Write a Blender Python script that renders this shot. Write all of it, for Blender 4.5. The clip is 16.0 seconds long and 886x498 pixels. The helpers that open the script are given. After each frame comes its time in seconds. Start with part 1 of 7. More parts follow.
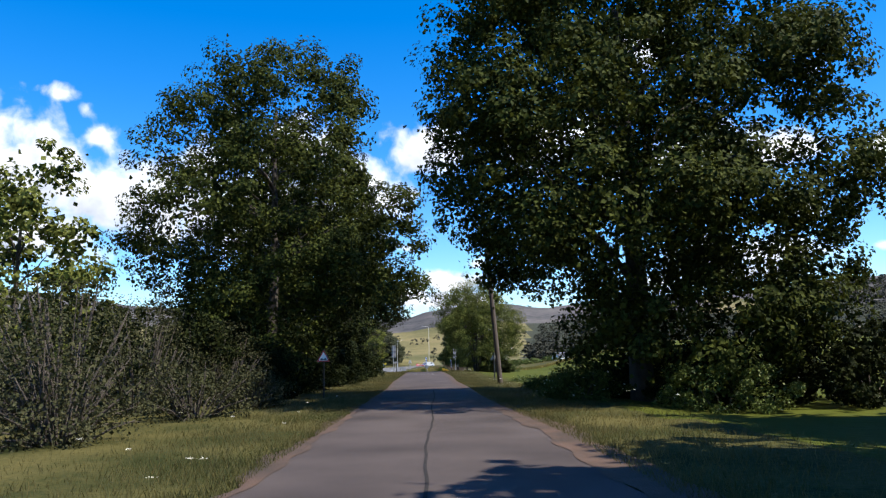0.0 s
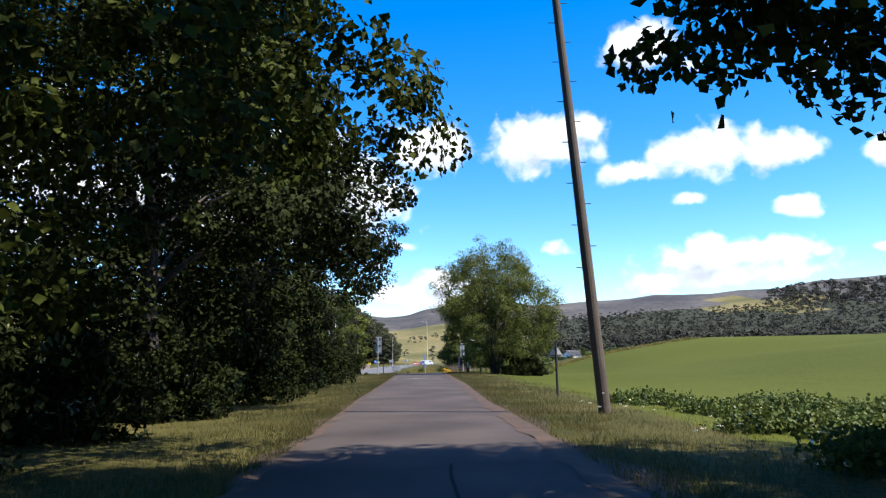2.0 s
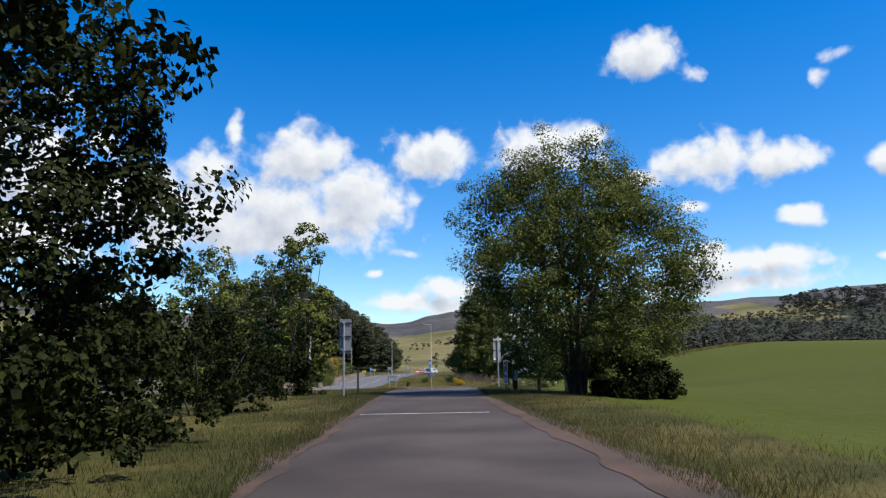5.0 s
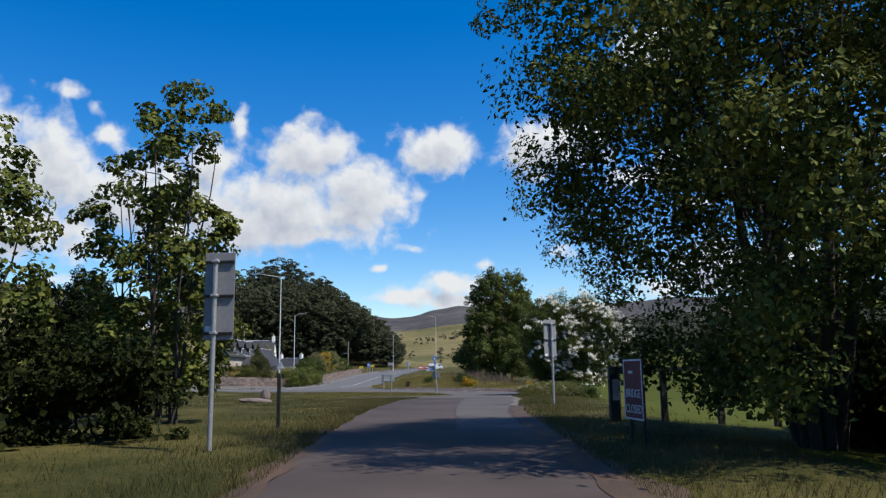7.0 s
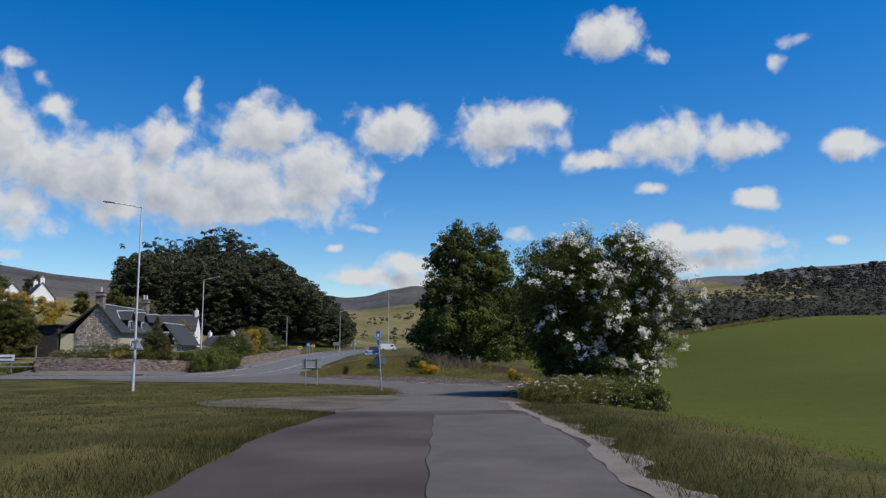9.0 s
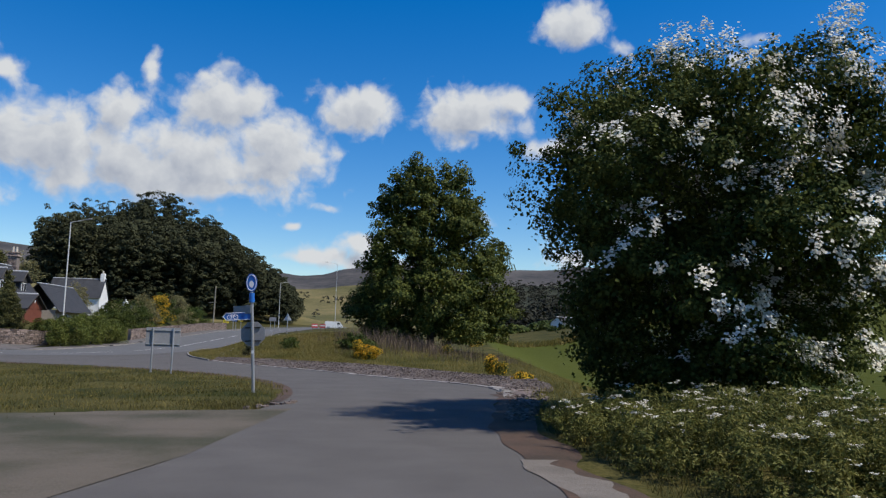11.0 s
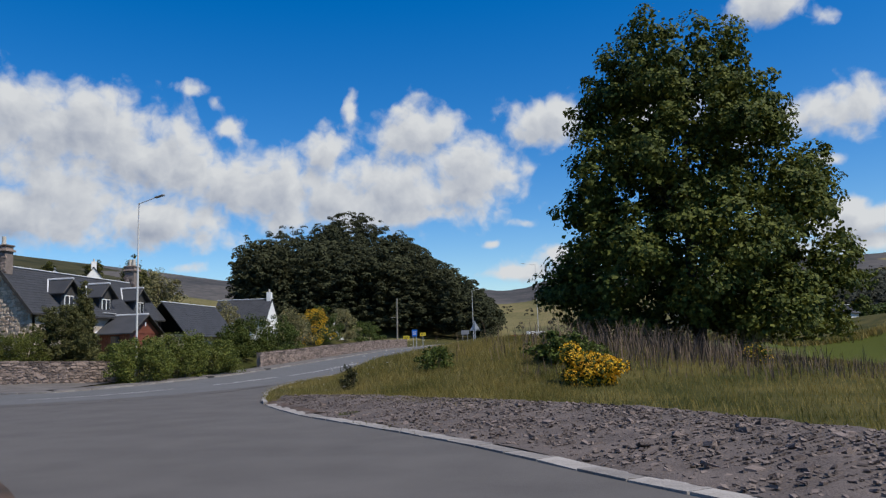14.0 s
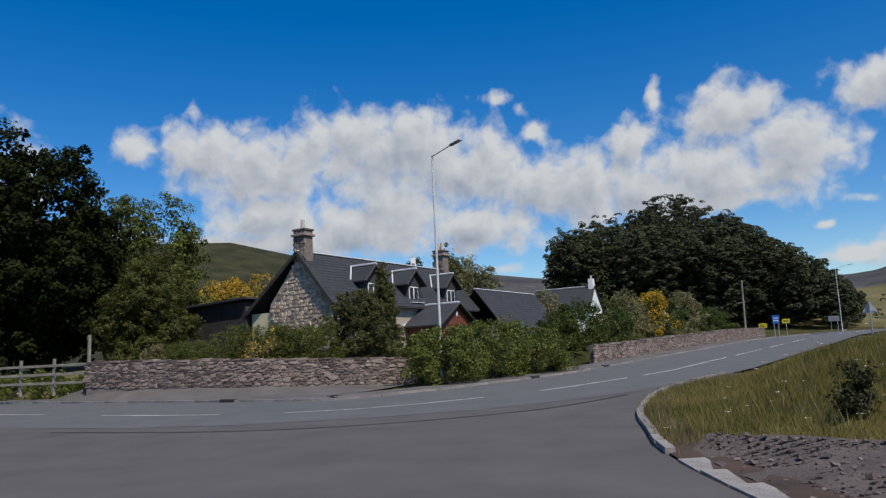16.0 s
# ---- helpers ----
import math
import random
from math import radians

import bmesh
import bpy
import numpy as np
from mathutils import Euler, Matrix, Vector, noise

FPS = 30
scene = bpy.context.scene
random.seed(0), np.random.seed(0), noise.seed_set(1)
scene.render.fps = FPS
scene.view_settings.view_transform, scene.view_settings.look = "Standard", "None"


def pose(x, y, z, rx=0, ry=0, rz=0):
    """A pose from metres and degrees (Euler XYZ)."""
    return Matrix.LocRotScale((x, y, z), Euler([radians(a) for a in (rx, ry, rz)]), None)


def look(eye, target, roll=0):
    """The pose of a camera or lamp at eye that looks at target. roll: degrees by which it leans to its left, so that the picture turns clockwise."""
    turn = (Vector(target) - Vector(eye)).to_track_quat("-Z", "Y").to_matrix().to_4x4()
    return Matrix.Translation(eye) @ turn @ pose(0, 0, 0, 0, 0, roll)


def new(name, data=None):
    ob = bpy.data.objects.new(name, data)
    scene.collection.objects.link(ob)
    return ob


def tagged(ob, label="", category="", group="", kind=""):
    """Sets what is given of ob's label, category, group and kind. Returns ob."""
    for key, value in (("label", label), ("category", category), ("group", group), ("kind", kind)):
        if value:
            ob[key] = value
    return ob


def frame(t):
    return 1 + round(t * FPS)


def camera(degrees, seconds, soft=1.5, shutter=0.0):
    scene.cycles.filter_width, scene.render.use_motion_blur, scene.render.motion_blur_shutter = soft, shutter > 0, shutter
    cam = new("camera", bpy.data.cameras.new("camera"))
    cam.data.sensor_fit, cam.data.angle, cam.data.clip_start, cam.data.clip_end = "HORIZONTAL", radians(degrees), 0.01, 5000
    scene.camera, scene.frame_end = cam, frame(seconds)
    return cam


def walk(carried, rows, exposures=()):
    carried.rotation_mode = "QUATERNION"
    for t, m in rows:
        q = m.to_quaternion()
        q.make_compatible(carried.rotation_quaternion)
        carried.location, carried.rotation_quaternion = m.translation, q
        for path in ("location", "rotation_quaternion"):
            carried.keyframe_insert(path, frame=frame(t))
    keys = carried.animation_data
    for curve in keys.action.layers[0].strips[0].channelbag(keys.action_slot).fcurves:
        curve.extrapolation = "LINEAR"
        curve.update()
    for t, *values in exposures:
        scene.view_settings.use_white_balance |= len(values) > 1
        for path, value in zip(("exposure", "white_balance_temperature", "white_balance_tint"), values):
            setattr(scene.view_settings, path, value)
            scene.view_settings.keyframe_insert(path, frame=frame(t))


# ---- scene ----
cam = camera(60.6, 16.0, soft=1.3)
# seconds, place in metres, yaw, pitch and roll in degrees
ROWS = [
    (0.0, 2.59, -80.09, 0.99, 0.07, 9.04, -1.43),
    (0.5, 2.40, -72.73, 1.05, 0.04, 9.11, -1.75),
    (1.0, 2.25, -65.49, 1.10, 0.01, 8.94, -1.46),
    (1.5, 2.08, -58.25, 1.16, -0.06, 8.95, -1.07),
    (2.0, 1.83, -51.32, 1.27, -0.03, 8.93, -1.16),
    (2.5, 1.49, -44.68, 1.37, 0.11, 8.94, -1.33),
    (3.0, 1.23, -38.17, 1.47, 0.47, 8.34, 0.31),
    (3.5, 1.10, -32.44, 1.49, 0.36, 9.76, -0.80),
    (4.0, 0.87, -26.89, 1.52, 0.47, 7.98, -0.64),
    (4.2, 0.79, -24.69, 1.53, 0.09, 9.50, -0.99),
    (6.5, 0.00, 0.00, 1.87, 0.40, 9.53, -0.82),
    (7.0, -0.06, 5.67, 2.07, 0.54, 9.14, -0.70),
    (7.5, -0.45, 11.58, 2.16, 0.02, 8.82, 1.23),
    (8.0, -0.33, 18.16, 2.21, -0.68, 8.27, 1.28),
    (8.5, -0.12, 25.13, 2.21, -1.67, 7.79, 0.42),
    (9.0, 0.03, 32.06, 2.25, -2.80, 7.69, -0.24),
    (11.3, 2.17, 58.21, 1.73, -6.37, 6.39, 1.30),
    (11.5, 2.39, 60.32, 1.68, -6.47, 6.47, 0.31),
    (12.0, 2.84, 65.54, 1.54, -6.20, 7.01, 0.18),
    (12.5, 3.00, 70.32, 1.48, -4.84, 6.26, -0.97),
    (13.0, 2.90, 74.85, 1.38, -1.82, 6.98, -2.06),
    (13.5, 2.49, 79.20, 1.29, 2.74, 7.82, -2.62),
    (14.0, 1.61, 83.44, 1.27, 9.11, 7.51, -2.01),
    (14.5, 0.48, 87.35, 1.20, 15.69, 7.27, -1.91),
    (15.0, -1.21, 90.86, 1.18, 22.12, 7.66, -2.22),
    (15.5, -3.13, 93.92, 1.17, 28.08, 8.31, -2.41),
    (16.0, -4.90, 96.45, 1.14, 32.50, 8.14, -2.72),
]
# seconds, stops
EXPOSURES = [(0.0, 0.98), (0.6, 0.95), (1.1, 1.3), (1.6, 1.35), (2.1, 1.1), (2.6, 0.8), (3.5, 0.64), (4.2, 0.58), (6.3, 0.42), (7.5, 0.25), (9.0, 0.04), (11.5, 0.08), (13.0, 0.06), (14.5, 0.05), (16.0, -0.08)]


def stand(x, y, z, yaw, pitch, roll):
    return pose(x, y, z, 0, 0, yaw) @ pose(0, 0, 0, 90 + pitch) @ pose(0, 0, 0, 0, 0, roll)


walk(cam, [(t, stand(*row)) for t, *row in ROWS], exposures=EXPOSURES)

# ---- world, sun ----
SUN_AZ, SUN_EL = radians(113), radians(56)   # clockwise from +y, above the horizon
world = bpy.data.worlds.new("sky")
scene.world = world
world.use_nodes = True
WT = world.node_tree
WT.nodes.clear()


def wmath(op, a, b=None, clamp=False):
    n = WT.nodes.new("ShaderNodeMath")
    n.operation, n.use_clamp = op, clamp
    for i, v in enumerate((a, b)):
        if v is None:
            continue
        if isinstance(v, (int, float)):
            n.inputs[i].default_value = v
        else:
            WT.links.new(v, n.inputs[i])
    return n.outputs[0]


# cumulus heaps: azimuth, elevation, half width, half height (degrees)
HEAPS = [
    (15.7, 22.9, 2.9, 1.7), (19.2, 21.1, 1.1, 0.8), (28.7, 20.7, 1.2, 0.6), (27.5, 19.5, 0.7, 0.7), (-0.6, 16.6, 4.0, 1.9), (7.8, 16.5, 4.5, 2.3), (11.3, 17.3, 1.5, 1.1),
    (14.6, 13.9, 2.8, 0.8), (19.5, 15, 3.6, 1.8), (24.5, 14.5, 2.9, 1.4), (23.1, 15.9, 0.9, 0.8), (18.4, 11.6, 1.7, 0.6), (25.6, 10.5, 1.9, 0.7), (30.3, 7.4, 0.9, 0.5), (31.7, 13.6, 1.9, 1.2),
    (20.4, 7.4, 6.3, 1.2), (19.5, 8, 1.9, 1.0), (24.2, 7.9, 2.0, 0.9), (20.6, 6.1, 7.1, 1.0), (8.8, 8.8, 1.4, 0.8), (-3.3, 9.3, 1.3, 0.4), (-5.6, 7.8, 0.9, 0.4),
    (2.6, 8, 1.2, 0.6), (0, 6.5, 3.1, 1.0), (-3.4, 5.6, 2.9, 0.9), (0.7, 5.1, 4.4, 0.8), (-25.8, 18.2, 1.0, 0.7), (-24.4, 16.1, 1.2, 0.9), (-15.7, 18.2, 0.8, 1.4),
    (-10.9, 16.3, 4.1, 2.3), (-18.2, 14.9, 1.8, 1.9), (-6.8, 12.8, 4.2, 3.5), (-12.6, 12, 5.8, 3.0), (-17.4, 11.7, 6.0, 3.1), (-22.7, 12, 5.7, 3.0), (-28.4, 13.5, 3.5, 3.6), (-2.4, 13.2, 1.3, 0.7),
    (-13, 10.3, 10.0, 1.0), (-55.1, 15.5, 1.8, 1.5), (-51, 18.1, 0.9, 1.0), (-50, 15.3, 3.6, 2.5), (-45.3, 14.4, 6.5, 3.2), (-38.4, 15.8, 6.0, 3.2), (-34.3, 16.1, 5.3, 2.9), (-30.2, 14, 5.2, 3.1),
    (-36, 12.2, 4.9, 3.0), (-45.4, 11.1, 4.8, 2.5), (-38.6, 9.7, 10.4, 2.1), (-24.7, 12.4, 4.8, 2.5), (-29.6, 9.7, 5.9, 2.0), (-27.5, 19, 1.5, 0.7), (-25, 16.7, 1.6, 0.9), (-27.6, 6.4, 1.7, 0.6),
    (-48.6, 8.6, 5.7, 1.2), (-43.7, 9, 6.5, 1.3), (-72, 13, 11.4, 4.7), (48, 14, 6.8, 3.2), (62, 11, 9.0, 2.7), (85, 20, 11.3, 4.3), (-105, 16, 15.2, 5.9), (150, 20, 18.1, 5.4),
    (-150, 15, 17.7, 5.9), (-60, 8, 10.1, 2.4),
]


def build_sky():
    L = WT.links.new
    sky = WT.nodes.new("ShaderNodeTexSky")
    sky.sky_type = "NISHITA"
    sky.sun_disc = False
    sky.sun_elevation, sky.sun_rotation = SUN_EL, SUN_AZ
    sky.altitude, sky.air_density, sky.dust_density, sky.ozone_density = 200, 1.0, 0.3, 2.2
    tint = WT.nodes.new("ShaderNodeHueSaturation")
    tint.inputs["Saturation"].default_value = 1.50
    tint.inputs["Hue"].default_value = 0.508
    L(sky.outputs[0], tint.inputs["Color"])
    blue = WT.nodes.new("ShaderNodeBackground")
    blue.inputs[1].default_value = 0.129
    L(tint.outputs[0], blue.inputs[0])
    geo = WT.nodes.new("ShaderNodeTexCoord")
    sep = WT.nodes.new("ShaderNodeSeparateXYZ")
    L(geo.outputs["Generated"], sep.inputs[0])
    az = wmath("MULTIPLY", wmath("ARCTAN2", sep.outputs[0], sep.outputs[1]), 180 / math.pi)
    el = wmath("MULTIPLY", wmath("ARCSINE", sep.outputs[2]), 180 / math.pi)

    def density(da, de):
        """Cloud density at a direction moved by some degrees towards the sun."""
        flat = WT.nodes.new("ShaderNodeCombineXYZ")
        L(wmath("ADD", az, da), flat.inputs[0])
        L(wmath("ADD", el, de), flat.inputs[1])
        warp = WT.nodes.new("ShaderNodeTexNoise")
        warp.inputs["Scale"].default_value, warp.inputs["Detail"].default_value = 0.35, 3
        L(flat.outputs[0], warp.inputs["Vector"])
        bend = WT.nodes.new("ShaderNodeVectorMath")
        bend.operation = "MULTIPLY_ADD"
        L(warp.outputs["Color"], bend.inputs[0])
        bend.inputs[1].default_value = (1.8, 1.3, 0)
        L(flat.outputs[0], bend.inputs[2])
        near = None
        for a, e, w, h in HEAPS:
            m = WT.nodes.new("ShaderNodeVectorMath")
            m.operation = "MULTIPLY_ADD"
            L(bend.outputs[0], m.inputs[0])
            m.inputs[1].default_value = (1 / w, 1 / h, 0)
            m.inputs[2].default_value = (-(a + 0.9) / w, -(e + 0.65) / h, 0.62 if w * h < 1.3 else 0)
            n = WT.nodes.new("ShaderNodeVectorMath")
            n.operation = "LENGTH"
            L(m.outputs[0], n.inputs[0])
            if near is None:
                near = n.outputs["Value"]
            else:
                k = WT.nodes.new("ShaderNodeMath")
                k.operation = "SMOOTH_MIN"
                L(near, k.inputs[0])
                L(n.outputs["Value"], k.inputs[1])
                k.inputs[2].default_value = 0.42
                near = k.outputs[0]
        puff = WT.nodes.new("ShaderNodeTexVoronoi")
        puff.inputs["Scale"].default_value = 0.62
        puff.inputs["Detail"].default_value, puff.inputs["Roughness"].default_value = 2.5, 0.55
        L(bend.outputs[0], puff.inputs["Vector"])
        wisp = WT.nodes.new("ShaderNodeTexNoise")
        wisp.inputs["Scale"].default_value, wisp.inputs["Detail"].default_value, wisp.inputs["Roughness"].default_value = 0.42, 7, 0.54
        L(bend.outputs[0], wisp.inputs["Vector"])
        billow = wmath("MULTIPLY", wmath("SUBTRACT", 0.42, puff.outputs["Distance"]), 0.32)
        fray = wmath("MULTIPLY", wmath("SUBTRACT", wisp.outputs[0], 0.5), 1.7)
        return wmath("ADD", wmath("ADD", wmath("SUBTRACT", 1.41, near), billow), fray)

    here, sunward = density(0, 0), density(0.6, 1.1)
    mask = WT.nodes.new("ShaderNodeMapRange")
    mask.interpolation_type = "SMOOTHSTEP"
    mask.inputs["From Min"].default_value, mask.inputs["From Max"].default_value = 0.05, 0.80
    L(here, mask.inputs["Value"])
    shade = WT.nodes.new("ShaderNodeMapRange")
    shade.inputs["From Min"].default_value, shade.inputs["From Max"].default_value = 0.35, 1.5
    L(sunward, shade.inputs["Value"])
    ramp = WT.nodes.new("ShaderNodeValToRGB")
    ramp.color_ramp.elements[0].color = (0.94, 0.97, 1.0, 1)
    ramp.color_ramp.elements[1].color = (0.46, 0.52, 0.65, 1)
    L(shade.outputs[0], ramp.inputs[0])
    white = WT.nodes.new("ShaderNodeBackground")
    white.inputs[1].default_value = 0.68
    L(ramp.outputs[0], white.inputs[0])
    mix = WT.nodes.new("ShaderNodeMixShader")
    L(mask.outputs[0], mix.inputs[0])
    L(blue.outputs[0], mix.inputs[1])
    L(white.outputs[0], mix.inputs[2])
    out = WT.nodes.new("ShaderNodeOutputWorld")
    L(mix.outputs[0], out.inputs[0])


build_sky()
sun = bpy.data.lights.new("sun", "SUN")
sun.energy, sun.angle, sun.color = 4.7, radians(0.53), (1.0, 0.93, 0.82)
sun_ob = new("sun", sun)
sun_ob.matrix_world = look((0, 0, 60), (-60 * math.sin(SUN_AZ) / math.tan(SUN_EL), -60 * math.cos(SUN_AZ) / math.tan(SUN_EL), 0))

# ---- materials ----
MATS = {}


def mat(name, a, b, scale=3.0, fine=40.0, rough=0.85, bump=0.3, metal=0.0, island=0.0, piece=0.0, stain=0.5, depth=0.02, spec=0.5, translucent=0.0):
    """A surface between two colours, mixed by coarse stains and fine grain, with relief."""
    if name in MATS:
        return MATS[name]
    m = bpy.data.materials.new(name)
    m.use_nodes = True
    nt = m.node_tree
    nodes, L = nt.nodes, nt.links.new
    p = nodes["Principled BSDF"]
    co = nodes.new("ShaderNodeTexCoord")
    n1, n2 = nodes.new("ShaderNodeTexNoise"), nodes.new("ShaderNodeTexNoise")
    n1.inputs["Scale"].default_value, n1.inputs["Detail"].default_value = scale, 5
    n2.inputs["Scale"].default_value, n2.inputs["Detail"].default_value = fine, 3
    L(co.outputs["Object"], n1.inputs["Vector"])
    L(co.outputs["Object"], n2.inputs["Vector"])
    s = nodes.new("ShaderNodeMath")
    s.operation = "MULTIPLY_ADD"
    L(n1.outputs[0], s.inputs[0])
    s.inputs[1].default_value = 2.2 * stain
    s.inputs[2].default_value = -1.1 * stain + 0.5
    g = nodes.new("ShaderNodeMath")
    g.operation = "MULTIPLY_ADD"
    L(n2.outputs[0], g.inputs[0])
    g.inputs[1].default_value = 1.2
    L(s.outputs[0], g.inputs[2])
    last = nodes.new("ShaderNodeMath")
    last.operation = "SUBTRACT"
    L(g.outputs[0], last.inputs[0])
    last.inputs[1].default_value = 0.6
    fac = last.outputs[0]
    if island or piece:
        r = nodes.new("ShaderNodeNewGeometry").outputs["Random Per Island"] if island else nodes.new("ShaderNodeObjectInfo").outputs["Random"]
        q = nodes.new("ShaderNodeMath")
        q.operation = "MULTIPLY_ADD"
        L(r, q.inputs[0])
        k = island or piece
        q.inputs[1].default_value = k
        q.inputs[2].default_value = -k / 2
        t = nodes.new("ShaderNodeMath")
        t.operation = "ADD"
        L(q.outputs[0], t.inputs[0])
        L(fac, t.inputs[1])
        fac = t.outputs[0]
    ramp = nodes.new("ShaderNodeValToRGB")
    ramp.color_ramp.elements[0].color, ramp.color_ramp.elements[1].color = (*a, 1), (*b, 1)
    ramp.color_ramp.elements[0].position, ramp.color_ramp.elements[1].position = 0.1, 0.9
    L(fac, ramp.inputs[0])
    L(ramp.outputs[0], p.inputs["Base Color"])
    p.inputs["Roughness"].default_value, p.inputs["Metallic"].default_value = rough, metal
    p.inputs["Specular IOR Level"].default_value = spec
    if bump:
        bn = nodes.new("ShaderNodeBump")
        bn.inputs["Strength"].default_value, bn.inputs["Distance"].default_value = bump, depth
        L(g.outputs[0], bn.inputs["Height"])
        L(bn.outputs[0], p.inputs["Normal"])
    if translucent:
        tr = nodes.new("ShaderNodeBsdfTranslucent")
        hs = nodes.new("ShaderNodeHueSaturation")
        hs.inputs["Hue"].default_value, hs.inputs["Value"].default_value = 0.485, 1.5
        L(ramp.outputs[0], hs.inputs["Color"])
        L(hs.outputs[0], tr.inputs[0])
        mx = nodes.new("ShaderNodeMixShader")
        mx.inputs[0].default_value = translucent
        L(p.outputs[0], mx.inputs[1])
        L(tr.outputs[0], mx.inputs[2])
        L(mx.outputs[0], nodes["Material Output"].inputs[0])
    MATS[name] = m
    return m


ASPHALT = mat("asphalt", (0.0736, 0.06808, 0.06532), (0.1086, 0.1012, 0.0966), 0.8, 60, 0.9, 0.35, stain=0.6, spec=0.25)
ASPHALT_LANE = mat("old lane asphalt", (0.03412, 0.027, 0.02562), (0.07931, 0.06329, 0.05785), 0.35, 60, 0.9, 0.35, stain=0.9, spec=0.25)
ASPHALT_NEW = mat("smooth asphalt", (0.092, 0.092, 0.093), (0.124, 0.123, 0.123), 0.8, 70, 0.85, 0.3, stain=0.6, spec=0.25)
ASPHALT_PATCH = mat("pale asphalt patch", (0.088, 0.080, 0.075), (0.142, 0.130, 0.121), 0.6, 70, 0.9, 0.35, stain=0.8, spec=0.25)
TAR = mat("tar seam", (0.014, 0.013, 0.013), (0.04, 0.037, 0.036), 4, 60, 0.95, 0.2, spec=0.1)
PAINT = mat("road paint", (0.35, 0.35, 0.34), (0.75, 0.75, 0.73), 5, 60, 0.7, 0.2, stain=0.9)
KERB = mat("kerb stone", (0.15, 0.137, 0.128), (0.33, 0.305, 0.28), 3, 40, 0.9, 0.3, piece=0.5)
SOIL = mat("gravelly soil", (0.050, 0.039, 0.035), (0.135, 0.108, 0.096), 1.2, 30, 0.95, 0.6, depth=0.05)
VERGE = mat("verge grass", (0.026, 0.031, 0.008), (0.088, 0.076, 0.025), 0.3, 9, 0.95, 0.6, depth=0.06, stain=1.1, spec=0.08)
FIELD = mat("young crop field", (0.04524, 0.05568, 0.00696), (0.0696, 0.0783, 0.01131), 0.02, 2.5, 0.95, 0.5, depth=0.1, stain=0.7, spec=0.08)
PASTURE = mat("hill pasture", (0.075, 0.076, 0.030), (0.175, 0.145, 0.066), 0.012, 0.3, 0.95, 0.4, depth=0.5, stain=1.0, spec=0.08)
# heather tones pulled towards blue, so distance haze sits in the colour
MOOR = mat("heather moor", (0.0437, 0.044, 0.0456), (0.1121, 0.102, 0.09348), 0.006, 0.08, 0.95, 0.3, depth=0.5, stain=1.0, spec=0.08)
# far woods: greyed, low-contrast colours that hold the distance haze
FARWOOD = mat("far woodland floor", (0.0272, 0.032, 0.0216), (0.048, 0.0512, 0.0344), 0.02, 0.3, 0.95, 0.5, depth=0.5, spec=0.08)
LEAF_FAR = mat("far woodland leaf", (0.03312, 0.03528, 0.02736), (0.04608, 0.0468, 0.036), 0.02, 0.5, 0.95, 0, island=0.2, spec=0.05)
EARTH = mat("bare earth edge", (0.028, 0.019, 0.012), (0.085, 0.048, 0.030), 0.9, 30, 0.95, 0.5, stain=0.9)
BARK = mat("bark", (0.0245, 0.0203, 0.0168), (0.077, 0.063, 0.0504), 3, 30, 0.95, 0.7, depth=0.04)
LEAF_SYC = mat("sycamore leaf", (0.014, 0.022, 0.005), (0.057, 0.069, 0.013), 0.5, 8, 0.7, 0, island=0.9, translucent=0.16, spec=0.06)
LEAF_GREY = mat("greyish twiggy leaf", (0.0234, 0.0273, 0.0117), (0.0676, 0.0676, 0.0325), 0.7, 9, 0.7, 0, island=0.9, translucent=0.16, spec=0.06)
# near-black leaf: the trees' deep shade is put into its colour
LEAF_SHADED = mat("shade-darkened leaf", (0.006, 0.010, 0.003), (0.024, 0.030, 0.007), 0.5, 8, 0.7, 0, island=0.9, translucent=0.08, spec=0.06)
LAUREL = mat("laurel leaf", (0.044, 0.066, 0.014), (0.160, 0.175, 0.040), 0.7, 9, 0.4, 0, island=0.9, translucent=0.16, spec=0.12)
# brighter copy of the sycamore leaf, with sunlight put into its colour
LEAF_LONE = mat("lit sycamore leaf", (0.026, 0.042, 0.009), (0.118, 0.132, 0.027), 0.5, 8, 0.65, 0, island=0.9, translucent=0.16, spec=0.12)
LEAF_ROWAN = mat("rowan leaf", (0.034, 0.050, 0.011), (0.145, 0.158, 0.038), 0.5, 8, 0.7, 0, island=0.9, translucent=0.16, spec=0.06)
LEAF_HAW = mat("hawthorn leaf", (0.026, 0.042, 0.010), (0.092, 0.108, 0.027), 0.5, 8, 0.7, 0, island=0.9, translucent=0.16, spec=0.06)
LEAF_BUSH = mat("bush leaf", (0.030, 0.050, 0.010), (0.10, 0.125, 0.030), 0.7, 9, 0.5, 0, island=0.9, translucent=0.16, spec=0.12)
LEAF_HERB = mat("cow parsley leaf", (0.055, 0.070, 0.016), (0.190, 0.185, 0.055), 0.7, 9, 0.6, 0, island=0.8, translucent=0.25, spec=0.1)
LEAF_YEW = mat("yew needle", (0.034, 0.042, 0.010), (0.110, 0.106, 0.026), 0.7, 9, 0.55, 0, island=0.9, translucent=0.16, spec=0.12)
LEAF_PALE = mat("pale twiggy leaf", (0.10, 0.10, 0.04), (0.26, 0.23, 0.10), 0.7, 9, 0.6, 0, island=0.9, translucent=0.2, spec=0.3)
LEAF_PINE = mat("pine needle", (0.024, 0.030, 0.018), (0.070, 0.073, 0.038), 0.05, 0.8, 0.9, 0, island=0.6, translucent=0.08, spec=0.05)
BLOSSOM = mat("white blossom", (0.55, 0.52, 0.42), (0.80, 0.78, 0.70), 1, 20, 0.8, 0, island=0.5, translucent=0.2)
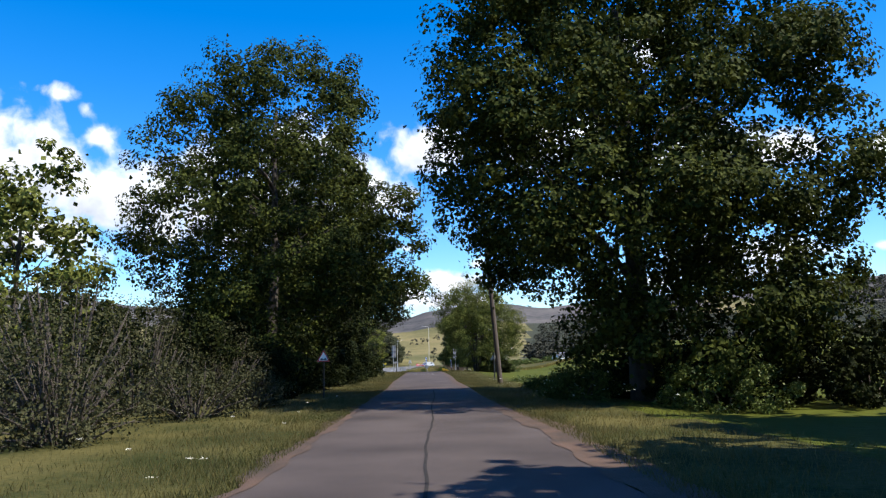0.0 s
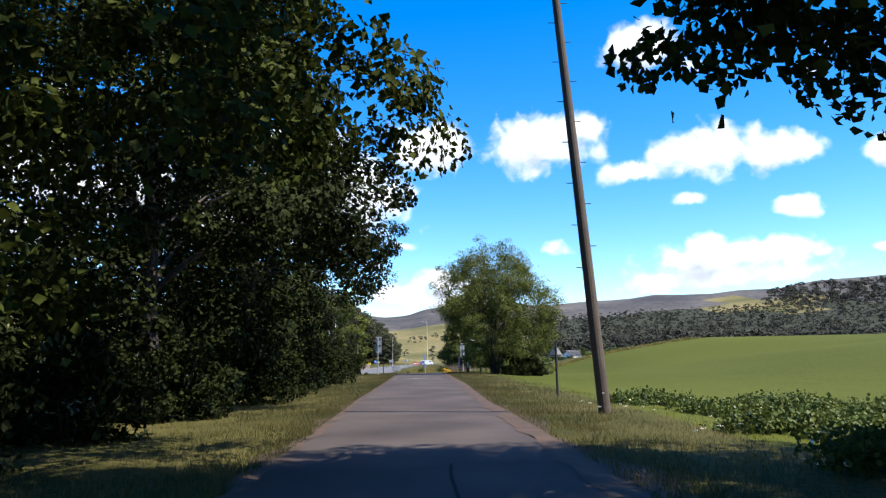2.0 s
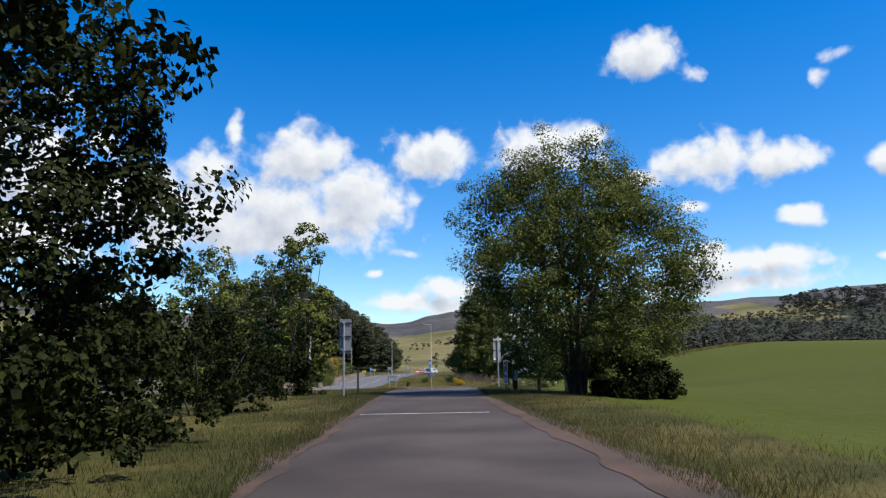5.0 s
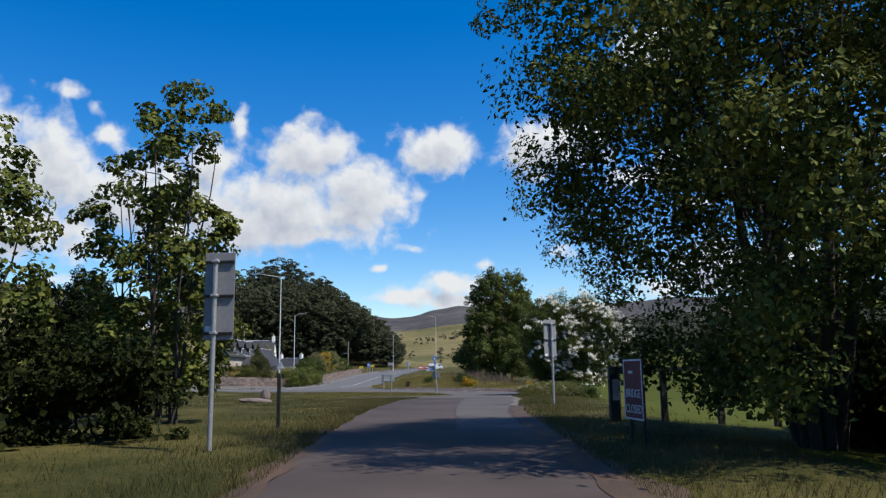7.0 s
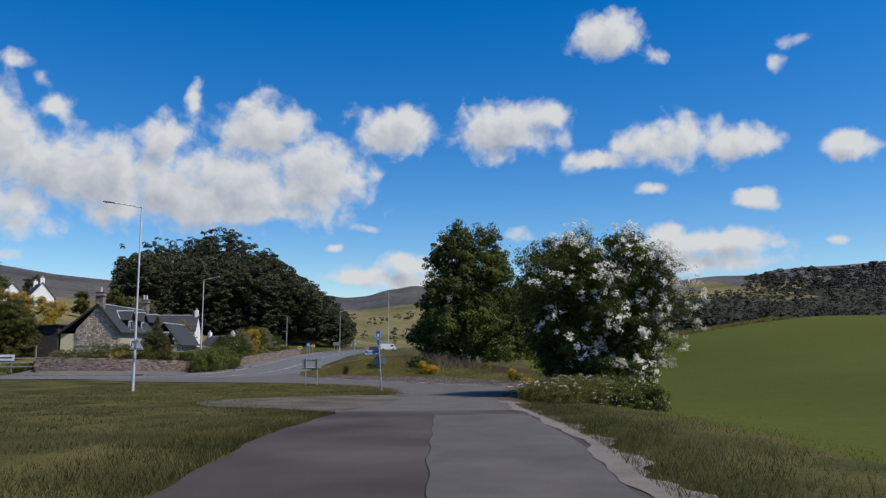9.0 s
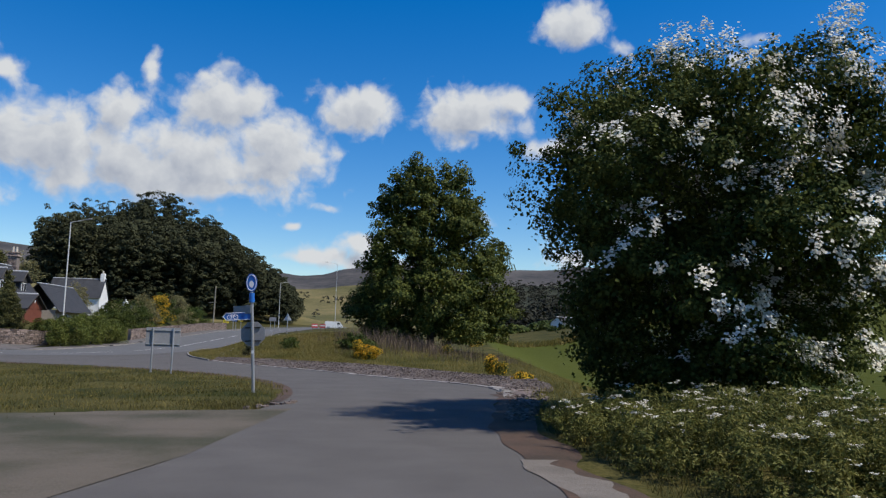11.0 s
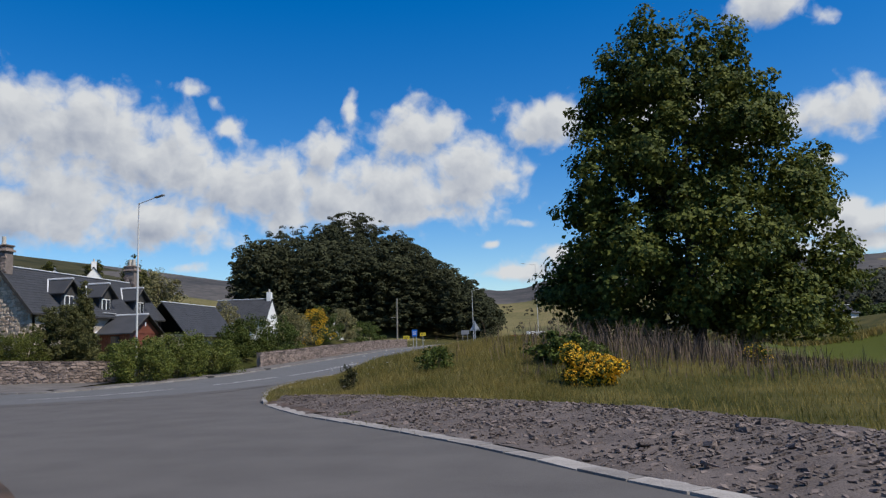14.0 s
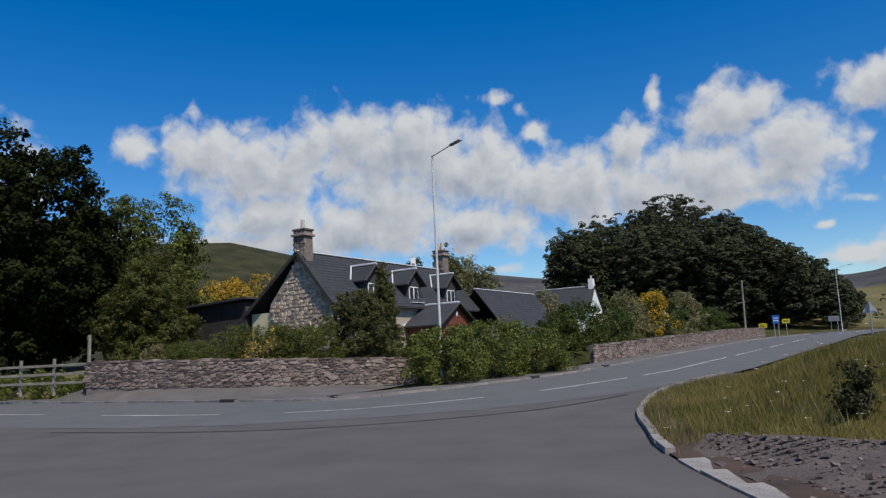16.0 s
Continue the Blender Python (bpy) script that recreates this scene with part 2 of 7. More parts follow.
GORSE = mat("yellow gorse flower", (0.55, 0.30, 0.01), (0.85, 0.58, 0.03), 1, 20, 0.7, 0, island=0.7, translucent=0.15)
BLADE = mat("grass blade", (0.042, 0.050, 0.011), (0.118, 0.098, 0.032), 0.25, 6, 0.7, 0, island=0.6, translucent=0.4, spec=0.3, stain=0.9)
BANKBLADE = mat("bank grass blade", (0.095, 0.096, 0.018), (0.258, 0.206, 0.060), 0.25, 6, 0.7, 0, island=0.7, translucent=0.4, spec=0.3, stain=0.9)
TALLBLADE = mat("tall verge blade", (0.050, 0.055, 0.012), (0.150, 0.118, 0.045), 0.25, 6, 0.7, 0, island=0.7, translucent=0.4, spec=0.2, stain=0.9)
STRAW = mat("dead stem", (0.06, 0.042, 0.030), (0.17, 0.12, 0.08), 2, 20, 0.85, 0, island=0.8)
SEED = mat("seeding grass", (0.16, 0.13, 0.05), (0.34, 0.29, 0.13), 2, 20, 0.85, 0, island=0.8, translucent=0.2)
STONE = mat("rubble slate", (0.066, 0.050, 0.045), (0.20, 0.155, 0.135), 2, 20, 0.85, 0.5, piece=0.9)
STONE_S = mat("small rubble slate", (0.062, 0.047, 0.042), (0.175, 0.138, 0.12), 2, 20, 0.85, 0.5, island=0.9)
WALLSTONE = mat("garden wall stone", (0.095, 0.072, 0.062), (0.32, 0.245, 0.205), 2, 18, 0.9, 0.5, piece=1.0)
WALLCORE = mat("wall joint mortar", (0.12, 0.098, 0.085), (0.25, 0.205, 0.178), 3, 30, 0.95, 0.5)
HILLSIDE = mat("rough dark hillside", (0.0224, 0.0256, 0.0112), (0.056, 0.0512, 0.0256), 0.03, 0.5, 0.95, 0.4, depth=0.3, stain=1.0, spec=0.08)
JUNIPER = mat("juniper needle", (0.045, 0.050, 0.017), (0.125, 0.122, 0.045), 0.7, 9, 0.55, 0, island=0.9, translucent=0.16, spec=0.12)
BOXLEAF = mat("clipped hedge leaf", (0.042, 0.056, 0.011), (0.140, 0.150, 0.034), 0.7, 9, 0.5, 0, island=0.9, translucent=0.16, spec=0.12)
GABLESTONE = mat("gable stone", (0.33, 0.25, 0.185), (0.70, 0.56, 0.43), 2, 18, 0.9, 0.4, piece=1.0)
MORTAR = mat("lime mortar", (0.30, 0.25, 0.20), (0.46, 0.40, 0.33), 2, 25, 0.95, 0.4)
SLATE = mat("roof slate", (0.020, 0.022, 0.027), (0.042, 0.044, 0.051), 0.8, 14, 0.8, 0.3, piece=0.35)
SLATE_J = mat("slate courses", (0.021, 0.023, 0.028), (0.042, 0.044, 0.051), 0.8, 14, 0.8, 0.3, island=0.3)
LEAD = mat("lead flashing", (0.45, 0.46, 0.48), (0.62, 0.63, 0.65), 1, 15, 0.55, 0.2)
HARL = mat("white harling", (0.66, 0.66, 0.64), (0.82, 0.82, 0.80), 0.8, 30, 0.9, 0.4)
CREAM = mat("cream render", (0.60, 0.53, 0.33), (0.74, 0.67, 0.46), 0.8, 30, 0.9, 0.3)
REDWOOD = mat("red-stained timber", (0.11, 0.030, 0.016), (0.22, 0.065, 0.032), 2, 25, 0.6, 0.3)
DARKWOOD = mat("dark timber", (0.020, 0.019, 0.018), (0.06, 0.055, 0.05), 2, 25, 0.8, 0.4)
GREYWOOD = mat("weathered timber", (0.14, 0.125, 0.10), (0.33, 0.30, 0.25), 2, 25, 0.9, 0.4)
POLEWOOD = mat("creosoted pole", (0.04125, 0.03025, 0.0231), (0.1045, 0.077, 0.05775), 1.5, 30, 0.85, 0.4)
GALV = mat("galvanised steel", (0.30, 0.31, 0.32), (0.46, 0.47, 0.48), 1.5, 20, 0.5, 0.1, metal=0.6)
LAMPGREY = mat("pale lamp column", (0.48, 0.48, 0.47), (0.66, 0.66, 0.64), 1.0, 20, 0.55, 0.1)
PALEBACK = mat("pale aluminium sign back", (0.42, 0.42, 0.42), (0.58, 0.58, 0.58), 1.5, 15, 0.6, 0.1)
SIGNBACK = mat("sign back", (0.20, 0.20, 0.205), (0.29, 0.29, 0.295), 1.5, 15, 0.6, 0.1)
BLACKPAINT = mat("black paint", (0.010, 0.010, 0.010), (0.03, 0.03, 0.03), 3, 20, 0.5, 0.1)
WHITEPAINT = mat("white sign face", (0.70, 0.70, 0.70), (0.82, 0.82, 0.82), 2, 15, 0.5, 0.05)
REDPAINT = mat("red sign border", (0.42, 0.02, 0.02), (0.60, 0.04, 0.04), 2, 15, 0.5, 0.05)
BLUEPAINT = mat("blue sign face", (0.01, 0.10, 0.42), (0.02, 0.17, 0.56), 2, 15, 0.45, 0.05)
YELLOWPAINT = mat("yellow sign face", (0.75, 0.55, 0.02), (0.85, 0.66, 0.05), 2, 15, 0.5, 0.05)
MAROON = mat("faded maroon board", (0.11, 0.014, 0.024), (0.21, 0.028, 0.045), 2, 15, 0.6, 0.1)
GLASS = mat("window glass", (0.02, 0.024, 0.03), (0.05, 0.055, 0.065), 0.5, 5, 0.08, 0, spec=0.9)
PAPER = mat("notice paper", (0.42, 0.38, 0.33), (0.58, 0.53, 0.47), 3, 20, 0.8, 0)
IRON = mat("drain iron", (0.012, 0.012, 0.012), (0.04, 0.036, 0.033), 3, 20, 0.7, 0.2)
POT = mat("chimney pot clay", (0.40, 0.36, 0.30), (0.58, 0.54, 0.47), 3, 20, 0.85, 0.2)

# ---- mesh helpers ----


def mesh_of(name, verts, faces, material=None, smooth=False):
    me = bpy.data.meshes.new(name)
    me.from_pydata([tuple(v) for v in verts], [], [tuple(f) for f in faces])
    if material:
        me.materials.append(material)
    if smooth:
        me.polygons.foreach_set("use_smooth", [True] * len(me.polygons))
    me.update()
    return me


def tris_mesh(name, verts, tris, material):
    """A mesh from arrays of corners and triangles."""
    me = bpy.data.meshes.new(name)
    verts = np.asarray(verts, np.float32)
    tris = np.asarray(tris, np.int32)
    me.vertices.add(len(verts))
    me.vertices.foreach_set("co", verts.ravel())
    me.loops.add(tris.size)
    me.loops.foreach_set("vertex_index", tris.ravel())
    me.polygons.add(len(tris))
    me.polygons.foreach_set("loop_start", np.arange(0, tris.size, 3, dtype=np.int32))
    me.polygons.foreach_set("loop_total", np.full(len(tris), 3, np.int32))
    me.materials.append(material)
    me.update(calc_edges=True)
    return me


def part(name, data, material, parent, label=""):
    """Links a bmesh or a mesh as one object under a thing or a part."""
    if isinstance(data, bmesh.types.BMesh):
        me = bpy.data.meshes.new(name)
        data.to_mesh(me)
        data.free()
        data = me
    if material and not data.materials:
        data.materials.append(material)
    ob = new(name, data)
    ob.parent = parent
    return tagged(ob, label)


def thing(name, place, label, category, group="", kind="", turn=0):
    ob = new(name)
    ob.matrix_basis = pose(*place, 0, 0, turn)
    return tagged(ob, label, category, group, kind)


def box(bm, size, centre=(0, 0, 0), bevel=0.0, rot=None):
    m = Matrix.Translation(centre) @ (rot or Matrix.Identity(4)) @ Matrix.Diagonal((*size, 1))
    r = bmesh.ops.create_cube(bm, size=1, matrix=m)
    if bevel:
        es = list({e for v in r["verts"] for e in v.link_edges})
        bmesh.ops.bevel(bm, geom=es, offset=bevel, segments=1, affect="EDGES")
    return bm


def boxed(size, centre=(0, 0, 0), bevel=0.0, rot=None):
    return box(bmesh.new(), size, centre, bevel, rot)


def tube(bm, a, b, ra, rb, sides=10, caps=True):
    a, b = Vector(a), Vector(b)
    d = b - a
    m = Matrix.Translation((a + b) / 2) @ d.to_track_quat("Z", "Y").to_matrix().to_4x4()
    bmesh.ops.create_cone(bm, cap_ends=caps, segments=sides, radius1=ra, radius2=rb, depth=d.length, matrix=m)
    return bm


def tubed(a, b, ra, rb, sides=10):
    return tube(bmesh.new(), a, b, ra, rb, sides)


def plate(outline, thick, bm=None):
    """A plate in the x-z plane, its outline given as (x, z), its front at y = -thick / 2."""
    bm = bm or bmesh.new()
    front = [bm.verts.new((x, -thick / 2, z)) for x, z in outline]
    back = [bm.verts.new((x, thick / 2, z)) for x, z in outline]
    bm.faces.new(front)
    bm.faces.new(back[::-1])
    n = len(outline)
    for i in range(n):
        bm.faces.new((front[i], back[i], back[(i + 1) % n], front[(i + 1) % n]))
    bmesh.ops.recalc_face_normals(bm, faces=bm.faces)
    return bm


def ring(n, r, x=0, z=0, sx=1.0, start=0.0):
    return [(x + sx * r * math.cos(start + 2 * math.pi * i / n), z + r * math.sin(start + 2 * math.pi * i / n)) for i in range(n)]


# ---- lie of the land ----
ROAD_Y = [-400, -110, -80, -58, -44, -32, -25, 0, 12, 25, 34, 46, 58, 65, 72, 79, 90, 100, 115, 135, 177, 244, 400]
ROAD_Z = [-1.5, -0.7, -0.45, -0.29, -0.08, 0.05, 0.08, 0.42, 0.70, 0.77, 0.76, 0.55, 0.28, 0.10, -0.02, -0.15, -0.25, -0.28, -0.28, -0.05, 1.4, 2.4, 4.0]
LEFT_Y = [-400, -80, -58, -38, -22, -5, 15, 21, 29, 43, 49, 57, 69, 76]
LEFT_X = [2.0, 0.3, -0.3, -0.7, -1.5, -1.95, -2.4, -2.65, -2.9, -2.9, -3.0, -2.2, -0.6, -0.35]
RIGHT_Y = [-400, -72, -64, -48, -39, -23, -16, -4, 15, 30, 42, 46, 51, 59, 70, 79.5]
RIGHT_X = [6.5, 4.7, 4.6, 3.7, 3.5, 3.0, 2.9, 2.7, 1.75, 1.9, 3.0, 3.5, 3.8, 4.0, 4.6, 6.5]


def road_z(y):
    return np.interp(y, ROAD_Y, ROAD_Z)


def smooth(a, b, x):
    t = np.clip((np.asarray(x, float) - a) / (b - a), 0, 1)
    return t * t * (3 - 2 * t)


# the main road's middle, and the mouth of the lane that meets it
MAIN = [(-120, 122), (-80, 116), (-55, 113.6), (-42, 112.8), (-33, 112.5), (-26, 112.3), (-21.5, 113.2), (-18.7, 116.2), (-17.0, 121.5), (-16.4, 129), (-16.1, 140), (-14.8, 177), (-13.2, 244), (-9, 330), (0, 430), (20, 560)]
MOUTH_R = [(6.5, 79.5), (6.9, 82.6), (6.8, 84.9), (6.0, 87.0), (4.4, 89.2), (1.95, 92.6), (-0.3, 96.0), (-2.8, 99.2), (-5.3, 102.3), (-7.9, 106.4), (-9.3, 109.6), (-10.9, 114.0), (-12.4, 121), (-12.7, 130)]
MOUTH_L = [(-0.35, 76), (-0.35, 79.5), (-0.9, 83.5), (-2.1, 87), (-3.6, 89.8), (-5.4, 92), (-8.2, 94.3), (-12, 96.4), (-17, 98.6), (-24, 101.5), (-30, 106.5), (-26, 112.4), (-19, 117)]


def curve_points(pts, step):
    """A smooth run of points through the given ones."""
    out = []
    p = [Vector((*q, 0)) for q in pts]
    for i in range(len(p) - 1):
        a, b, c, d = p[max(i - 1, 0)], p[i], p[i + 1], p[min(i + 2, len(p) - 1)]
        n = max(2, int((c - b).length / step))
        for k in range(n):
            t = k / n
            out.append(0.5 * ((2 * b) + (c - a) * t + (2 * a - 5 * b + 4 * c - d) * t * t + (3 * b - a - 3 * c + d) * t ** 3))
    return out + [p[-1]]


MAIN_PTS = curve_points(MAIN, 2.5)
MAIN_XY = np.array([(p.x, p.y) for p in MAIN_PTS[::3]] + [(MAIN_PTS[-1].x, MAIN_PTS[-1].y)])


def main_distance(x, y):
    """How far a place lies from the middle of the main road; positive beyond it."""
    x, y = np.asarray(x, float), np.asarray(y, float)
    best = np.full(x.shape, 1e9)
    sign = np.ones(x.shape)
    for (ax, ay), (bx, by) in zip(MAIN_XY[:-1], MAIN_XY[1:]):
        dx, dy = bx - ax, by - ay
        t = np.clip(((x - ax) * dx + (y - ay) * dy) / (dx * dx + dy * dy), 0, 1)
        d = np.hypot(x - ax - t * dx, y - ay - t * dy)
        s = np.where(dx * (y - ay) - dy * (x - ax) > 0, 1.0, -1.0)
        sign = np.where(d < best, s, sign)
        best = np.minimum(best, d)
    return best * sign


# the garden wall beside the footway, and the height of its foot
WALL_X = [-41.0, -39.2, -36.6, -33.2, -30.4, -28.2, -26.6]
WALL_Y = [119.35, 119.85, 120.7, 122.1, 123.9, 125.8, 127.7]
WALL_Z = [0.50, 0.45, 0.36, 0.24, 0.12, 0.01, -0.07]
SKY_AZ = [-180, -100, -75, -52, -47, -44, -36, -30, -21, -12, -4, 1, 8, 14, 20, 27, 34, 45, 70, 100, 180]
SKY_EL = [4.0, 5.0, 7.0, 8.3, 8.1, 7.2, 6.3, 5.4, 4.6, 4.0, 3.8, 4.4, 4.5, 4.6, 4.7, 5.2, 5.2, 4.9, 4.0, 4.0, 4.0]


def land(x, y):
    """The height of the ground."""
    x, y = np.asarray(x, float), np.asarray(y, float)
    yy = np.clip(y, -400, 400)
    z = road_z(yy)
    right = np.interp(yy, RIGHT_Y, RIGHT_X)
    # field: below the bank, then rising away from the lane
    drop = 0.35 + 1.0 * smooth(55, 75, yy) * (1 - smooth(150, 230, yy))
    off = np.where(yy > 79.5, x - (6.6 + 0.12 * (yy - 79.5) + 0.0), x - right)
    z = z - drop * smooth(2.2, 9.0, off)
    rise = np.clip(x - 16, 0, 130)
    far = np.clip(x - 24, 0, 54)
    far = 0.16 * far * smooth(0, 25, far)
    rise = 0.082 * rise * smooth(0, 25, rise)
    z = z + (rise + (far - rise) * smooth(95, 165, y)) * (1 - 0.62 * smooth(166, 262, y))
    # gardens and hillside beyond the main road
    md = main_distance(x, y)
    behind = np.where((x < -26.3) & (x > -60) & (y < 140), smooth(0.3, 4.0, y - np.interp(x, WALL_X, WALL_Y)), 1.0)
    z = z + 1.6 * behind * smooth(8.6, 13.5, md) * smooth(60, 90, y) * (1 - smooth(175, 215, y)) + 0.03 * np.clip(md - 14, 0, 120) + 0.2 * np.clip(md - 30, 0, 45) * smooth(60, 90, y) * (1 - smooth(260, 330, y))
    near = np.full(x.shape, 1e9)
    for (ax, ay), (bx, by) in zip(MOUTH_R[:-1], MOUTH_R[1:]):
        t = np.clip(((x - ax) * (bx - ax) + (y - ay) * (by - ay)) / ((bx - ax) ** 2 + (by - ay) ** 2), 0, 1)
        near = np.minimum(near, np.hypot(x - ax - t * (bx - ax), y - ay - t * (by - ay)))
    z = z + 1.9 * np.exp(-((x - 0.0) / 9.5) ** 2 - ((y - 119) / 9.5) ** 2) * smooth(0.8, 4.6, near)
    # wooded knoll
    z = z + 26 * np.exp(-((x + 92) / 50) ** 2 - ((y - 400) / 46) ** 2)
    # hills all round
    r = np.hypot(x, y - 40)
    a = np.degrees(np.arctan2(x, y - 40))
    top = 1750 * np.tan(np.radians(np.interp(a, SKY_AZ, SKY_EL)))
    rough = 4 * np.sin(a * 0.4 + 1.0) + 2.5 * np.sin(a * 1.1 + 2.1) + 1.0 * np.sin(a * 2.9)
    z = z + (top + rough * smooth(600, 1500, r)) * smooth(420, 1750, r) ** 1.25
    return z


def in_polygon(x, y, poly):
    inside = np.zeros(x.shape, bool)
    n = len(poly)
    for i in range(n):
        (ax, ay), (bx, by) = poly[i], poly[(i + 1) % n]
        hit = ((ay > y) != (by > y)) & (x < (bx - ax) * (y - ay) / (by - ay + 1e-12) + ax)
        inside ^= hit
    return inside


MOUTH = MOUTH_R + MOUTH_L[::-1]
TRACK = [(-2.2, 57.2), (-0.5, 66), (0.25, 74.0), (-0.6, 73.5), (-1.8, 73.1), (-3.5, 72.6), (-6.5, 71.2), (-8.6, 69.0), (-9.0, 65.5), (-7.6, 62.4), (-5, 60.6)]


def paved(x, y, margin=0.5, track=True):
    """Where asphalt lies."""
    x, y = np.asarray(x, float), np.asarray(y, float)
    lane = (y < 79.5) & (x > np.interp(y, LEFT_Y, LEFT_X) - margin) & (x < np.interp(y, RIGHT_Y, RIGHT_X) + margin)
    lane &= ~((y > 76) & (x < -0.35 - margin))
    return lane | (np.abs(main_distance(x, y) - 1.8) < 5.8 + margin) | in_polygon(x, y, MOUTH) | (in_polygon(x, y, TRACK) & track)


def axis(fine_a, fine_b, step, far, growth):
    a = list(np.arange(fine_a, fine_b + 1e-6, step))
    s, v = step, fine_b
    while v < far:
        s *= growth
        v += s
        a.append(v)
    s, v = step, fine_a
    while v > -far:
        s *= growth
        v -= s
        a.insert(0, v)
    return np.array(a)


def build_ground():
    xs, ys = axis(-40, 24, 0.8, 3400, 1.13), axis(-92, 140, 1.2, 3400, 1.12)
    X, Y = np.meshgrid(xs, ys)
    Z = land(X, Y)
    rnd = np.random.RandomState(3)
    near = (np.abs(X) < 60) & (Y > -120) & (Y < 220)
    Z = Z + np.where(near, rnd.normal(0, 0.025, X.shape), 0)
    Z = np.where(in_polygon(X, Y, TRACK), road_z(np.clip(Y, -400, 400)) - 0.03, Z)
    Z = np.where(paved(X, Y, 0.45, False), road_z(np.clip(Y, -400, 400)) - 0.09, Z)
    nx, ny = len(xs), len(ys)
    verts = np.stack([X.ravel(), Y.ravel(), Z.ravel()], 1)
    faces, mats = [], []
    cx, cy = (xs[1:] + xs[:-1]) / 2, (ys[1:] + ys[:-1]) / 2
    CX, CY = np.meshgrid(cx, cy)
    R = np.hypot(CX, CY - 40)
    A = np.degrees(np.arctan2(CX, CY - 40))
    right = np.where(CY < 79.5, np.interp(CY, RIGHT_Y, RIGHT_X) + 4.0, 11.5 + 0.1 * (CY - 79.5))
    kind = np.zeros(CX.shape, int)
    field = (CX > right) & (CX < 150) & (CY > -200) & (CY < 168 + 0.28 * CX)
    kind[field] = 1
    kind[(R > 300) & ~field] = 2
    kind[(R > 330) & (R < 1150) & (A > 7) & (A < 100)] = 4
    kind[(R > 1150)] = 3
    kind[(R > 1080) & (A > 21) & (A < 28) & (R < 1300)] = 2
    kind[(CX < -45) & (R < 1150) & (CY > 20)] = 2
    kind[(R > 95) & (A < -33) & (A > -120)] = 5
    k = kind.ravel()
    for j in range(ny - 1):
        for i in range(nx - 1):
            a = j * nx + i
            faces.append((a, a + 1, a + nx + 1, a + nx))
    me = mesh_of("ground", verts, faces, smooth=True)
    for m in (VERGE, FIELD, PASTURE, MOOR, FARWOOD, HILLSIDE):
        me.materials.append(m)
    me.polygons.foreach_set("material_index", k.astype(np.int32))
    tagged(new("ground", me), "grassy verges, green crop field and heather hills", "ground", kind="structure")


def strip_rows(rows, across, lift, crown=0.0):
    verts, faces = [], []
    for (lx, ly), (rx, ry) in rows:
        for k in range(across + 1):
            t = k / across
            x, y = lx + (rx - lx) * t, ly + (ry - ly) * t
            verts.append((x, y, float(road_z(y)) + lift + crown * (1 - (2 * t - 1) ** 2)))
    w = across + 1
    for j in range(len(rows) - 1):
        for i in range(across):
            a = j * w + i
            faces.append((a, a + 1, a + w + 1, a + w))
    return verts, faces


def offset_line(pts, d):
    out = []
    for i, p in enumerate(pts):
        t = (pts[min(i + 1, len(pts) - 1)] - pts[max(i - 1, 0)]).normalized()
        out.append((p.x - t.y * d, p.y + t.x * d))
    return out


def resample(pts, n):
    p = np.array([(q.x, q.y) for q in curve_points(pts, 0.4)])
    s = np.concatenate([[0], np.cumsum(np.hypot(*np.diff(p, axis=0).T))])
    t = np.linspace(0, s[-1], n)
    return list(zip(np.interp(t, s, p[:, 0]), np.interp(t, s, p[:, 1])))


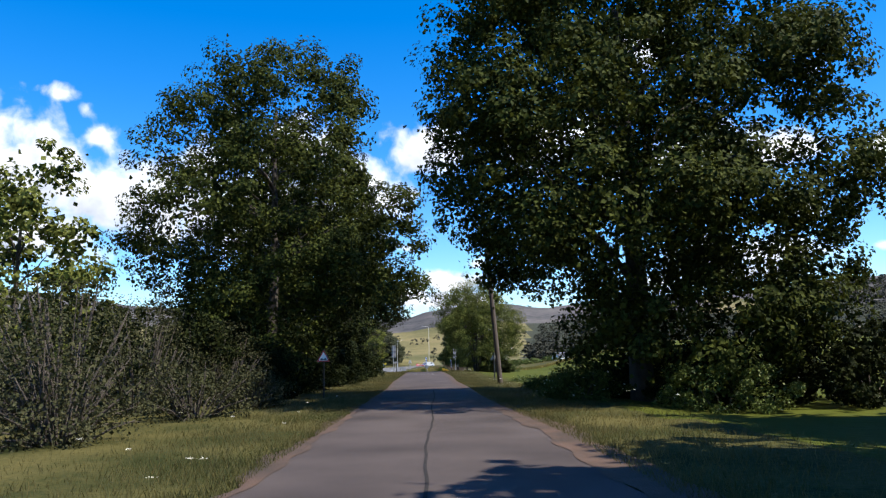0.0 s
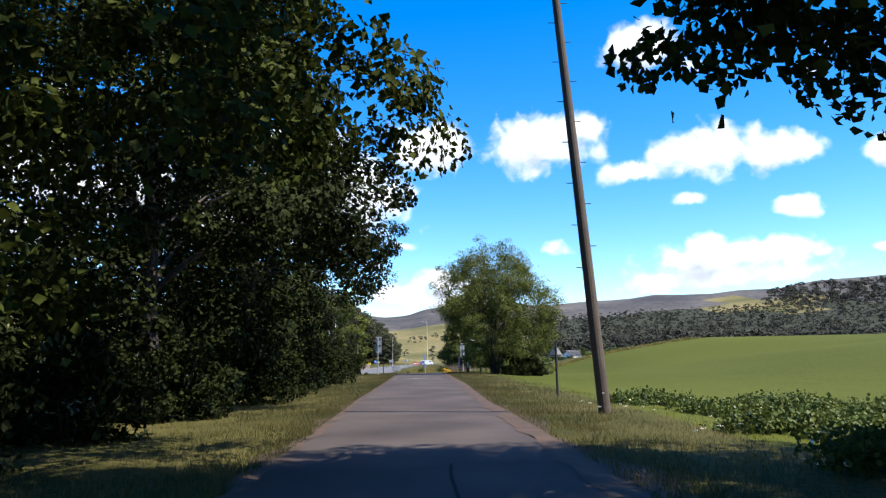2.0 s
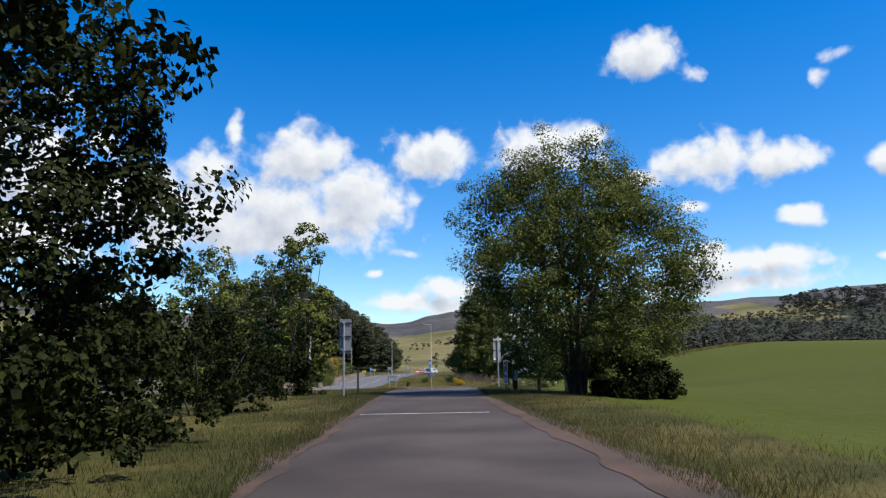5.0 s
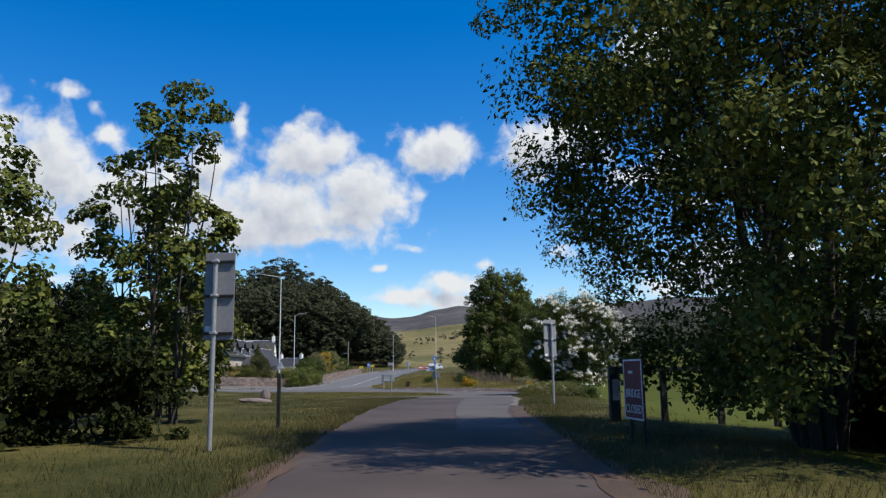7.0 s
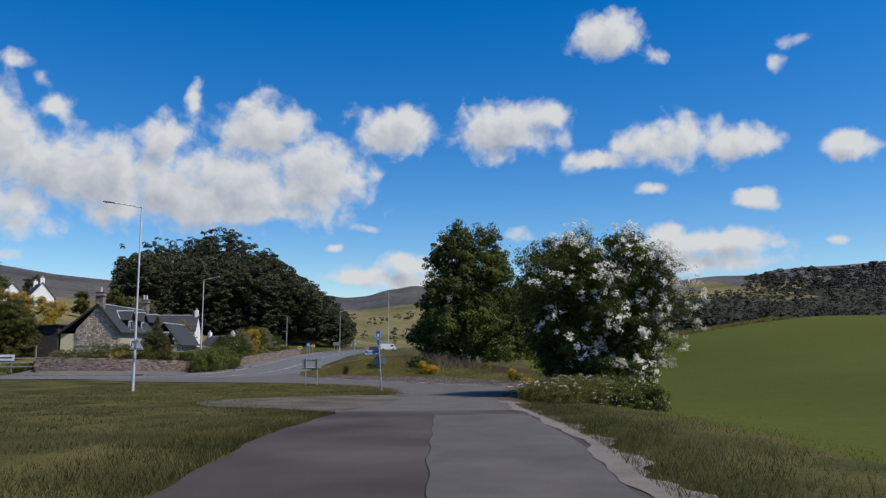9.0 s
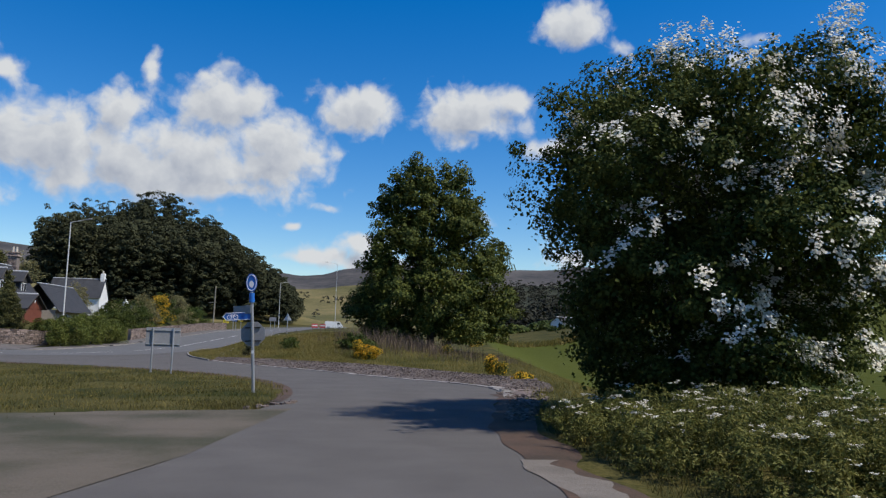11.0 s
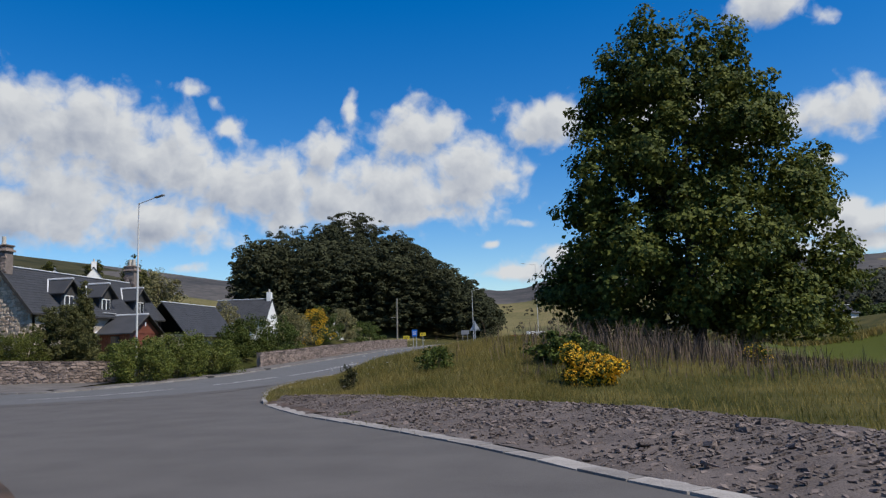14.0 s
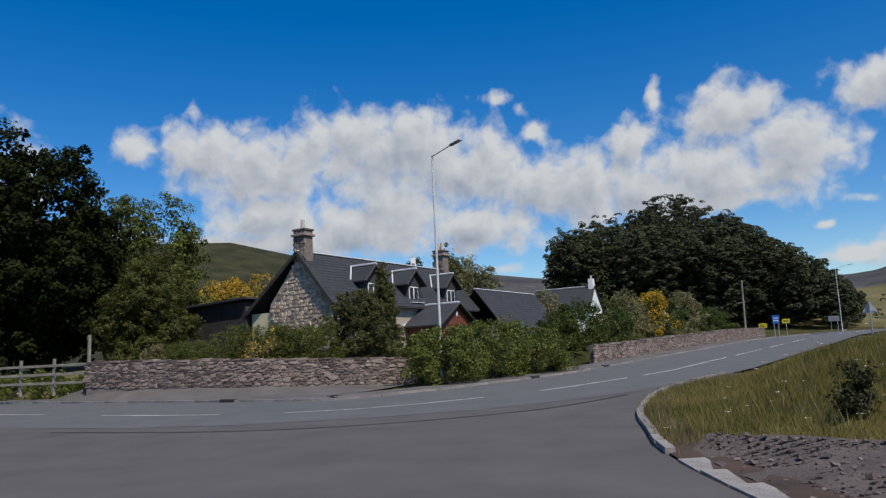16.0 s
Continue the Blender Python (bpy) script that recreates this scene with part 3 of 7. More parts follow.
def build_roads():
    rows = [((float(np.interp(y, LEFT_Y, LEFT_X)) + 0.07 * math.sin(y * 1.7), y), (float(np.interp(y, RIGHT_Y, RIGHT_X)) + 0.07 * math.sin(y * 1.3 + 2), y)) for y in np.arange(-118, 73.1, 1.0)]
    ml, mr = resample(MOUTH_L, 34), resample(MOUTH_R, 34)
    rows += [((-0.4, 75.0), (5.6, 76.5))] + list(zip(ml, mr))
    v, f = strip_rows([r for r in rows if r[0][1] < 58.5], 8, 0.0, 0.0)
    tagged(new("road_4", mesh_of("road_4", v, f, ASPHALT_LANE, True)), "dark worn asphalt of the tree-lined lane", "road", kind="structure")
    v, f = strip_rows([r for r in rows if r[0][1] > 57.5], 8, 0.0, 0.0)
    tagged(new("road_1", mesh_of("road_1", v, f, ASPHALT, True)), "worn grey single-track lane of patched asphalt", "road", kind="structure")
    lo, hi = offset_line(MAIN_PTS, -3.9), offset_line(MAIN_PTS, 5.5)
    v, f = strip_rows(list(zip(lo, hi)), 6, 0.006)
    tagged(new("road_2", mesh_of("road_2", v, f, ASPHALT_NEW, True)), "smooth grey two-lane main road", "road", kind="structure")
    # footway beyond the main road
    a, b = offset_line(MAIN_PTS, 5.63), offset_line(MAIN_PTS, 7.7)
    v, f = strip_rows(list(zip(a, b)), 2, 0.09)
    # it widens up to the foot of the garden wall
    edge = [(p, q) for p, q in zip(a, offset_line(MAIN_PTS, 6.0)) if -46 < q[0] < -24.6 and q[1] < 129]
    s = np.linspace(0, 1, len(edge))
    wx, wy, wz = (np.interp(s, np.linspace(0, 1, 7), w) for w in (WALL_X, WALL_Y, WALL_Z))
    v0 = len(v)
    for k, (p, q) in enumerate(edge):
        v += [(q[0], q[1], float(road_z(q[1])) + 0.088), ((q[0] + wx[k]) / 2, (q[1] + wy[k]) / 2, (float(road_z(q[1])) + 0.09 + wz[k]) / 2), (wx[k], wy[k], wz[k] + 0.02)]
        if k:
            for c in (0, 1):
                o = v0 + 3 * k + c
                f.append((o - 3, o, o + 1, o - 2))
    tagged(new("pavement", mesh_of("pavement", v, f, ASPHALT_PATCH, True)), "narrow grey footway along the main road", "pavement", kind="structure")
    bm = bmesh.new()
    bm.faces.new([bm.verts.new((x, y, float(road_z(y)) + 0.004)) for x, y in TRACK])
    bmesh.ops.triangulate(bm, faces=bm.faces)
    me = bpy.data.meshes.new("track")
    bm.to_mesh(me)
    bm.free()
    me.materials.append(mat("worn earth track", (0.034, 0.034, 0.014), (0.098, 0.080, 0.060), 0.45, 30, 0.95, 0.5, stain=1.4))
    tagged(new("road_3", me), "pale worn track branching off the lane", "road", kind="structure")


def patch(name, outline, material, lift, label):
    bm = bmesh.new()
    bm.faces.new([bm.verts.new((x, y, float(road_z(y)) + lift)) for x, y in outline])
    bmesh.ops.triangulate(bm, faces=bm.faces)
    me = bpy.data.meshes.new(name)
    bm.to_mesh(me)
    bm.free()
    me.materials.append(material)
    return tagged(new(name, me), label, "road marking", kind="structure")


def build_markings():
    seam_rows = [((x - 0.024, y), (x + 0.024, y)) for y in np.arange(-82, -40, 0.5) for x in [2.15 - 0.012 * (y + 60) + 0.04 * math.sin(y * 0.5) + 0.012 * math.sin(y * 2.3)]]
    v, f = strip_rows(seam_rows, 1, 0.006)
    tagged(new("tar_seam", mesh_of("tar_seam", v, f, TAR)), "dark tar seam along the lane", "seam", kind="structure")
    # pale strip of patched surface on the lane's field side
    edge = [((float(np.interp(y, [20, 33, 37, 44, 47, 56], [0.0, 0.05, 0.18, 0.36, 0.5, 0.9])) + 0.03 * math.sin(y * 2.1), y), (float(np.interp(y, RIGHT_Y, RIGHT_X)) - 0.25, y)) for y in np.arange(23, 56, 0.5)]
    v, f = strip_rows(edge, 3, 0.005)
    tagged(new("road_patch", mesh_of("road_patch", v, f, mat("patched lane asphalt", (0.060, 0.054, 0.052), (0.100, 0.091, 0.087), 0.8, 70, 0.9, 0.35, stain=0.7, spec=0.25))), "paler patched strip of asphalt in the lane", "road patch", kind="structure")
    v, f = strip_rows([((a[0] - 0.008, a[1]), (a[0] + 0.006, a[1])) for a, b in edge], 1, 0.008)
    tagged(new("tar_seam", mesh_of("tar_seam", v, f, TAR)), "dark tar seam beside the pale patch", "seam", kind="structure")
    # bare earth along the lane's edges
    for xs_, ys_, side in ((LEFT_X, LEFT_Y, -1), (RIGHT_X, RIGHT_Y, 1)):
        e = []
        for y in np.arange(-84, 37 if side > 0 else 24, 0.25):
            x, w = float(np.interp(y, ys_, xs_)), (0.9 if side > 0 else 0.35) + 0.16 * math.sin(y * 0.9 + side) + 0.1 * math.sin(y * 2.7)
            a, b = (x - side * (0.12 + 0.09 * math.sin(y * 1.3) * math.sin(y * 0.37) + 0.04 * math.sin(y * 3.1)), y), (x + side * w, y)
            e.append((a, b) if side > 0 else (b, a))
        v, f = strip_rows(e, 3, 0.009)
        low = 3 if side > 0 else 0
        v = [(p[0], p[1], p[2] - (0.05 if k % 4 == low else 0)) for k, p in enumerate(v)]
        tagged(new("earth_edge", mesh_of("earth_edge", v, f, EARTH, True)), "reddish-brown bare earth at the lane's edge", "earth", kind="structure")
    for pts_, side in ((resample(MOUTH_R[8:], 40), -1), (resample(MOUTH_L[:9], 40), 1)):
        line = [Vector((x, y, 0)) for x, y in pts_]
        a, b = offset_line(line, -0.05 if side < 0 else -0.12), offset_line(line, -1.5 if side < 0 else 0.5)
        v = []
        for p, q in zip(a, b):
            z = float(road_z(p[1]))
            v += [(p[0], p[1], z + 0.012), ((p[0] * 2 + q[0]) / 3, (p[1] * 2 + q[1]) / 3, z + (0.05 if side < 0 else 0.018)), (q[0], q[1], z - 0.06)]
        f = [(3 * k + c, 3 * k + c + 1, 3 * k + c + 4, 3 * k + c + 3) for k in range(len(line) - 1) for c in (0, 1)]
        tagged(new("earth_edge", mesh_of("earth_edge", v, f, EARTH, True)), "brown earth behind the edge of the lane's mouth", "earth", kind="structure")
    v, f = strip_rows([((float(np.interp(y, RIGHT_Y, RIGHT_X)) - 0.2 + 0.05 * math.sin(y * 2.3), y), (float(np.interp(y, RIGHT_Y, RIGHT_X)) + float(np.interp(y, [60, 72, 81], [0.7, 1.0, 1.5])) + 0.15 * math.sin(y * 1.7), y)) for y in np.arange(60, 81.2, 0.25)], 3, 0.010)
    v = [(p[0], p[1], p[2] - (0.06 if k % 4 == 3 else 0)) for k, p in enumerate(v)]
    tagged(new("earth_edge", mesh_of("earth_edge", v, f, EARTH, True)), "dark bare earth between the lane and the hawthorn", "earth", kind="structure")
    # gravel edge of the lane near the hawthorn
    g = [((float(np.interp(y, RIGHT_Y, RIGHT_X)) - 0.2 + 0.09 * math.sin(y * 0.83) + 0.05 * math.sin(y * 1.9 + 1) + 0.025 * math.sin(y * 5.1), y), (float(np.interp(y, RIGHT_Y, RIGHT_X)) + 0.35 + 0.18 * math.sin(y * 1.9) + 0.08 * math.sin(y * 6.7), y)) for y in np.arange(35, 66, 0.2)]
    v, f = strip_rows(g, 2, 0.012)
    tagged(new("gravel_edge", mesh_of("gravel_edge", v, f, mat("pale gravel", (0.093, 0.0806, 0.0682), (0.2046, 0.1798, 0.155), 1.5, 50, 0.95, 0.7, depth=0.03))), "pale gravel along the lane edge", "gravel", kind="structure")
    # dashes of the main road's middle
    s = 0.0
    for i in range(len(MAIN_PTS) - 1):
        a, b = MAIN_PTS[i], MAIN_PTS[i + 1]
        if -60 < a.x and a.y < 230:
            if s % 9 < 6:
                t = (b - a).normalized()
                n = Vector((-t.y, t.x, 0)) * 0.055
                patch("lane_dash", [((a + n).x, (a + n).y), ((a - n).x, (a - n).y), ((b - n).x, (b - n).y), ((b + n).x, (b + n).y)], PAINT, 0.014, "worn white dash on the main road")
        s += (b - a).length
    # patch line across the mouth
    line = [Vector((x, y, 0)) for x, y in ((-24, 107.5), (-18.5, 108.4), (-15.6, 110.4), (-13.6, 114), (-12.9, 119))]
    c = curve_points([(p.x, p.y) for p in line], 0.5)
    lo, hi = offset_line(c, -0.04), offset_line(c, 0.04)
    v, f = strip_rows(list(zip(lo, hi)), 1, 0.011)
    tagged(new("tar_seam", mesh_of("tar_seam", v, f, TAR)), "dark tar seam where lane meets main road", "seam", kind="structure")
    v, f = strip_rows([((-2.0, y), (1.6, y + 0.1)) for y in (5.4, 5.5)], 6, 0.006)
    tagged(new("lane_dash", mesh_of("lane_dash", v, f, PAINT)), "faded white line across the lane", "road marking", kind="structure")


def stone_block(size, seed, bevel=0.2):
    """A rough block: a box with its corners pushed about."""
    rnd = random.Random(seed)
    sx, sy, sz = size
    v = []
    for x, y, z in ((-1, -1, -1), (1, -1, -1), (1, 1, -1), (-1, 1, -1), (-1, -1, 1), (1, -1, 1), (1, 1, 1), (-1, 1, 1)):
        k = 1 - rnd.random() * bevel
        v.append((x * sx / 2 * k, y * sy / 2 * (1 - rnd.random() * bevel), z * sz / 2 * (1 - rnd.random() * bevel)))
    f = [(3, 2, 1, 0), (4, 5, 6, 7), (0, 1, 5, 4), (1, 2, 6, 5), (2, 3, 7, 6), (3, 0, 4, 7)]
    return v, f


def kerb_run(name, pts, width, height, length, label, side=1, lift=0.0):
    """Kerb stones, each a piece, laid along a line."""
    run = thing(name, (0, 0, 0), label, "kerb", kind="structure")
    shapes = []
    for s in range(4):
        v, f = stone_block((length - 0.015, width, height + 0.2), 40 + s, 0.025)
        shapes.append(mesh_of("kerb_stone", v, f, KERB))
    p = np.array([(q.x, q.y) for q in pts])
    s = np.concatenate([[0], np.cumsum(np.hypot(*np.diff(p, axis=0).T))])
    for i, t in enumerate(np.arange(length / 2, s[-1], length)):
        x, y = np.interp(t, s, p[:, 0]), np.interp(t, s, p[:, 1])
        x2, y2 = np.interp(t + 0.2, s, p[:, 0]), np.interp(t + 0.2, s, p[:, 1])
        a = math.degrees(math.atan2(y2 - y, x2 - x))
        ob = part("kerb_stone", shapes[i % 4], None, run)
        off = Vector((-math.sin(radians(a)), math.cos(radians(a)), 0)) * side * width / 2
        ob.matrix_basis = pose(x + off.x, y + off.y, float(road_z(y)) + lift + height / 2 - 0.1, random.uniform(-1.5, 1.5), random.uniform(-1, 1), a + random.uniform(-0.5, 0.5))
    return run


def rubble_stone(seed, sides=7):
    """A face stone: an uneven rounded polygon, domed towards -y."""
    rnd = random.Random(seed)
    out, back = [], []
    for i in range(sides):
        a = 2 * math.pi * (i + rnd.uniform(-0.3, 0.3)) / sides
        c, s = math.cos(a), math.sin(a)
        k = 0.5 / max(abs(c), abs(s)) * rnd.uniform(0.78, 1.0)
        back.append((c * k, 0.5, s * k))
        out.append((c * k * 0.8, -0.5 + rnd.uniform(-0.08, 0.08), s * k * 0.78))
    n = sides
    f = [tuple(range(n, 2 * n))] + [(i, (i + 1) % n, n + (i + 1) % n, n + i) for i in range(n)]
    return back + out, f


# ---- plants ----


def leaves(points, outward, size, rnd, spread=0.9, droop=0.25, aspect=0.75):
    """Two triangles a leaf, folded along its rib, turned roughly outward."""
    n = len(points)
    nrm = outward + rnd.normal(0, spread, (n, 3)) + np.array([0, 0, 0.35])
    nrm /= np.linalg.norm(nrm, axis=1)[:, None] + 1e-9
    along = np.cross(nrm, rnd.normal(0, 1, (n, 3)))
    along[:, 2] -= droop
    along /= np.linalg.norm(along, axis=1)[:, None] + 1e-9
    side = np.cross(nrm, along)
    side /= np.linalg.norm(side, axis=1)[:, None] + 1e-9
    s = (size * rnd.uniform(0.55, 1.3, n))[:, None]
    base, tip = points - along * s * 0.5, points + along * s * 0.5
    mid = points + along * s * 0.08
    left, right = mid + side * s * aspect * 0.5 + nrm * s * 0.12, mid - side * s * aspect * 0.5 + nrm * s * 0.12
    verts = np.stack([base, left, tip, right], 1).reshape(-1, 3)
    i = np.arange(n)[:, None] * 4
    tris = np.concatenate([i + [0, 1, 2], i + [0, 2, 3]], 1).reshape(-1, 3)
    return verts, tris


def far_leaves(points, outward, size, rnd):
    """One triangle a spray, for trees far off."""
    n = len(points)
    nrm = outward + rnd.normal(0, 0.16, (n, 3))
    nrm /= np.linalg.norm(nrm, axis=1)[:, None] + 1e-9
    u = np.cross(nrm, rnd.normal(0, 1, (n, 3)))
    u /= np.linalg.norm(u, axis=1)[:, None] + 1e-9
    w = np.cross(nrm, u)
    s = (size * rnd.uniform(0.6, 1.3, n))[:, None]
    v = np.stack([points + u * s * 0.62, points - u * s * 0.4 + w * s * 0.5, points - u * s * 0.35 - w * s * 0.55], 1).reshape(-1, 3)
    return v, np.arange(3 * n).reshape(-1, 3)


def puffs(profile, z0, z1, rx, ry, count, rnd, inner=0.5):
    """Centres of twig clumps in a crown whose half width runs over its height as the profile tells."""
    h = rnd.uniform(0, 1, count * 6)
    w = np.interp(h, np.linspace(0, 1, len(profile)), profile)
    keep = rnd.uniform(0, 1, len(h)) < w / max(profile)
    h, w = h[keep][:count], w[keep][:count]
    a = rnd.uniform(0, 2 * np.pi, len(h))
    r = inner + (1 - inner) * np.sqrt(rnd.uniform(0, 1, len(h)))
    lump = 1 + 0.16 * np.sin(3 * a + 5 * h) + 0.12 * np.sin(5 * a - 9 * h + 1.3)
    x, y = np.cos(a) * r * w * rx * lump, np.sin(a) * r * w * ry * lump
    return np.stack([x, y, z0 + h * (z1 - z0)], 1)


def clump_leaves(centres, radius, per, rnd, flat=0.75):
    n = len(centres)
    d = rnd.normal(0, 1, (n, per, 3))
    d /= np.linalg.norm(d, axis=2)[:, :, None]
    rr = rnd.uniform(0.35, 1.0, (n, per, 1)) ** 0.6
    rad = radius * rnd.uniform(0.6, 1.35, (n, 1, 1))
    p = centres[:, None, :] + d * rr * rad * np.array([1, 1, flat])
    return p.reshape(-1, 3), d.reshape(-1, 3)


def boughs(profile, z0, z1, rx, ry, count, size, rnd, inner):
    """Twig clumps laid over the upper and outer sides of rounded boughs, with shaded hollows between them."""
    n = max(12, count // 5)
    grid = np.linspace(0, 1, 200)
    wide = np.interp(grid, np.linspace(0, 1, len(profile)), profile)
    sums = np.cumsum(wide)
    i = np.arange(n)
    h = np.interp((i + 0.5) / n, sums / sums[-1], grid)
    a = i * 2.39996 + rnd.normal(0, 0.25, n)
    r = np.where(i % 4 == 0, inner + 0.15 * rnd.uniform(0, 1, n), rnd.uniform(0.78, 1.0, n))
    w = np.interp(h, grid, wide) * r * (1 + 0.10 * np.sin(3 * a + 5 * h) + 0.08 * np.sin(5 * a - 9 * h))
    low, high = z0 + 0.25 * size, z1 - 0.75 * size
    lobe = np.stack([np.cos(a) * w * (rx - 0.6 * size), np.sin(a) * w * (ry - 0.6 * size), low + (high - low) * h + rnd.normal(0, 0.15 * size, n)], 1)
    big = size * rnd.uniform(0.75, 1.35, n)
    k = rnd.choice(n, count, p=big ** 2 / np.sum(big ** 2))
    out = lobe[k] * np.array([1, 1, 0])
    out /= np.linalg.norm(out, axis=1)[:, None] + 1e-6
    d = rnd.normal(0, 1, (count, 3))
    d /= np.linalg.norm(d, axis=1)[:, None]
    d = d + 0.5 * out + np.array([0, 0, 0.38])
    d /= np.linalg.norm(d, axis=1)[:, None]
    # some shoots reach out past the rest
    reach = np.where(rnd.uniform(0, 1, count) < 0.12, rnd.uniform(1.05, 1.35, count), rnd.uniform(0.55, 1.02, count))
    c = lobe[k] + d * (big[k] * reach)[:, None] * np.array([1, 1, 0.72])
    c[:, 2] = np.maximum(c[:, 2], z0)
    return c, d, lobe, big


def limb_tubes(paths, sides=6):
    bm = bmesh.new()
    for pts, ra, rb in paths:
        prev = None
        n = len(pts)
        for i, p in enumerate(pts):
            t = (Vector(pts[min(i + 1, n - 1)]) - Vector(pts[max(i - 1, 0)])).normalized()
            u = t.orthogonal().normalized()
            v = t.cross(u)
            r = ra + (rb - ra) * i / (n - 1)
            ringv = [bm.verts.new(Vector(p) + (u * math.cos(k * 2 * math.pi / sides) + v * math.sin(k * 2 * math.pi / sides)) * r) for k in range(sides)]
            if prev:
                # match the ring's turn to the last one
                off = min(range(sides), key=lambda o: sum((ringv[(k + o) % sides].co - prev[k].co).length for k in range(sides)))
                ringv = ringv[off:] + ringv[:off]
                for k in range(sides):
                    bm.faces.new((prev[k], prev[(k + 1) % sides], ringv[(k + 1) % sides], ringv[k]))
            prev = ringv
        bm.faces.new(prev)
    bmesh.ops.recalc_face_normals(bm, faces=bm.faces)
    for f in bm.faces:
        f.smooth = True
    return bm


def tree(place, label, profile, z0, z1, rx, ry, count, radius, per, leaf, material, trunk_r, seed, stems=1, limbs=16, inner=0.5, blossom=0, bare=0.0, category="tree", name="tree", group="", clip=None, aspect=0.75, flat=0.75, core=34, bough=0.0, deep=1.15):
    """A tapered trunk with limbs, and a crown of leaves. Heights are above the place."""
    rnd = np.random.RandomState(seed)
    ob = thing(name, place, label, category, group)
    c, way, lobe, big = boughs(profile, z0, z1, rx, ry, count, bough or 1.75 * radius, rnd, inner)
    if clip is not None:
        keep = clip(c)
        c, way = c[keep], way[keep]
        keep = clip(lobe)
        lobe, big = lobe[keep], big[keep]
    p, d = clump_leaves(c, radius * 0.62, per, rnd, flat)
    out = 0.7 * d + 0.9 * np.repeat(way, per, axis=0) + np.array([0, 0, 0.25])
    v, t = leaves(p, out, leaf, rnd, aspect=aspect, spread=0.55)
    if core:
        # leaves deep inside the boughs, which close the crown
        m = len(c) * core // max(len(lobe), 1)
        q = np.repeat(lobe, m, axis=0) + rnd.normal(0, 0.30, (len(lobe) * m, 3)) * np.repeat(big, m)[:, None] * np.array([1, 1, 0.7])
        q[:, 2] = np.maximum(q[:, 2], z0 + 0.1)
        v2, t2 = leaves(q, rnd.normal(0, 1, q.shape), leaf * deep, rnd, aspect=0.85)
        v, t = np.concatenate([v, v2]), np.concatenate([t, t2 + len(v)])
    c_all, c = c, lobe
    part("crown", tris_mesh("crown", v, t, material), None, ob)
    if blossom:
        # flat sprays, most of them on the upper and sunny sides
        sunny = way @ np.array([0.7, -0.32, 0.42]) + rnd.normal(0, 0.15, len(way))
        k = np.argsort(-sunny)[:len(way) // 2]
        k = rnd.choice(k, blossom, replace=len(k) < blossom)
        q = np.repeat(c_all[k] + rnd.normal(0, 0.3 * radius, (blossom, 3)) + way[k] * radius * rnd.uniform(0.5, 1.0, blossom)[:, None], 34, axis=0) + rnd.normal(0, 1, (blossom * 34, 3)) * np.array([0.085, 0.085, 0.065])
        v, t = leaves(q, np.repeat(way[k], 34, axis=0) + np.array([0, 0, 0.4]), 0.070, rnd, spread=0.4, aspect=1.0)
        part("blossom", tris_mesh("blossom", v, t, BLOSSOM), None, ob, "white blossom sprays")
    paths = []
    r = random.Random(seed)
    top = z0 + (z1 - z0) * 0.75
    trunks = []
    for s in range(stems):
        a = 2 * math.pi * s / stems + r.random()
        lean = 0 if stems == 1 else 0.35 * rx
        base = (0.0, 0.0) if stems == 1 else (0.25 * math.cos(a), 0.25 * math.sin(a))
        n = 7
        line = [(base[0] + lean * math.cos(a) * (i / n) ** 1.3 + r.uniform(-0.12, 0.12) * (i > 0), base[1] + lean * math.sin(a) * (i / n) ** 1.3 + r.uniform(-0.12, 0.12) * (i > 0), -0.4 + (top + 0.4) * i / n) for i in range(n + 1)]
        trunks.append(line)
        paths.append((line, trunk_r, trunk_r * 0.25))
    order = [i for i in range(len(c)) if c[i][2] > z0 + 0.42 * (z1 - z0)]
    r.shuffle(order)
    for i in order[:limbs]:
        line = r.choice(trunks)
        end = Vector(c[i]) * 0.86
        k = max(1, min(6, int((end.z - 0.35 * math.hypot(end.x, end.y) + 0.4) / (top + 0.4) * 7)))
        a = Vector(line[k])
        mid = (a + end) / 2 + Vector((r.uniform(-0.4, 0.4), r.uniform(-0.4, 0.4), r.uniform(0.0, 0.6)))
        q = (a + mid) / 2 + Vector((0, 0, 0.15))
        paths.append(([tuple(a), tuple(q), tuple(mid), tuple((mid + end) / 2 + Vector((0, 0, 0.1))), tuple(end)], trunk_r * 0.3, 0.015))
    part("trunk", limb_tubes(paths), BARK, ob)
    return ob


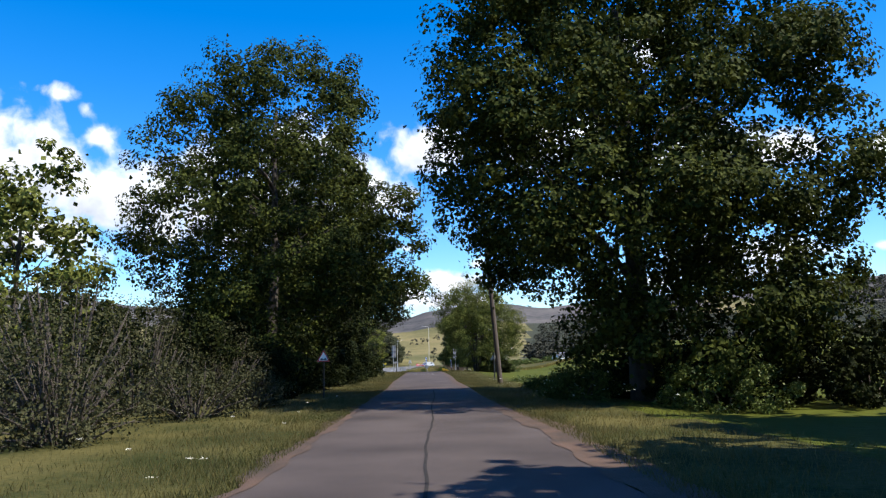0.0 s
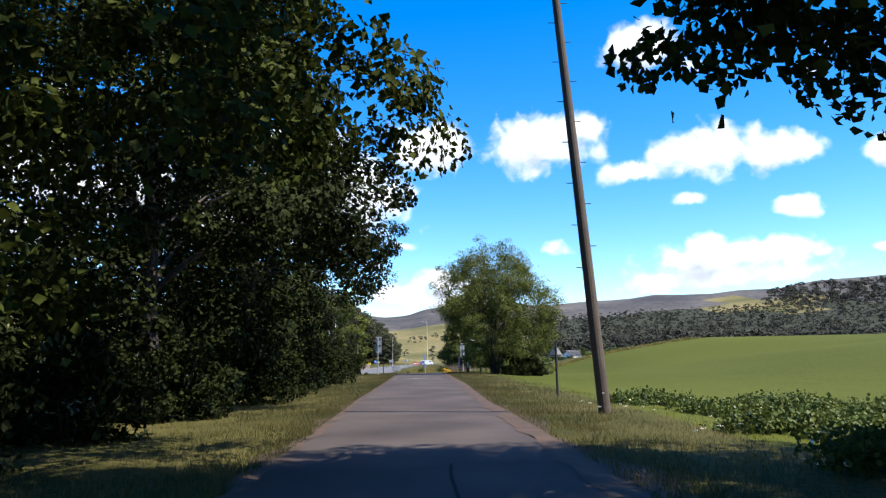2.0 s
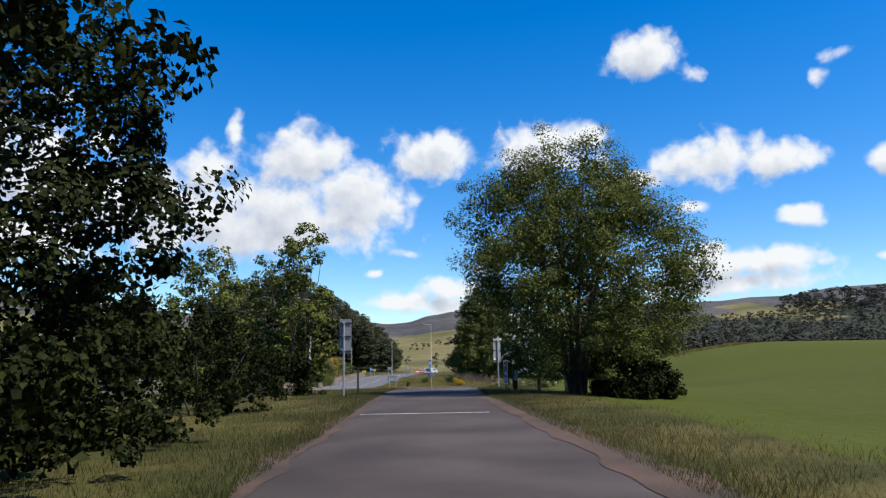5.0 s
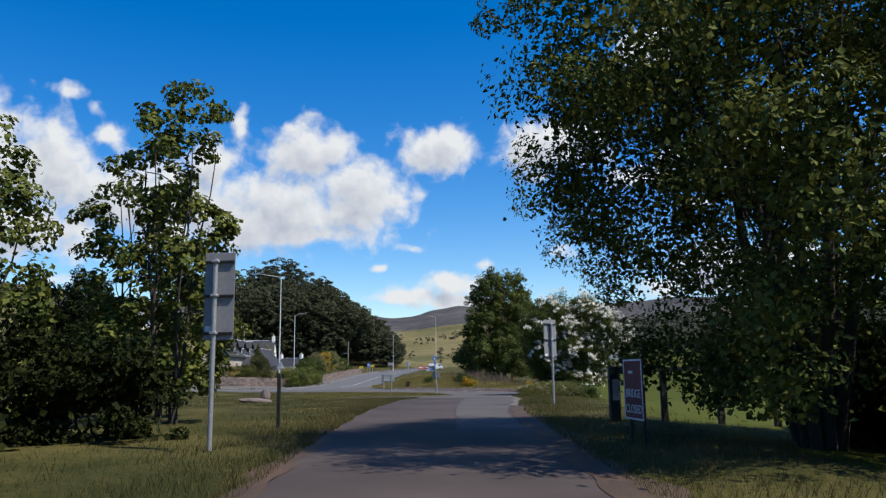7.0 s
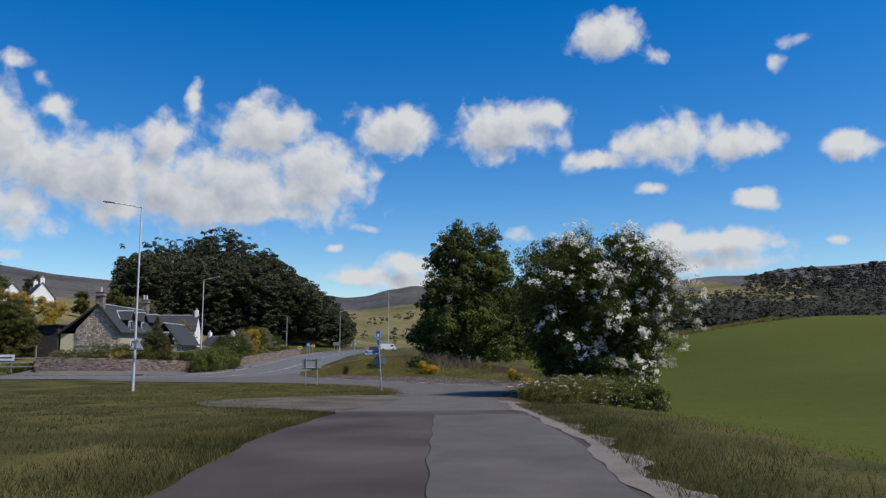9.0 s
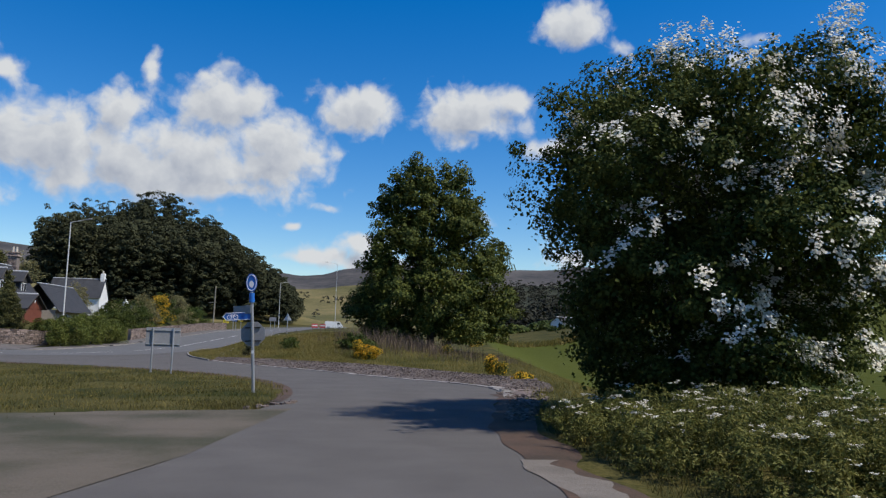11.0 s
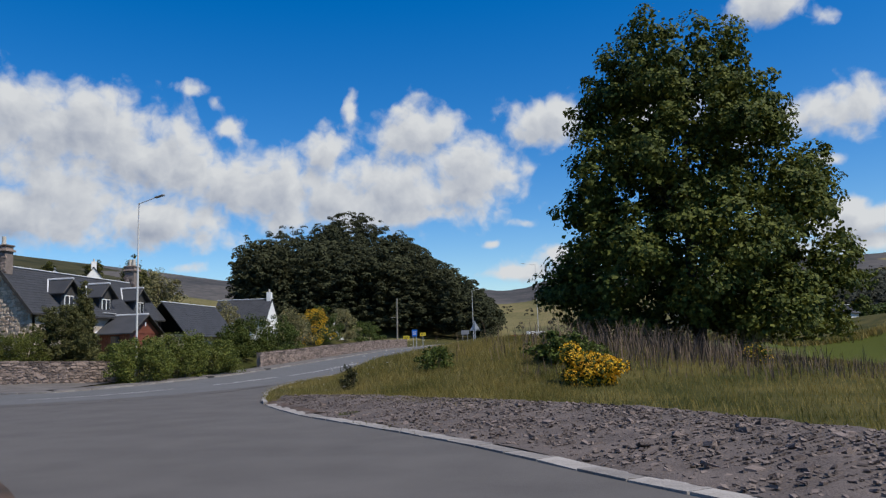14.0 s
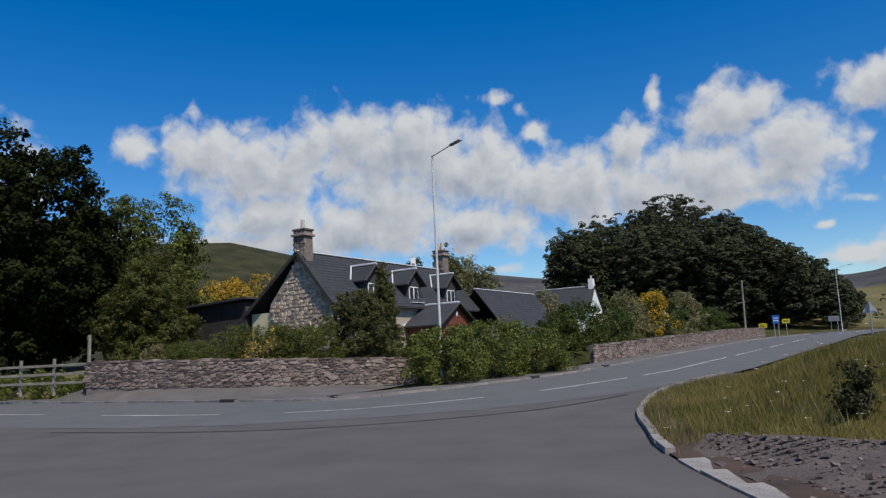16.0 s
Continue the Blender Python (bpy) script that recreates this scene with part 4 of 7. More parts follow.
def bush(place, label, rx, ry, h, leaf, material, seed, per=60, count=40, blossom=None, blossoms=0, name="bush", category="bush", group="", low=0.0, profile=(0.8, 1.0, 0.95, 0.75, 0.35), radius=0.32, turn=0.0, clip=None, twigs=7):
    rnd = np.random.RandomState(seed)
    ob = thing(name, place, label, category, group, turn=turn)
    c = puffs(profile, low, h - radius * 0.5, rx, ry, count, rnd, 0.35)
    p, d = clump_leaves(c, radius, per, rnd)
    p[:, 2] = np.maximum(p[:, 2], 0.0)
    v, t = leaves(p, d, leaf, rnd)
    q = np.repeat(c * np.array([0.7, 0.7, 0.85]), 16, axis=0) + rnd.normal(0, radius * 0.5, (len(c) * 16, 3))
    q[:, 2] = np.maximum(q[:, 2], 0.05)
    v2, t2 = leaves(q, rnd.normal(0, 1, q.shape), leaf * 1.4, rnd, aspect=0.9)
    v, t = np.concatenate([v, v2]), np.concatenate([t, t2 + len(v)])
    part("foliage", tris_mesh("foliage", v, t, material), None, ob)
    if blossoms:
        k = rnd.choice(len(p), blossoms)
        v, t = leaves(p[k] + d[k] * 0.08, d[k], leaf * 0.75, rnd, aspect=1.0)
        tagged(part("blossom", tris_mesh("blossom", v, t, blossom), None, ob, "clusters of flowers"), kind="stuff")
    r = random.Random(seed)
    paths = []
    for i in range(twigs):
        e = Vector(c[r.randrange(len(c))])
        b = Vector((e.x * 0.25, e.y * 0.25, -0.1))
        paths.append(([tuple(b), tuple((b + e) / 2 + Vector((r.uniform(-0.1, 0.1), r.uniform(-0.1, 0.1), 0.1))), tuple(e)], 0.03, 0.01))
    part("branching", limb_tubes(paths, 5), BARK, ob)
    return ob


def z_at(x, y):
    return float(land(np.array([x]), np.array([y]))[0])


# ---- large structure ----
build_ground()
build_roads()
build_markings()

# ---- trees along the lane ----
BROAD = (0.55, 0.9, 1.0, 0.98, 0.85, 0.6, 0.2)
TALL = (0.5, 0.85, 1.0, 0.95, 0.8, 0.6, 0.35)
CONE = (0.92, 1.0, 0.95, 0.84, 0.68, 0.54, 0.42)
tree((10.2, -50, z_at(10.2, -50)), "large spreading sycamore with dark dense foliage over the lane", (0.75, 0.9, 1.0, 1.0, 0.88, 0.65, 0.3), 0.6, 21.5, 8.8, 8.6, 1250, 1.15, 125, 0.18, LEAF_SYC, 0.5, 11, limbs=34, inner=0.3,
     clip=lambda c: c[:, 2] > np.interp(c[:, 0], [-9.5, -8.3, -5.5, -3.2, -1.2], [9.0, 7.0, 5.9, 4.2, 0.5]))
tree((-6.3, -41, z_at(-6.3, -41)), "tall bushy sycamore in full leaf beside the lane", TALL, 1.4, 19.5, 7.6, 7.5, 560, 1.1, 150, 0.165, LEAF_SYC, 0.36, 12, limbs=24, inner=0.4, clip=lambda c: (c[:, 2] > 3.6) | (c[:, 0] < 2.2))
# the next three sycamores carry their shade in the leaf colour
tree((-7.6, -27, z_at(-7.6, -27)), "tall dark sycamore overhanging the lane", TALL, 0.9, 18, 7.5, 8.0, 600, 1.1, 150, 0.165, LEAF_SHADED, 0.38, 13, limbs=24, inner=0.4, clip=lambda c: (c[:, 2] > 4.5) | (c[:, 0] < 3.0))
tree((-8.2, -12, z_at(-8.2, -12)), "dark leafy sycamore with low branches over the verge", TALL, 0.6, 17, 7.0, 7.6, 560, 1.1, 150, 0.165, LEAF_SHADED, 0.36, 14, limbs=24, inner=0.4, clip=lambda c: (c[:, 2] > 5.0) | (c[:, 0] < 3.4))
tree((-11.5, 3, z_at(-11.5, 3)), "leafy sycamore behind the lane's verge", TALL, 0.6, 12, 5.0, 5.4, 220, 1.0, 120, 0.2, LEAF_SHADED, 0.3, 15, limbs=16)
tree((-14.5, -50, z_at(-14.5, -50)), "loose young ash tree with thin foliage", TALL, 1.5, 11, 4.2, 4.2, 110, 0.9, 70, 0.22, LEAF_ROWAN, 0.16, 16, limbs=20)
tree((6.5, 19.6, z_at(6.5, 19.6)), "many-stemmed rowan with airy green crown beside the field", (0.6, 0.95, 1.0, 0.97, 0.85, 0.6, 0.22), 0.6, 12.6, 6.0, 5.9, 1050, 0.8, 100, 0.112, LEAF_ROWAN, 0.13, 17, stems=8, limbs=60, inner=0.35, core=64, deep=1.15, aspect=0.5,
     clip=lambda c: c[:, 2] > np.interp(c[:, 0] + 0.12 * c[:, 1], [-7, -5.5, -4.2, -3.0, -2.4], [6.3, 5.8, 5.2, 4.0, 0.6]))
tree((-7.6, 26, z_at(-7.6, 26)), "young upright sycamore with gaps between its shoots", (0.6, 1.0, 0.8, 0.5, 0.3), 0.5, 9.6, 2.0, 2.0, 150, 0.5, 52, 0.17, LEAF_ROWAN, 0.055, 18, stems=5, limbs=26, core=4, bough=0.7, group="young sycamores")
tree((-9.6, 29, z_at(-9.6, 29)), "young upright sycamore with gaps between its shoots", (0.6, 1.0, 0.85, 0.6, 0.3), 0.5, 9.0, 2.6, 2.4, 160, 0.6, 52, 0.17, LEAF_ROWAN, 0.055, 19, stems=5, limbs=26, core=4, bough=0.7, group="young sycamores")
tree((-12.5, 25, z_at(-12.5, 25)), "young upright sycamore with gaps between its shoots", (0.6, 1.0, 0.85, 0.6, 0.3), 0.4, 8.0, 3.0, 3.0, 160, 0.7, 52, 0.17, LEAF_ROWAN, 0.055, 20, stems=5, limbs=22, core=4, bough=0.8, group="young sycamores")
tree((9.85, 72.3, z_at(9.85, 72.3)), "rounded hawthorn covered in white blossom at the field edge", (0.5, 0.78, 0.95, 1.0, 1.0, 0.88, 0.6), 0.6, 9.2, 4.1, 5.2, 860, 0.65, 150, 0.085, LEAF_HAW, 0.2, 21, stems=4, limbs=24, inner=0.3, core=110, deep=1.25, blossom=1150,
     clip=lambda c: (c[:, 2] > np.interp(c[:, 0], [-6, -4.2, -3.0, -1.8], [6.0, 4.6, 3.1, 0.8])) & (c[:, 0] > 0.65 * c[:, 1] - 4.2))
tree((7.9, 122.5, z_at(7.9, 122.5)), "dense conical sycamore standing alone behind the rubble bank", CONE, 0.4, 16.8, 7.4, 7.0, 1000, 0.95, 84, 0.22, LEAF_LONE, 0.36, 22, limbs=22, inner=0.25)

# unseen trees, added out of view to shade the lane's first stretch
tree((14.5, -74.5, z_at(14.5, -74.5)), "unseen broad sycamore added to shade the lane", BROAD, 1.5, 16, 5.6, 5.6, 300, 1.2, 45, 0.5, LEAF_SHADED, 0.4, 23, limbs=14, inner=0.3)
tree((21.5, -66, z_at(21.5, -66)), "unseen broad sycamore added to shade the lane", BROAD, 1.5, 18, 6.6, 6.6, 300, 1.2, 45, 0.5, LEAF_SHADED, 0.4, 25, limbs=14, inner=0.3)
tree((20, -89, z_at(20, -89)), "unseen broad sycamore added to shade the lane", BROAD, 1.5, 17, 7.0, 7.0, 300, 1.2, 45, 0.5, LEAF_SHADED, 0.4, 24, limbs=14, inner=0.3)

# ---- woods ----


def wood(name, spots, heights, widths, seed, label, material, per, category="woodland", grain=0.36):
    """Many far trees as one mass of leaf sprays, heaped on the boughs of each."""
    rnd = np.random.RandomState(seed)
    V, n = [], 0
    s = np.array(spots)
    zs = land(s[:, 0], s[:, 1])
    for (x, y), z, h, w in zip(spots, zs, heights, widths):
        k = max(5, per // 36)
        hh = rnd.uniform(0.12, 0.9, k)
        prof = np.interp(hh, [0.1, 0.35, 0.6, 0.85, 1.0], [0.85, 1.0, 0.9, 0.55, 0.15])
        a = rnd.uniform(0, 2 * np.pi, k)
        r = w * prof * (0.5 + 0.4 * np.sqrt(rnd.uniform(0, 1, k)))
        c = np.stack([x + np.cos(a) * r, y + np.sin(a) * r, z + hh * h], 1)
        m = per // k
        d = rnd.normal(0, 1, (k, m, 3))
        d /= np.linalg.norm(d, axis=2)[:, :, None]
        d[:, :, 2] = np.where(d[:, :, 2] < -0.35, -d[:, :, 2], d[:, :, 2])
        rad = (w * 0.40 * rnd.uniform(0.7, 1.3, k))[:, None, None]
        p = (c[:, None, :] + d * rad * rnd.uniform(0.75, 1.05, (k, m, 1)) * np.array([1, 1, 0.62])).reshape(-1, 3)
        v, t = far_leaves(p, d.reshape(-1, 3) + np.array([0, 0, 0.6]), w * grain, rnd)
        V.append(v)
        n += len(v)
    tagged(new(name, tris_mesh(name, np.concatenate(V), np.arange(n).reshape(-1, 3), material)), label, category, kind="stuff")


def knoll_wood():
    rnd = random.Random(5)
    spots, hs, ws = [], [], []
    az_t = [-24, -23.6, -22.6, -21.2, -19.3, -17, -15.3, -13.5, -11.4, -9.4, -7.7, -6.1, -5.1, -4.4]
    el_t = [3, 6.5, 8.9, 9.4, 9.6, 10.1, 10.8, 10.2, 9.0, 7.4, 6.1, 4.8, 3.4, 2.4]
    for i in range(640):
        a = rnd.uniform(-22.9, -4.6)
        d = rnd.uniform(255, 345)
        x, y = d * math.sin(radians(a)), 70 + d * math.cos(radians(a))
        top = 1.4 + d * math.tan(radians(np.interp(a, az_t, el_t)))
        h = top - z_at(x, y)
        h = min(h, 34) * rnd.uniform(0.72, 1.02)
        if h < 4:
            continue
        spots.append((x, y))
        hs.append(h)
        ws.append(min(rnd.uniform(2.8, 4.6), h * 0.35))
    wood("wood", spots, hs, ws, 7, "dark mixed wood of pines and broadleaves on a knoll", LEAF_PINE, 600, grain=0.19)


def valley_wood():
    rnd = random.Random(6)
    spots, hs, ws = [], [], []
    for i in range(3600):
        a = rnd.uniform(8, 62)
        d = rnd.uniform(330, 1130)
        spots.append((d * math.sin(radians(a)), 40 + d * math.cos(radians(a))))
        hs.append(rnd.uniform(8, 14))
        ws.append(rnd.uniform(3.5, 6.5))
    for i in range(240):
        a = rnd.uniform(-60, 10)
        d = rnd.uniform(430, 1000)
        spots.append((d * math.sin(radians(a)), 40 + d * math.cos(radians(a))))
        hs.append(rnd.uniform(8, 14))
        ws.append(rnd.uniform(3.5, 6))
    for i in range(800):
        a = rnd.uniform(25.5, 60)
        d = rnd.uniform(1080, 1380)
        spots.append((d * math.sin(radians(a)), 70 + d * math.cos(radians(a))))
        hs.append(rnd.uniform(6, 9))
        ws.append(rnd.uniform(6, 9))
    wood("woodland", spots, hs, ws, 8, "far dark woodland on the valley slope", LEAF_FAR, 70, grain=0.30)


def field_hedge():
    rnd = random.Random(9)
    spots, hs, ws = [], [], []
    for i in range(330):
        t = i / 330
        x = 30 + 130 * t + rnd.uniform(-2, 2)
        y = 232 + 24 * t - 120 * max(0, t - 0.55) + rnd.uniform(-2, 2)
        spots.append((x, y))
        hs.append(rnd.uniform(1.2, 2.6))
        ws.append(rnd.uniform(1.2, 2.2))
    wood("hedgerow", spots, hs, ws, 10, "low rough hedgerow along the far field edge", LEAF_BUSH, 120, "hedge", 0.26)


knoll_wood()
valley_wood()
field_hedge()

# ---- street furniture ----


def street_lamp(x, y, h, arm, turn, label):
    z = z_at(x, y) if abs(main_distance(np.array([x]), np.array([y]))[0]) > 4.6 else float(road_z(y))
    ob = thing("street_lamp", (x, y, z), label, "street lamp", "street lamps", turn=turn)
    bm = bmesh.new()
    tube(bm, (0, 0, -0.3), (0, 0, 1.6), 0.095, 0.095, 12)
    tube(bm, (0, 0, 1.6), (0, 0, h), 0.07, 0.045, 12)
    part("column", bm, LAMPGREY, ob)
    bm = bmesh.new()
    tube(bm, (0, 0, h - 0.05), (arm * 0.85, 0, h + 0.12 * arm), 0.032, 0.03, 8)
    part("arm", bm, LAMPGREY, ob)
    bm = bmesh.new()
    box(bm, (0.75, 0.22, 0.10), (arm * 0.85 + 0.3, 0, h + 0.12 * arm + 0.04), 0.03, Matrix.Rotation(radians(-7), 4, "Y"))
    part("lantern", bm, SIGNBACK, ob, "grey lantern head")
    part("door", boxed((0.012, 0.11, 0.5), (0.094, 0, 0.75), 0.003), SIGNBACK, ob)
    return ob


street_lamp(-17.1, 81.3, 11.8, 2.1, 180, "tall pale steel street lamp on the grass verge")
street_lamp(-25.2, 127.7, 11.4, 1.7, -15, "tall pale steel street lamp in the laurel hedge")
street_lamp(-18.2, 243.8, 11.0, 2.4, 0, "tall pale steel street lamp by the main road")
street_lamp(-5.2, 261, 17.5, 3.0, 180, "tall pale steel street lamp on the inside of the bend")


def triangle(s, x=0, z=0):
    """A triangle of side s with its corners cut, foot at z."""
    h, c = s * 0.866, s * 0.05
    return [(x - s / 2 + c, z), (x + s / 2 - c, z), (x + s / 2 - c * 0.5, z + c * 0.87), (x + c * 0.5, z + h - c * 0.87), (x - c * 0.5, z + h - c * 0.87), (x - s / 2 + c * 0.5, z + c * 0.87)]


def warning_sign(place, s, foot, post_r, turn, label, symbol, post_mat, extra=0.05):
    ob = thing("road_sign", place, label, "road sign", turn=turn)
    part("post", tubed((0, 0, -0.4), (0, 0, foot + s * 0.866 + extra), post_r, post_r, 12), post_mat, ob)
    y = -post_r - 0.03
    p = part("plate", plate(triangle(s, 0, foot), 0.012), PALEBACK, ob, "pale metal back")
    p.location.y = y
    b = part("border", plate(triangle(s * 0.985, 0, foot + s * 0.006), 0.003), REDPAINT, ob, "red border")
    b.location.y = y - 0.010
    w = part("face", plate(triangle(s * 0.72, 0, foot + s * 0.087), 0.003), WHITEPAINT, ob, "white face")
    w.location.y = y - 0.014
    if symbol:
        pts = []
        for i in range(25):
            u = -1 + i / 12
            pts.append((u * s * 0.24, foot + s * (0.15 + 0.11 * abs(math.sin(u * math.pi)))))
        k = part("symbol", plate([(-s * 0.27, foot + s * 0.13), (s * 0.27, foot + s * 0.13)] + pts[::-1], 0.003), BLACKPAINT, ob, "black double hump")
        k.location.y = y - 0.018
    for h in (0.10, 0.62):
        part("clip", boxed((s * (0.92 - h) * 0.95, 0.03, 0.035), (0, y + 0.025, foot + s * h), 0.004), post_mat if post_mat == BLACKPAINT else GALV, ob)
    return ob


warning_sign((-2.85, -46.2, z_at(-2.85, -46.2)), 0.60, 1.58, 0.038, 0, "white triangular warning sign with red edge and black humps", True, BLACKPAINT)
warning_sign((6.25, -20.9, z_at(6.25, -20.9)), 0.60, 1.52, 0.05, 180, "back of a triangular warning sign on a black post", False, BLACKPAINT)
warning_sign((-9.75, 177, float(road_z(177)) + 0.0), 1.3, 2.0, 0.07, 180, "back of a large triangular warning sign beside the main road", False, GALV)
warning_sign((-16.9, 81.0, z_at(-17, 81)), 0.9, 2.6, 0.02, 180, "back of a triangular warning sign on the lamp column", False, GALV)


def sign_back(place, top, bottom, width, turn, off, label):
    """A tall two-panel sign seen from behind, on one post."""
    ob = thing("road_sign", place, label, "road sign", "sign backs", turn=turn)
    part("post", tubed((0, 0, -0.4), (0, 0, top - 0.12), 0.045, 0.045, 14), GALV, ob)
    h = top - bottom
    for a, b in ((bottom, bottom + h * 0.5 - 0.006), (bottom + h * 0.5 + 0.006, top)):
        part("panel", boxed((width, 0.012, b - a), (off, 0.075, (a + b) / 2), 0.004), SIGNBACK, ob)
    for z in (bottom + 0.12, bottom + h * 0.5, top - 0.17):
        part("channel", boxed((width * 0.98, 0.04, 0.045), (off, 0.052, z), 0.006), BLACKPAINT, ob, "dark fixing channel")
        part("clamp", boxed((0.13, 0.12, 0.05), (0, 0.0, z), 0.01), GALV, ob)
    part("sticker", boxed((0.12, 0.004, 0.10), (off - width * 0.33, 0.066, bottom + 0.2)), WHITEPAINT, ob)
    return ob


sign_back((-4.33, 19.3, z_at(-4.33, 19.3)), 3.52, 1.93, 0.56, -4, 0.06, "grey back of a tall two-panel sign on a steel post")
sign_back((3.9, 35.8, z_at(3.9, 35.8)), 3.3, 1.72, 0.56, 25, -0.03, "grey back of a tall two-panel sign at the field edge")

# small dark marker post on the verge
mp = thing("marker_post", (-4.25, 24.3, z_at(-4.25, 24.3)), "slim black marker post on the grass verge", "post")
part("post", boxed((0.09, 0.06, 1.5), (0, 0, 0.55), 0.012), BLACKPAINT, mp)

# telegraph pole
tp = thing("telegraph_pole", (6.0, -31.2, z_at(6, -31.2)), "tall leaning wooden telegraph pole with step irons", "telegraph pole")
part("pole", tubed((0, 0, -0.6), (-0.86, 0, 12.0), 0.17, 0.11, 14), POLEWOOD, tp)
for i in range(14):
    z = 3.8 + i * 0.58
    x = -0.86 * (z + 0.6) / 12.6
    s = 1 if i % 2 else -1
    part("step_iron", tubed((x, 0, z), (x + s * 0.30, 0, z + 0.01), 0.012, 0.012, 6), IRON, tp)

p2 = thing("telegraph_pole", (-28.8, 217.5, z_at(-28.8, 217.5)), "wooden telegraph pole beside the main road", "telegraph pole")
part("pole", tubed((0, 0, -0.6), (0.15, 0, 8.6), 0.17, 0.12, 12), GREYWOOD, p2)
part("bracket", boxed((1.2, 0.1, 0.12), (-0.4, 0, 5.2)), GREYWOOD, p2)

# cycle route sign post with fingers, leaning
cs = thing("cycle_signpost", (-1.5, 79.8, z_at(-1.5, 79.8)), "leaning cycle route signpost with blue top and finger boards", "signpost")
cs.matrix_basis = pose(-1.5, 79.8, z_at(-1.5, 79.8) + 0.42, 0, -4, -6)
part("post", tubed((0, 0, -0.9), (0, 0, 2.75), 0.05, 0.05, 14), GALV, cs)
part("sleeve", tubed((0, 0, 2.42), (0, 0, 2.72), 0.085, 0.085, 14), BLUEPAINT, cs, "blue painted sleeve")
o = part("oval_plate", plate(ring(24, 0.29, 0, 3.05, 0.62), 0.02), BLUEPAINT, cs, "blue oval plate with white ring")
bm = bmesh.new()
for k in range(24):
    a, b = ring(24, 0.25, 0, 3.05, 0.60)[k], ring(24, 0.25, 0, 3.05, 0.60)[(k + 1) % 24]
    tube(bm, (a[0], -0.014, a[1]), (b[0], -0.014, b[1]), 0.011, 0.011, 5)
part("ring", bm, WHITEPAINT, o, "white painted ring")
part("emblem", plate(ring(10, 0.11, 0, 3.0, 0.7), 0.008), WHITEPAINT, o, "white emblem").location.y = -0.014
f1 = part("finger_board", boxed((0.75, 0.02, 0.26), (-0.33, 0.06, 2.2), 0.004, Matrix.Rotation(radians(-30), 4, "Z")), SIGNBACK, cs, "grey back of a finger board")
f2 = part("finger_board", plate([(-0.95, 2.0), (-0.82, 1.87), (-0.05, 1.87), (-0.05, 2.12), (-0.82, 2.12)], 0.02), BLUEPAINT, cs, "blue finger board with white edge")
bm = bmesh.new()
for a, b in (((-0.82, 1.885), (-0.06, 1.885)), ((-0.82, 2.105), (-0.06, 2.105)), ((-0.82, 1.885), (-0.935, 2.0)), ((-0.935, 2.0), (-0.82, 2.105))):
    tube(bm, (a[0], -0.013, a[1]), (b[0], -0.013, b[1]), 0.012, 0.012, 5)
part("edge", bm, WHITEPAINT, f2, "white painted edge")
bm = bmesh.new()
for cx in (-0.72, -0.52):
    pts = ring(14, 0.07, cx, 1.98)
    for k in range(14):
        tube(bm, (pts[k][0], -0.013, pts[k][1]), (pts[(k + 1) % 14][0], -0.013, pts[(k + 1) % 14][1]), 0.009, 0.009, 4)
for a, b in (((-0.72, 1.98), (-0.65, 2.06)), ((-0.65, 2.06), (-0.52, 1.98)), ((-0.62, 1.98), (-0.55, 2.07))):
    tube(bm, (a[0], -0.013, a[1]), (b[0], -0.013, b[1]), 0.009, 0.009, 4)
part("bicycle_symbol", bm, WHITEPAINT, f2, "white bicycle outline")
part("octagon_plate", plate(ring(8, 0.41, 0, 1.42, 1, math.pi / 8), 0.014), SIGNBACK, cs, "grey back of an octagonal plate").location.y = 0.07
for z in (1.2, 1.62):
    part("bracket", boxed((0.5, 0.03, 0.035), (0, 0.045, z), 0.004), BLACKPAINT, cs)
part("sticker", boxed((0.07, 0.004, 0.10), (0.0, -0.052, 0.85)), WHITEPAINT, cs)

# board on two legs, seen from behind
bd = thing("direction_board", (-7.2, 91.3, z_at(-7.2, 91.3)), "grey back of a wide road sign on two legs", "road sign", turn=12)
part("panel", boxed((1.5, 0.015, 0.86), (0, 0.06, 1.62), 0.004), SIGNBACK, bd)
for z in (1.3, 1.93):
    part("channel", boxed((1.46, 0.04, 0.04), (0, 0.035, z), 0.004), GALV, bd)
for x in (-0.44, 0.44):
    part("leg", tubed((x, 0, -0.4), (x, 0, 2.05), 0.045, 0.045, 10), GALV, bd)

# fence with notice and a board by the rowan
fz = z_at(4.6, 25.6)
fence = thing("fence", (0, 0, 0), "dark timber post-and-rail fence at the field gate", "fence")
for x, w in ((4.1, 0.26), (5.4, 0.16), (6.9, 0.16), (8.4, 0.16)):
    y = 25.5 + 0.1 * (x - 4)
    part("post", boxed((w, w, 1.75), (x, y, fz + 0.5), 0.02), DARKWOOD, fence)
for x0, x1 in ((4.1, 5.4), (5.4, 6.9), (6.9, 8.4)):
    y = 25.5 + 0.1 * ((x0 + x1) / 2 - 4) - 0.02
    part("rail", boxed((x1 - x0 + 0.1, 0.05, 0.13), ((x0 + x1) / 2, y - 0.1, fz + 1.28), 0.01, Matrix.Rotation(radians(5.7), 4, "Z")), DARKWOOD, fence)
nt = thing("notice", (4.13, 25.35, fz + 0.78), "weathered paper notice pinned to the gatepost", "notice")
part("sheet", boxed((0.2, 0.006, 0.52), (0, 0, 0), 0.001), PAPER, nt)
for i in range(6):
    part("text_bar", boxed((0.14, 0.003, 0.02), (0, -0.005, 0.18 - i * 0.065)), SIGNBACK, nt)

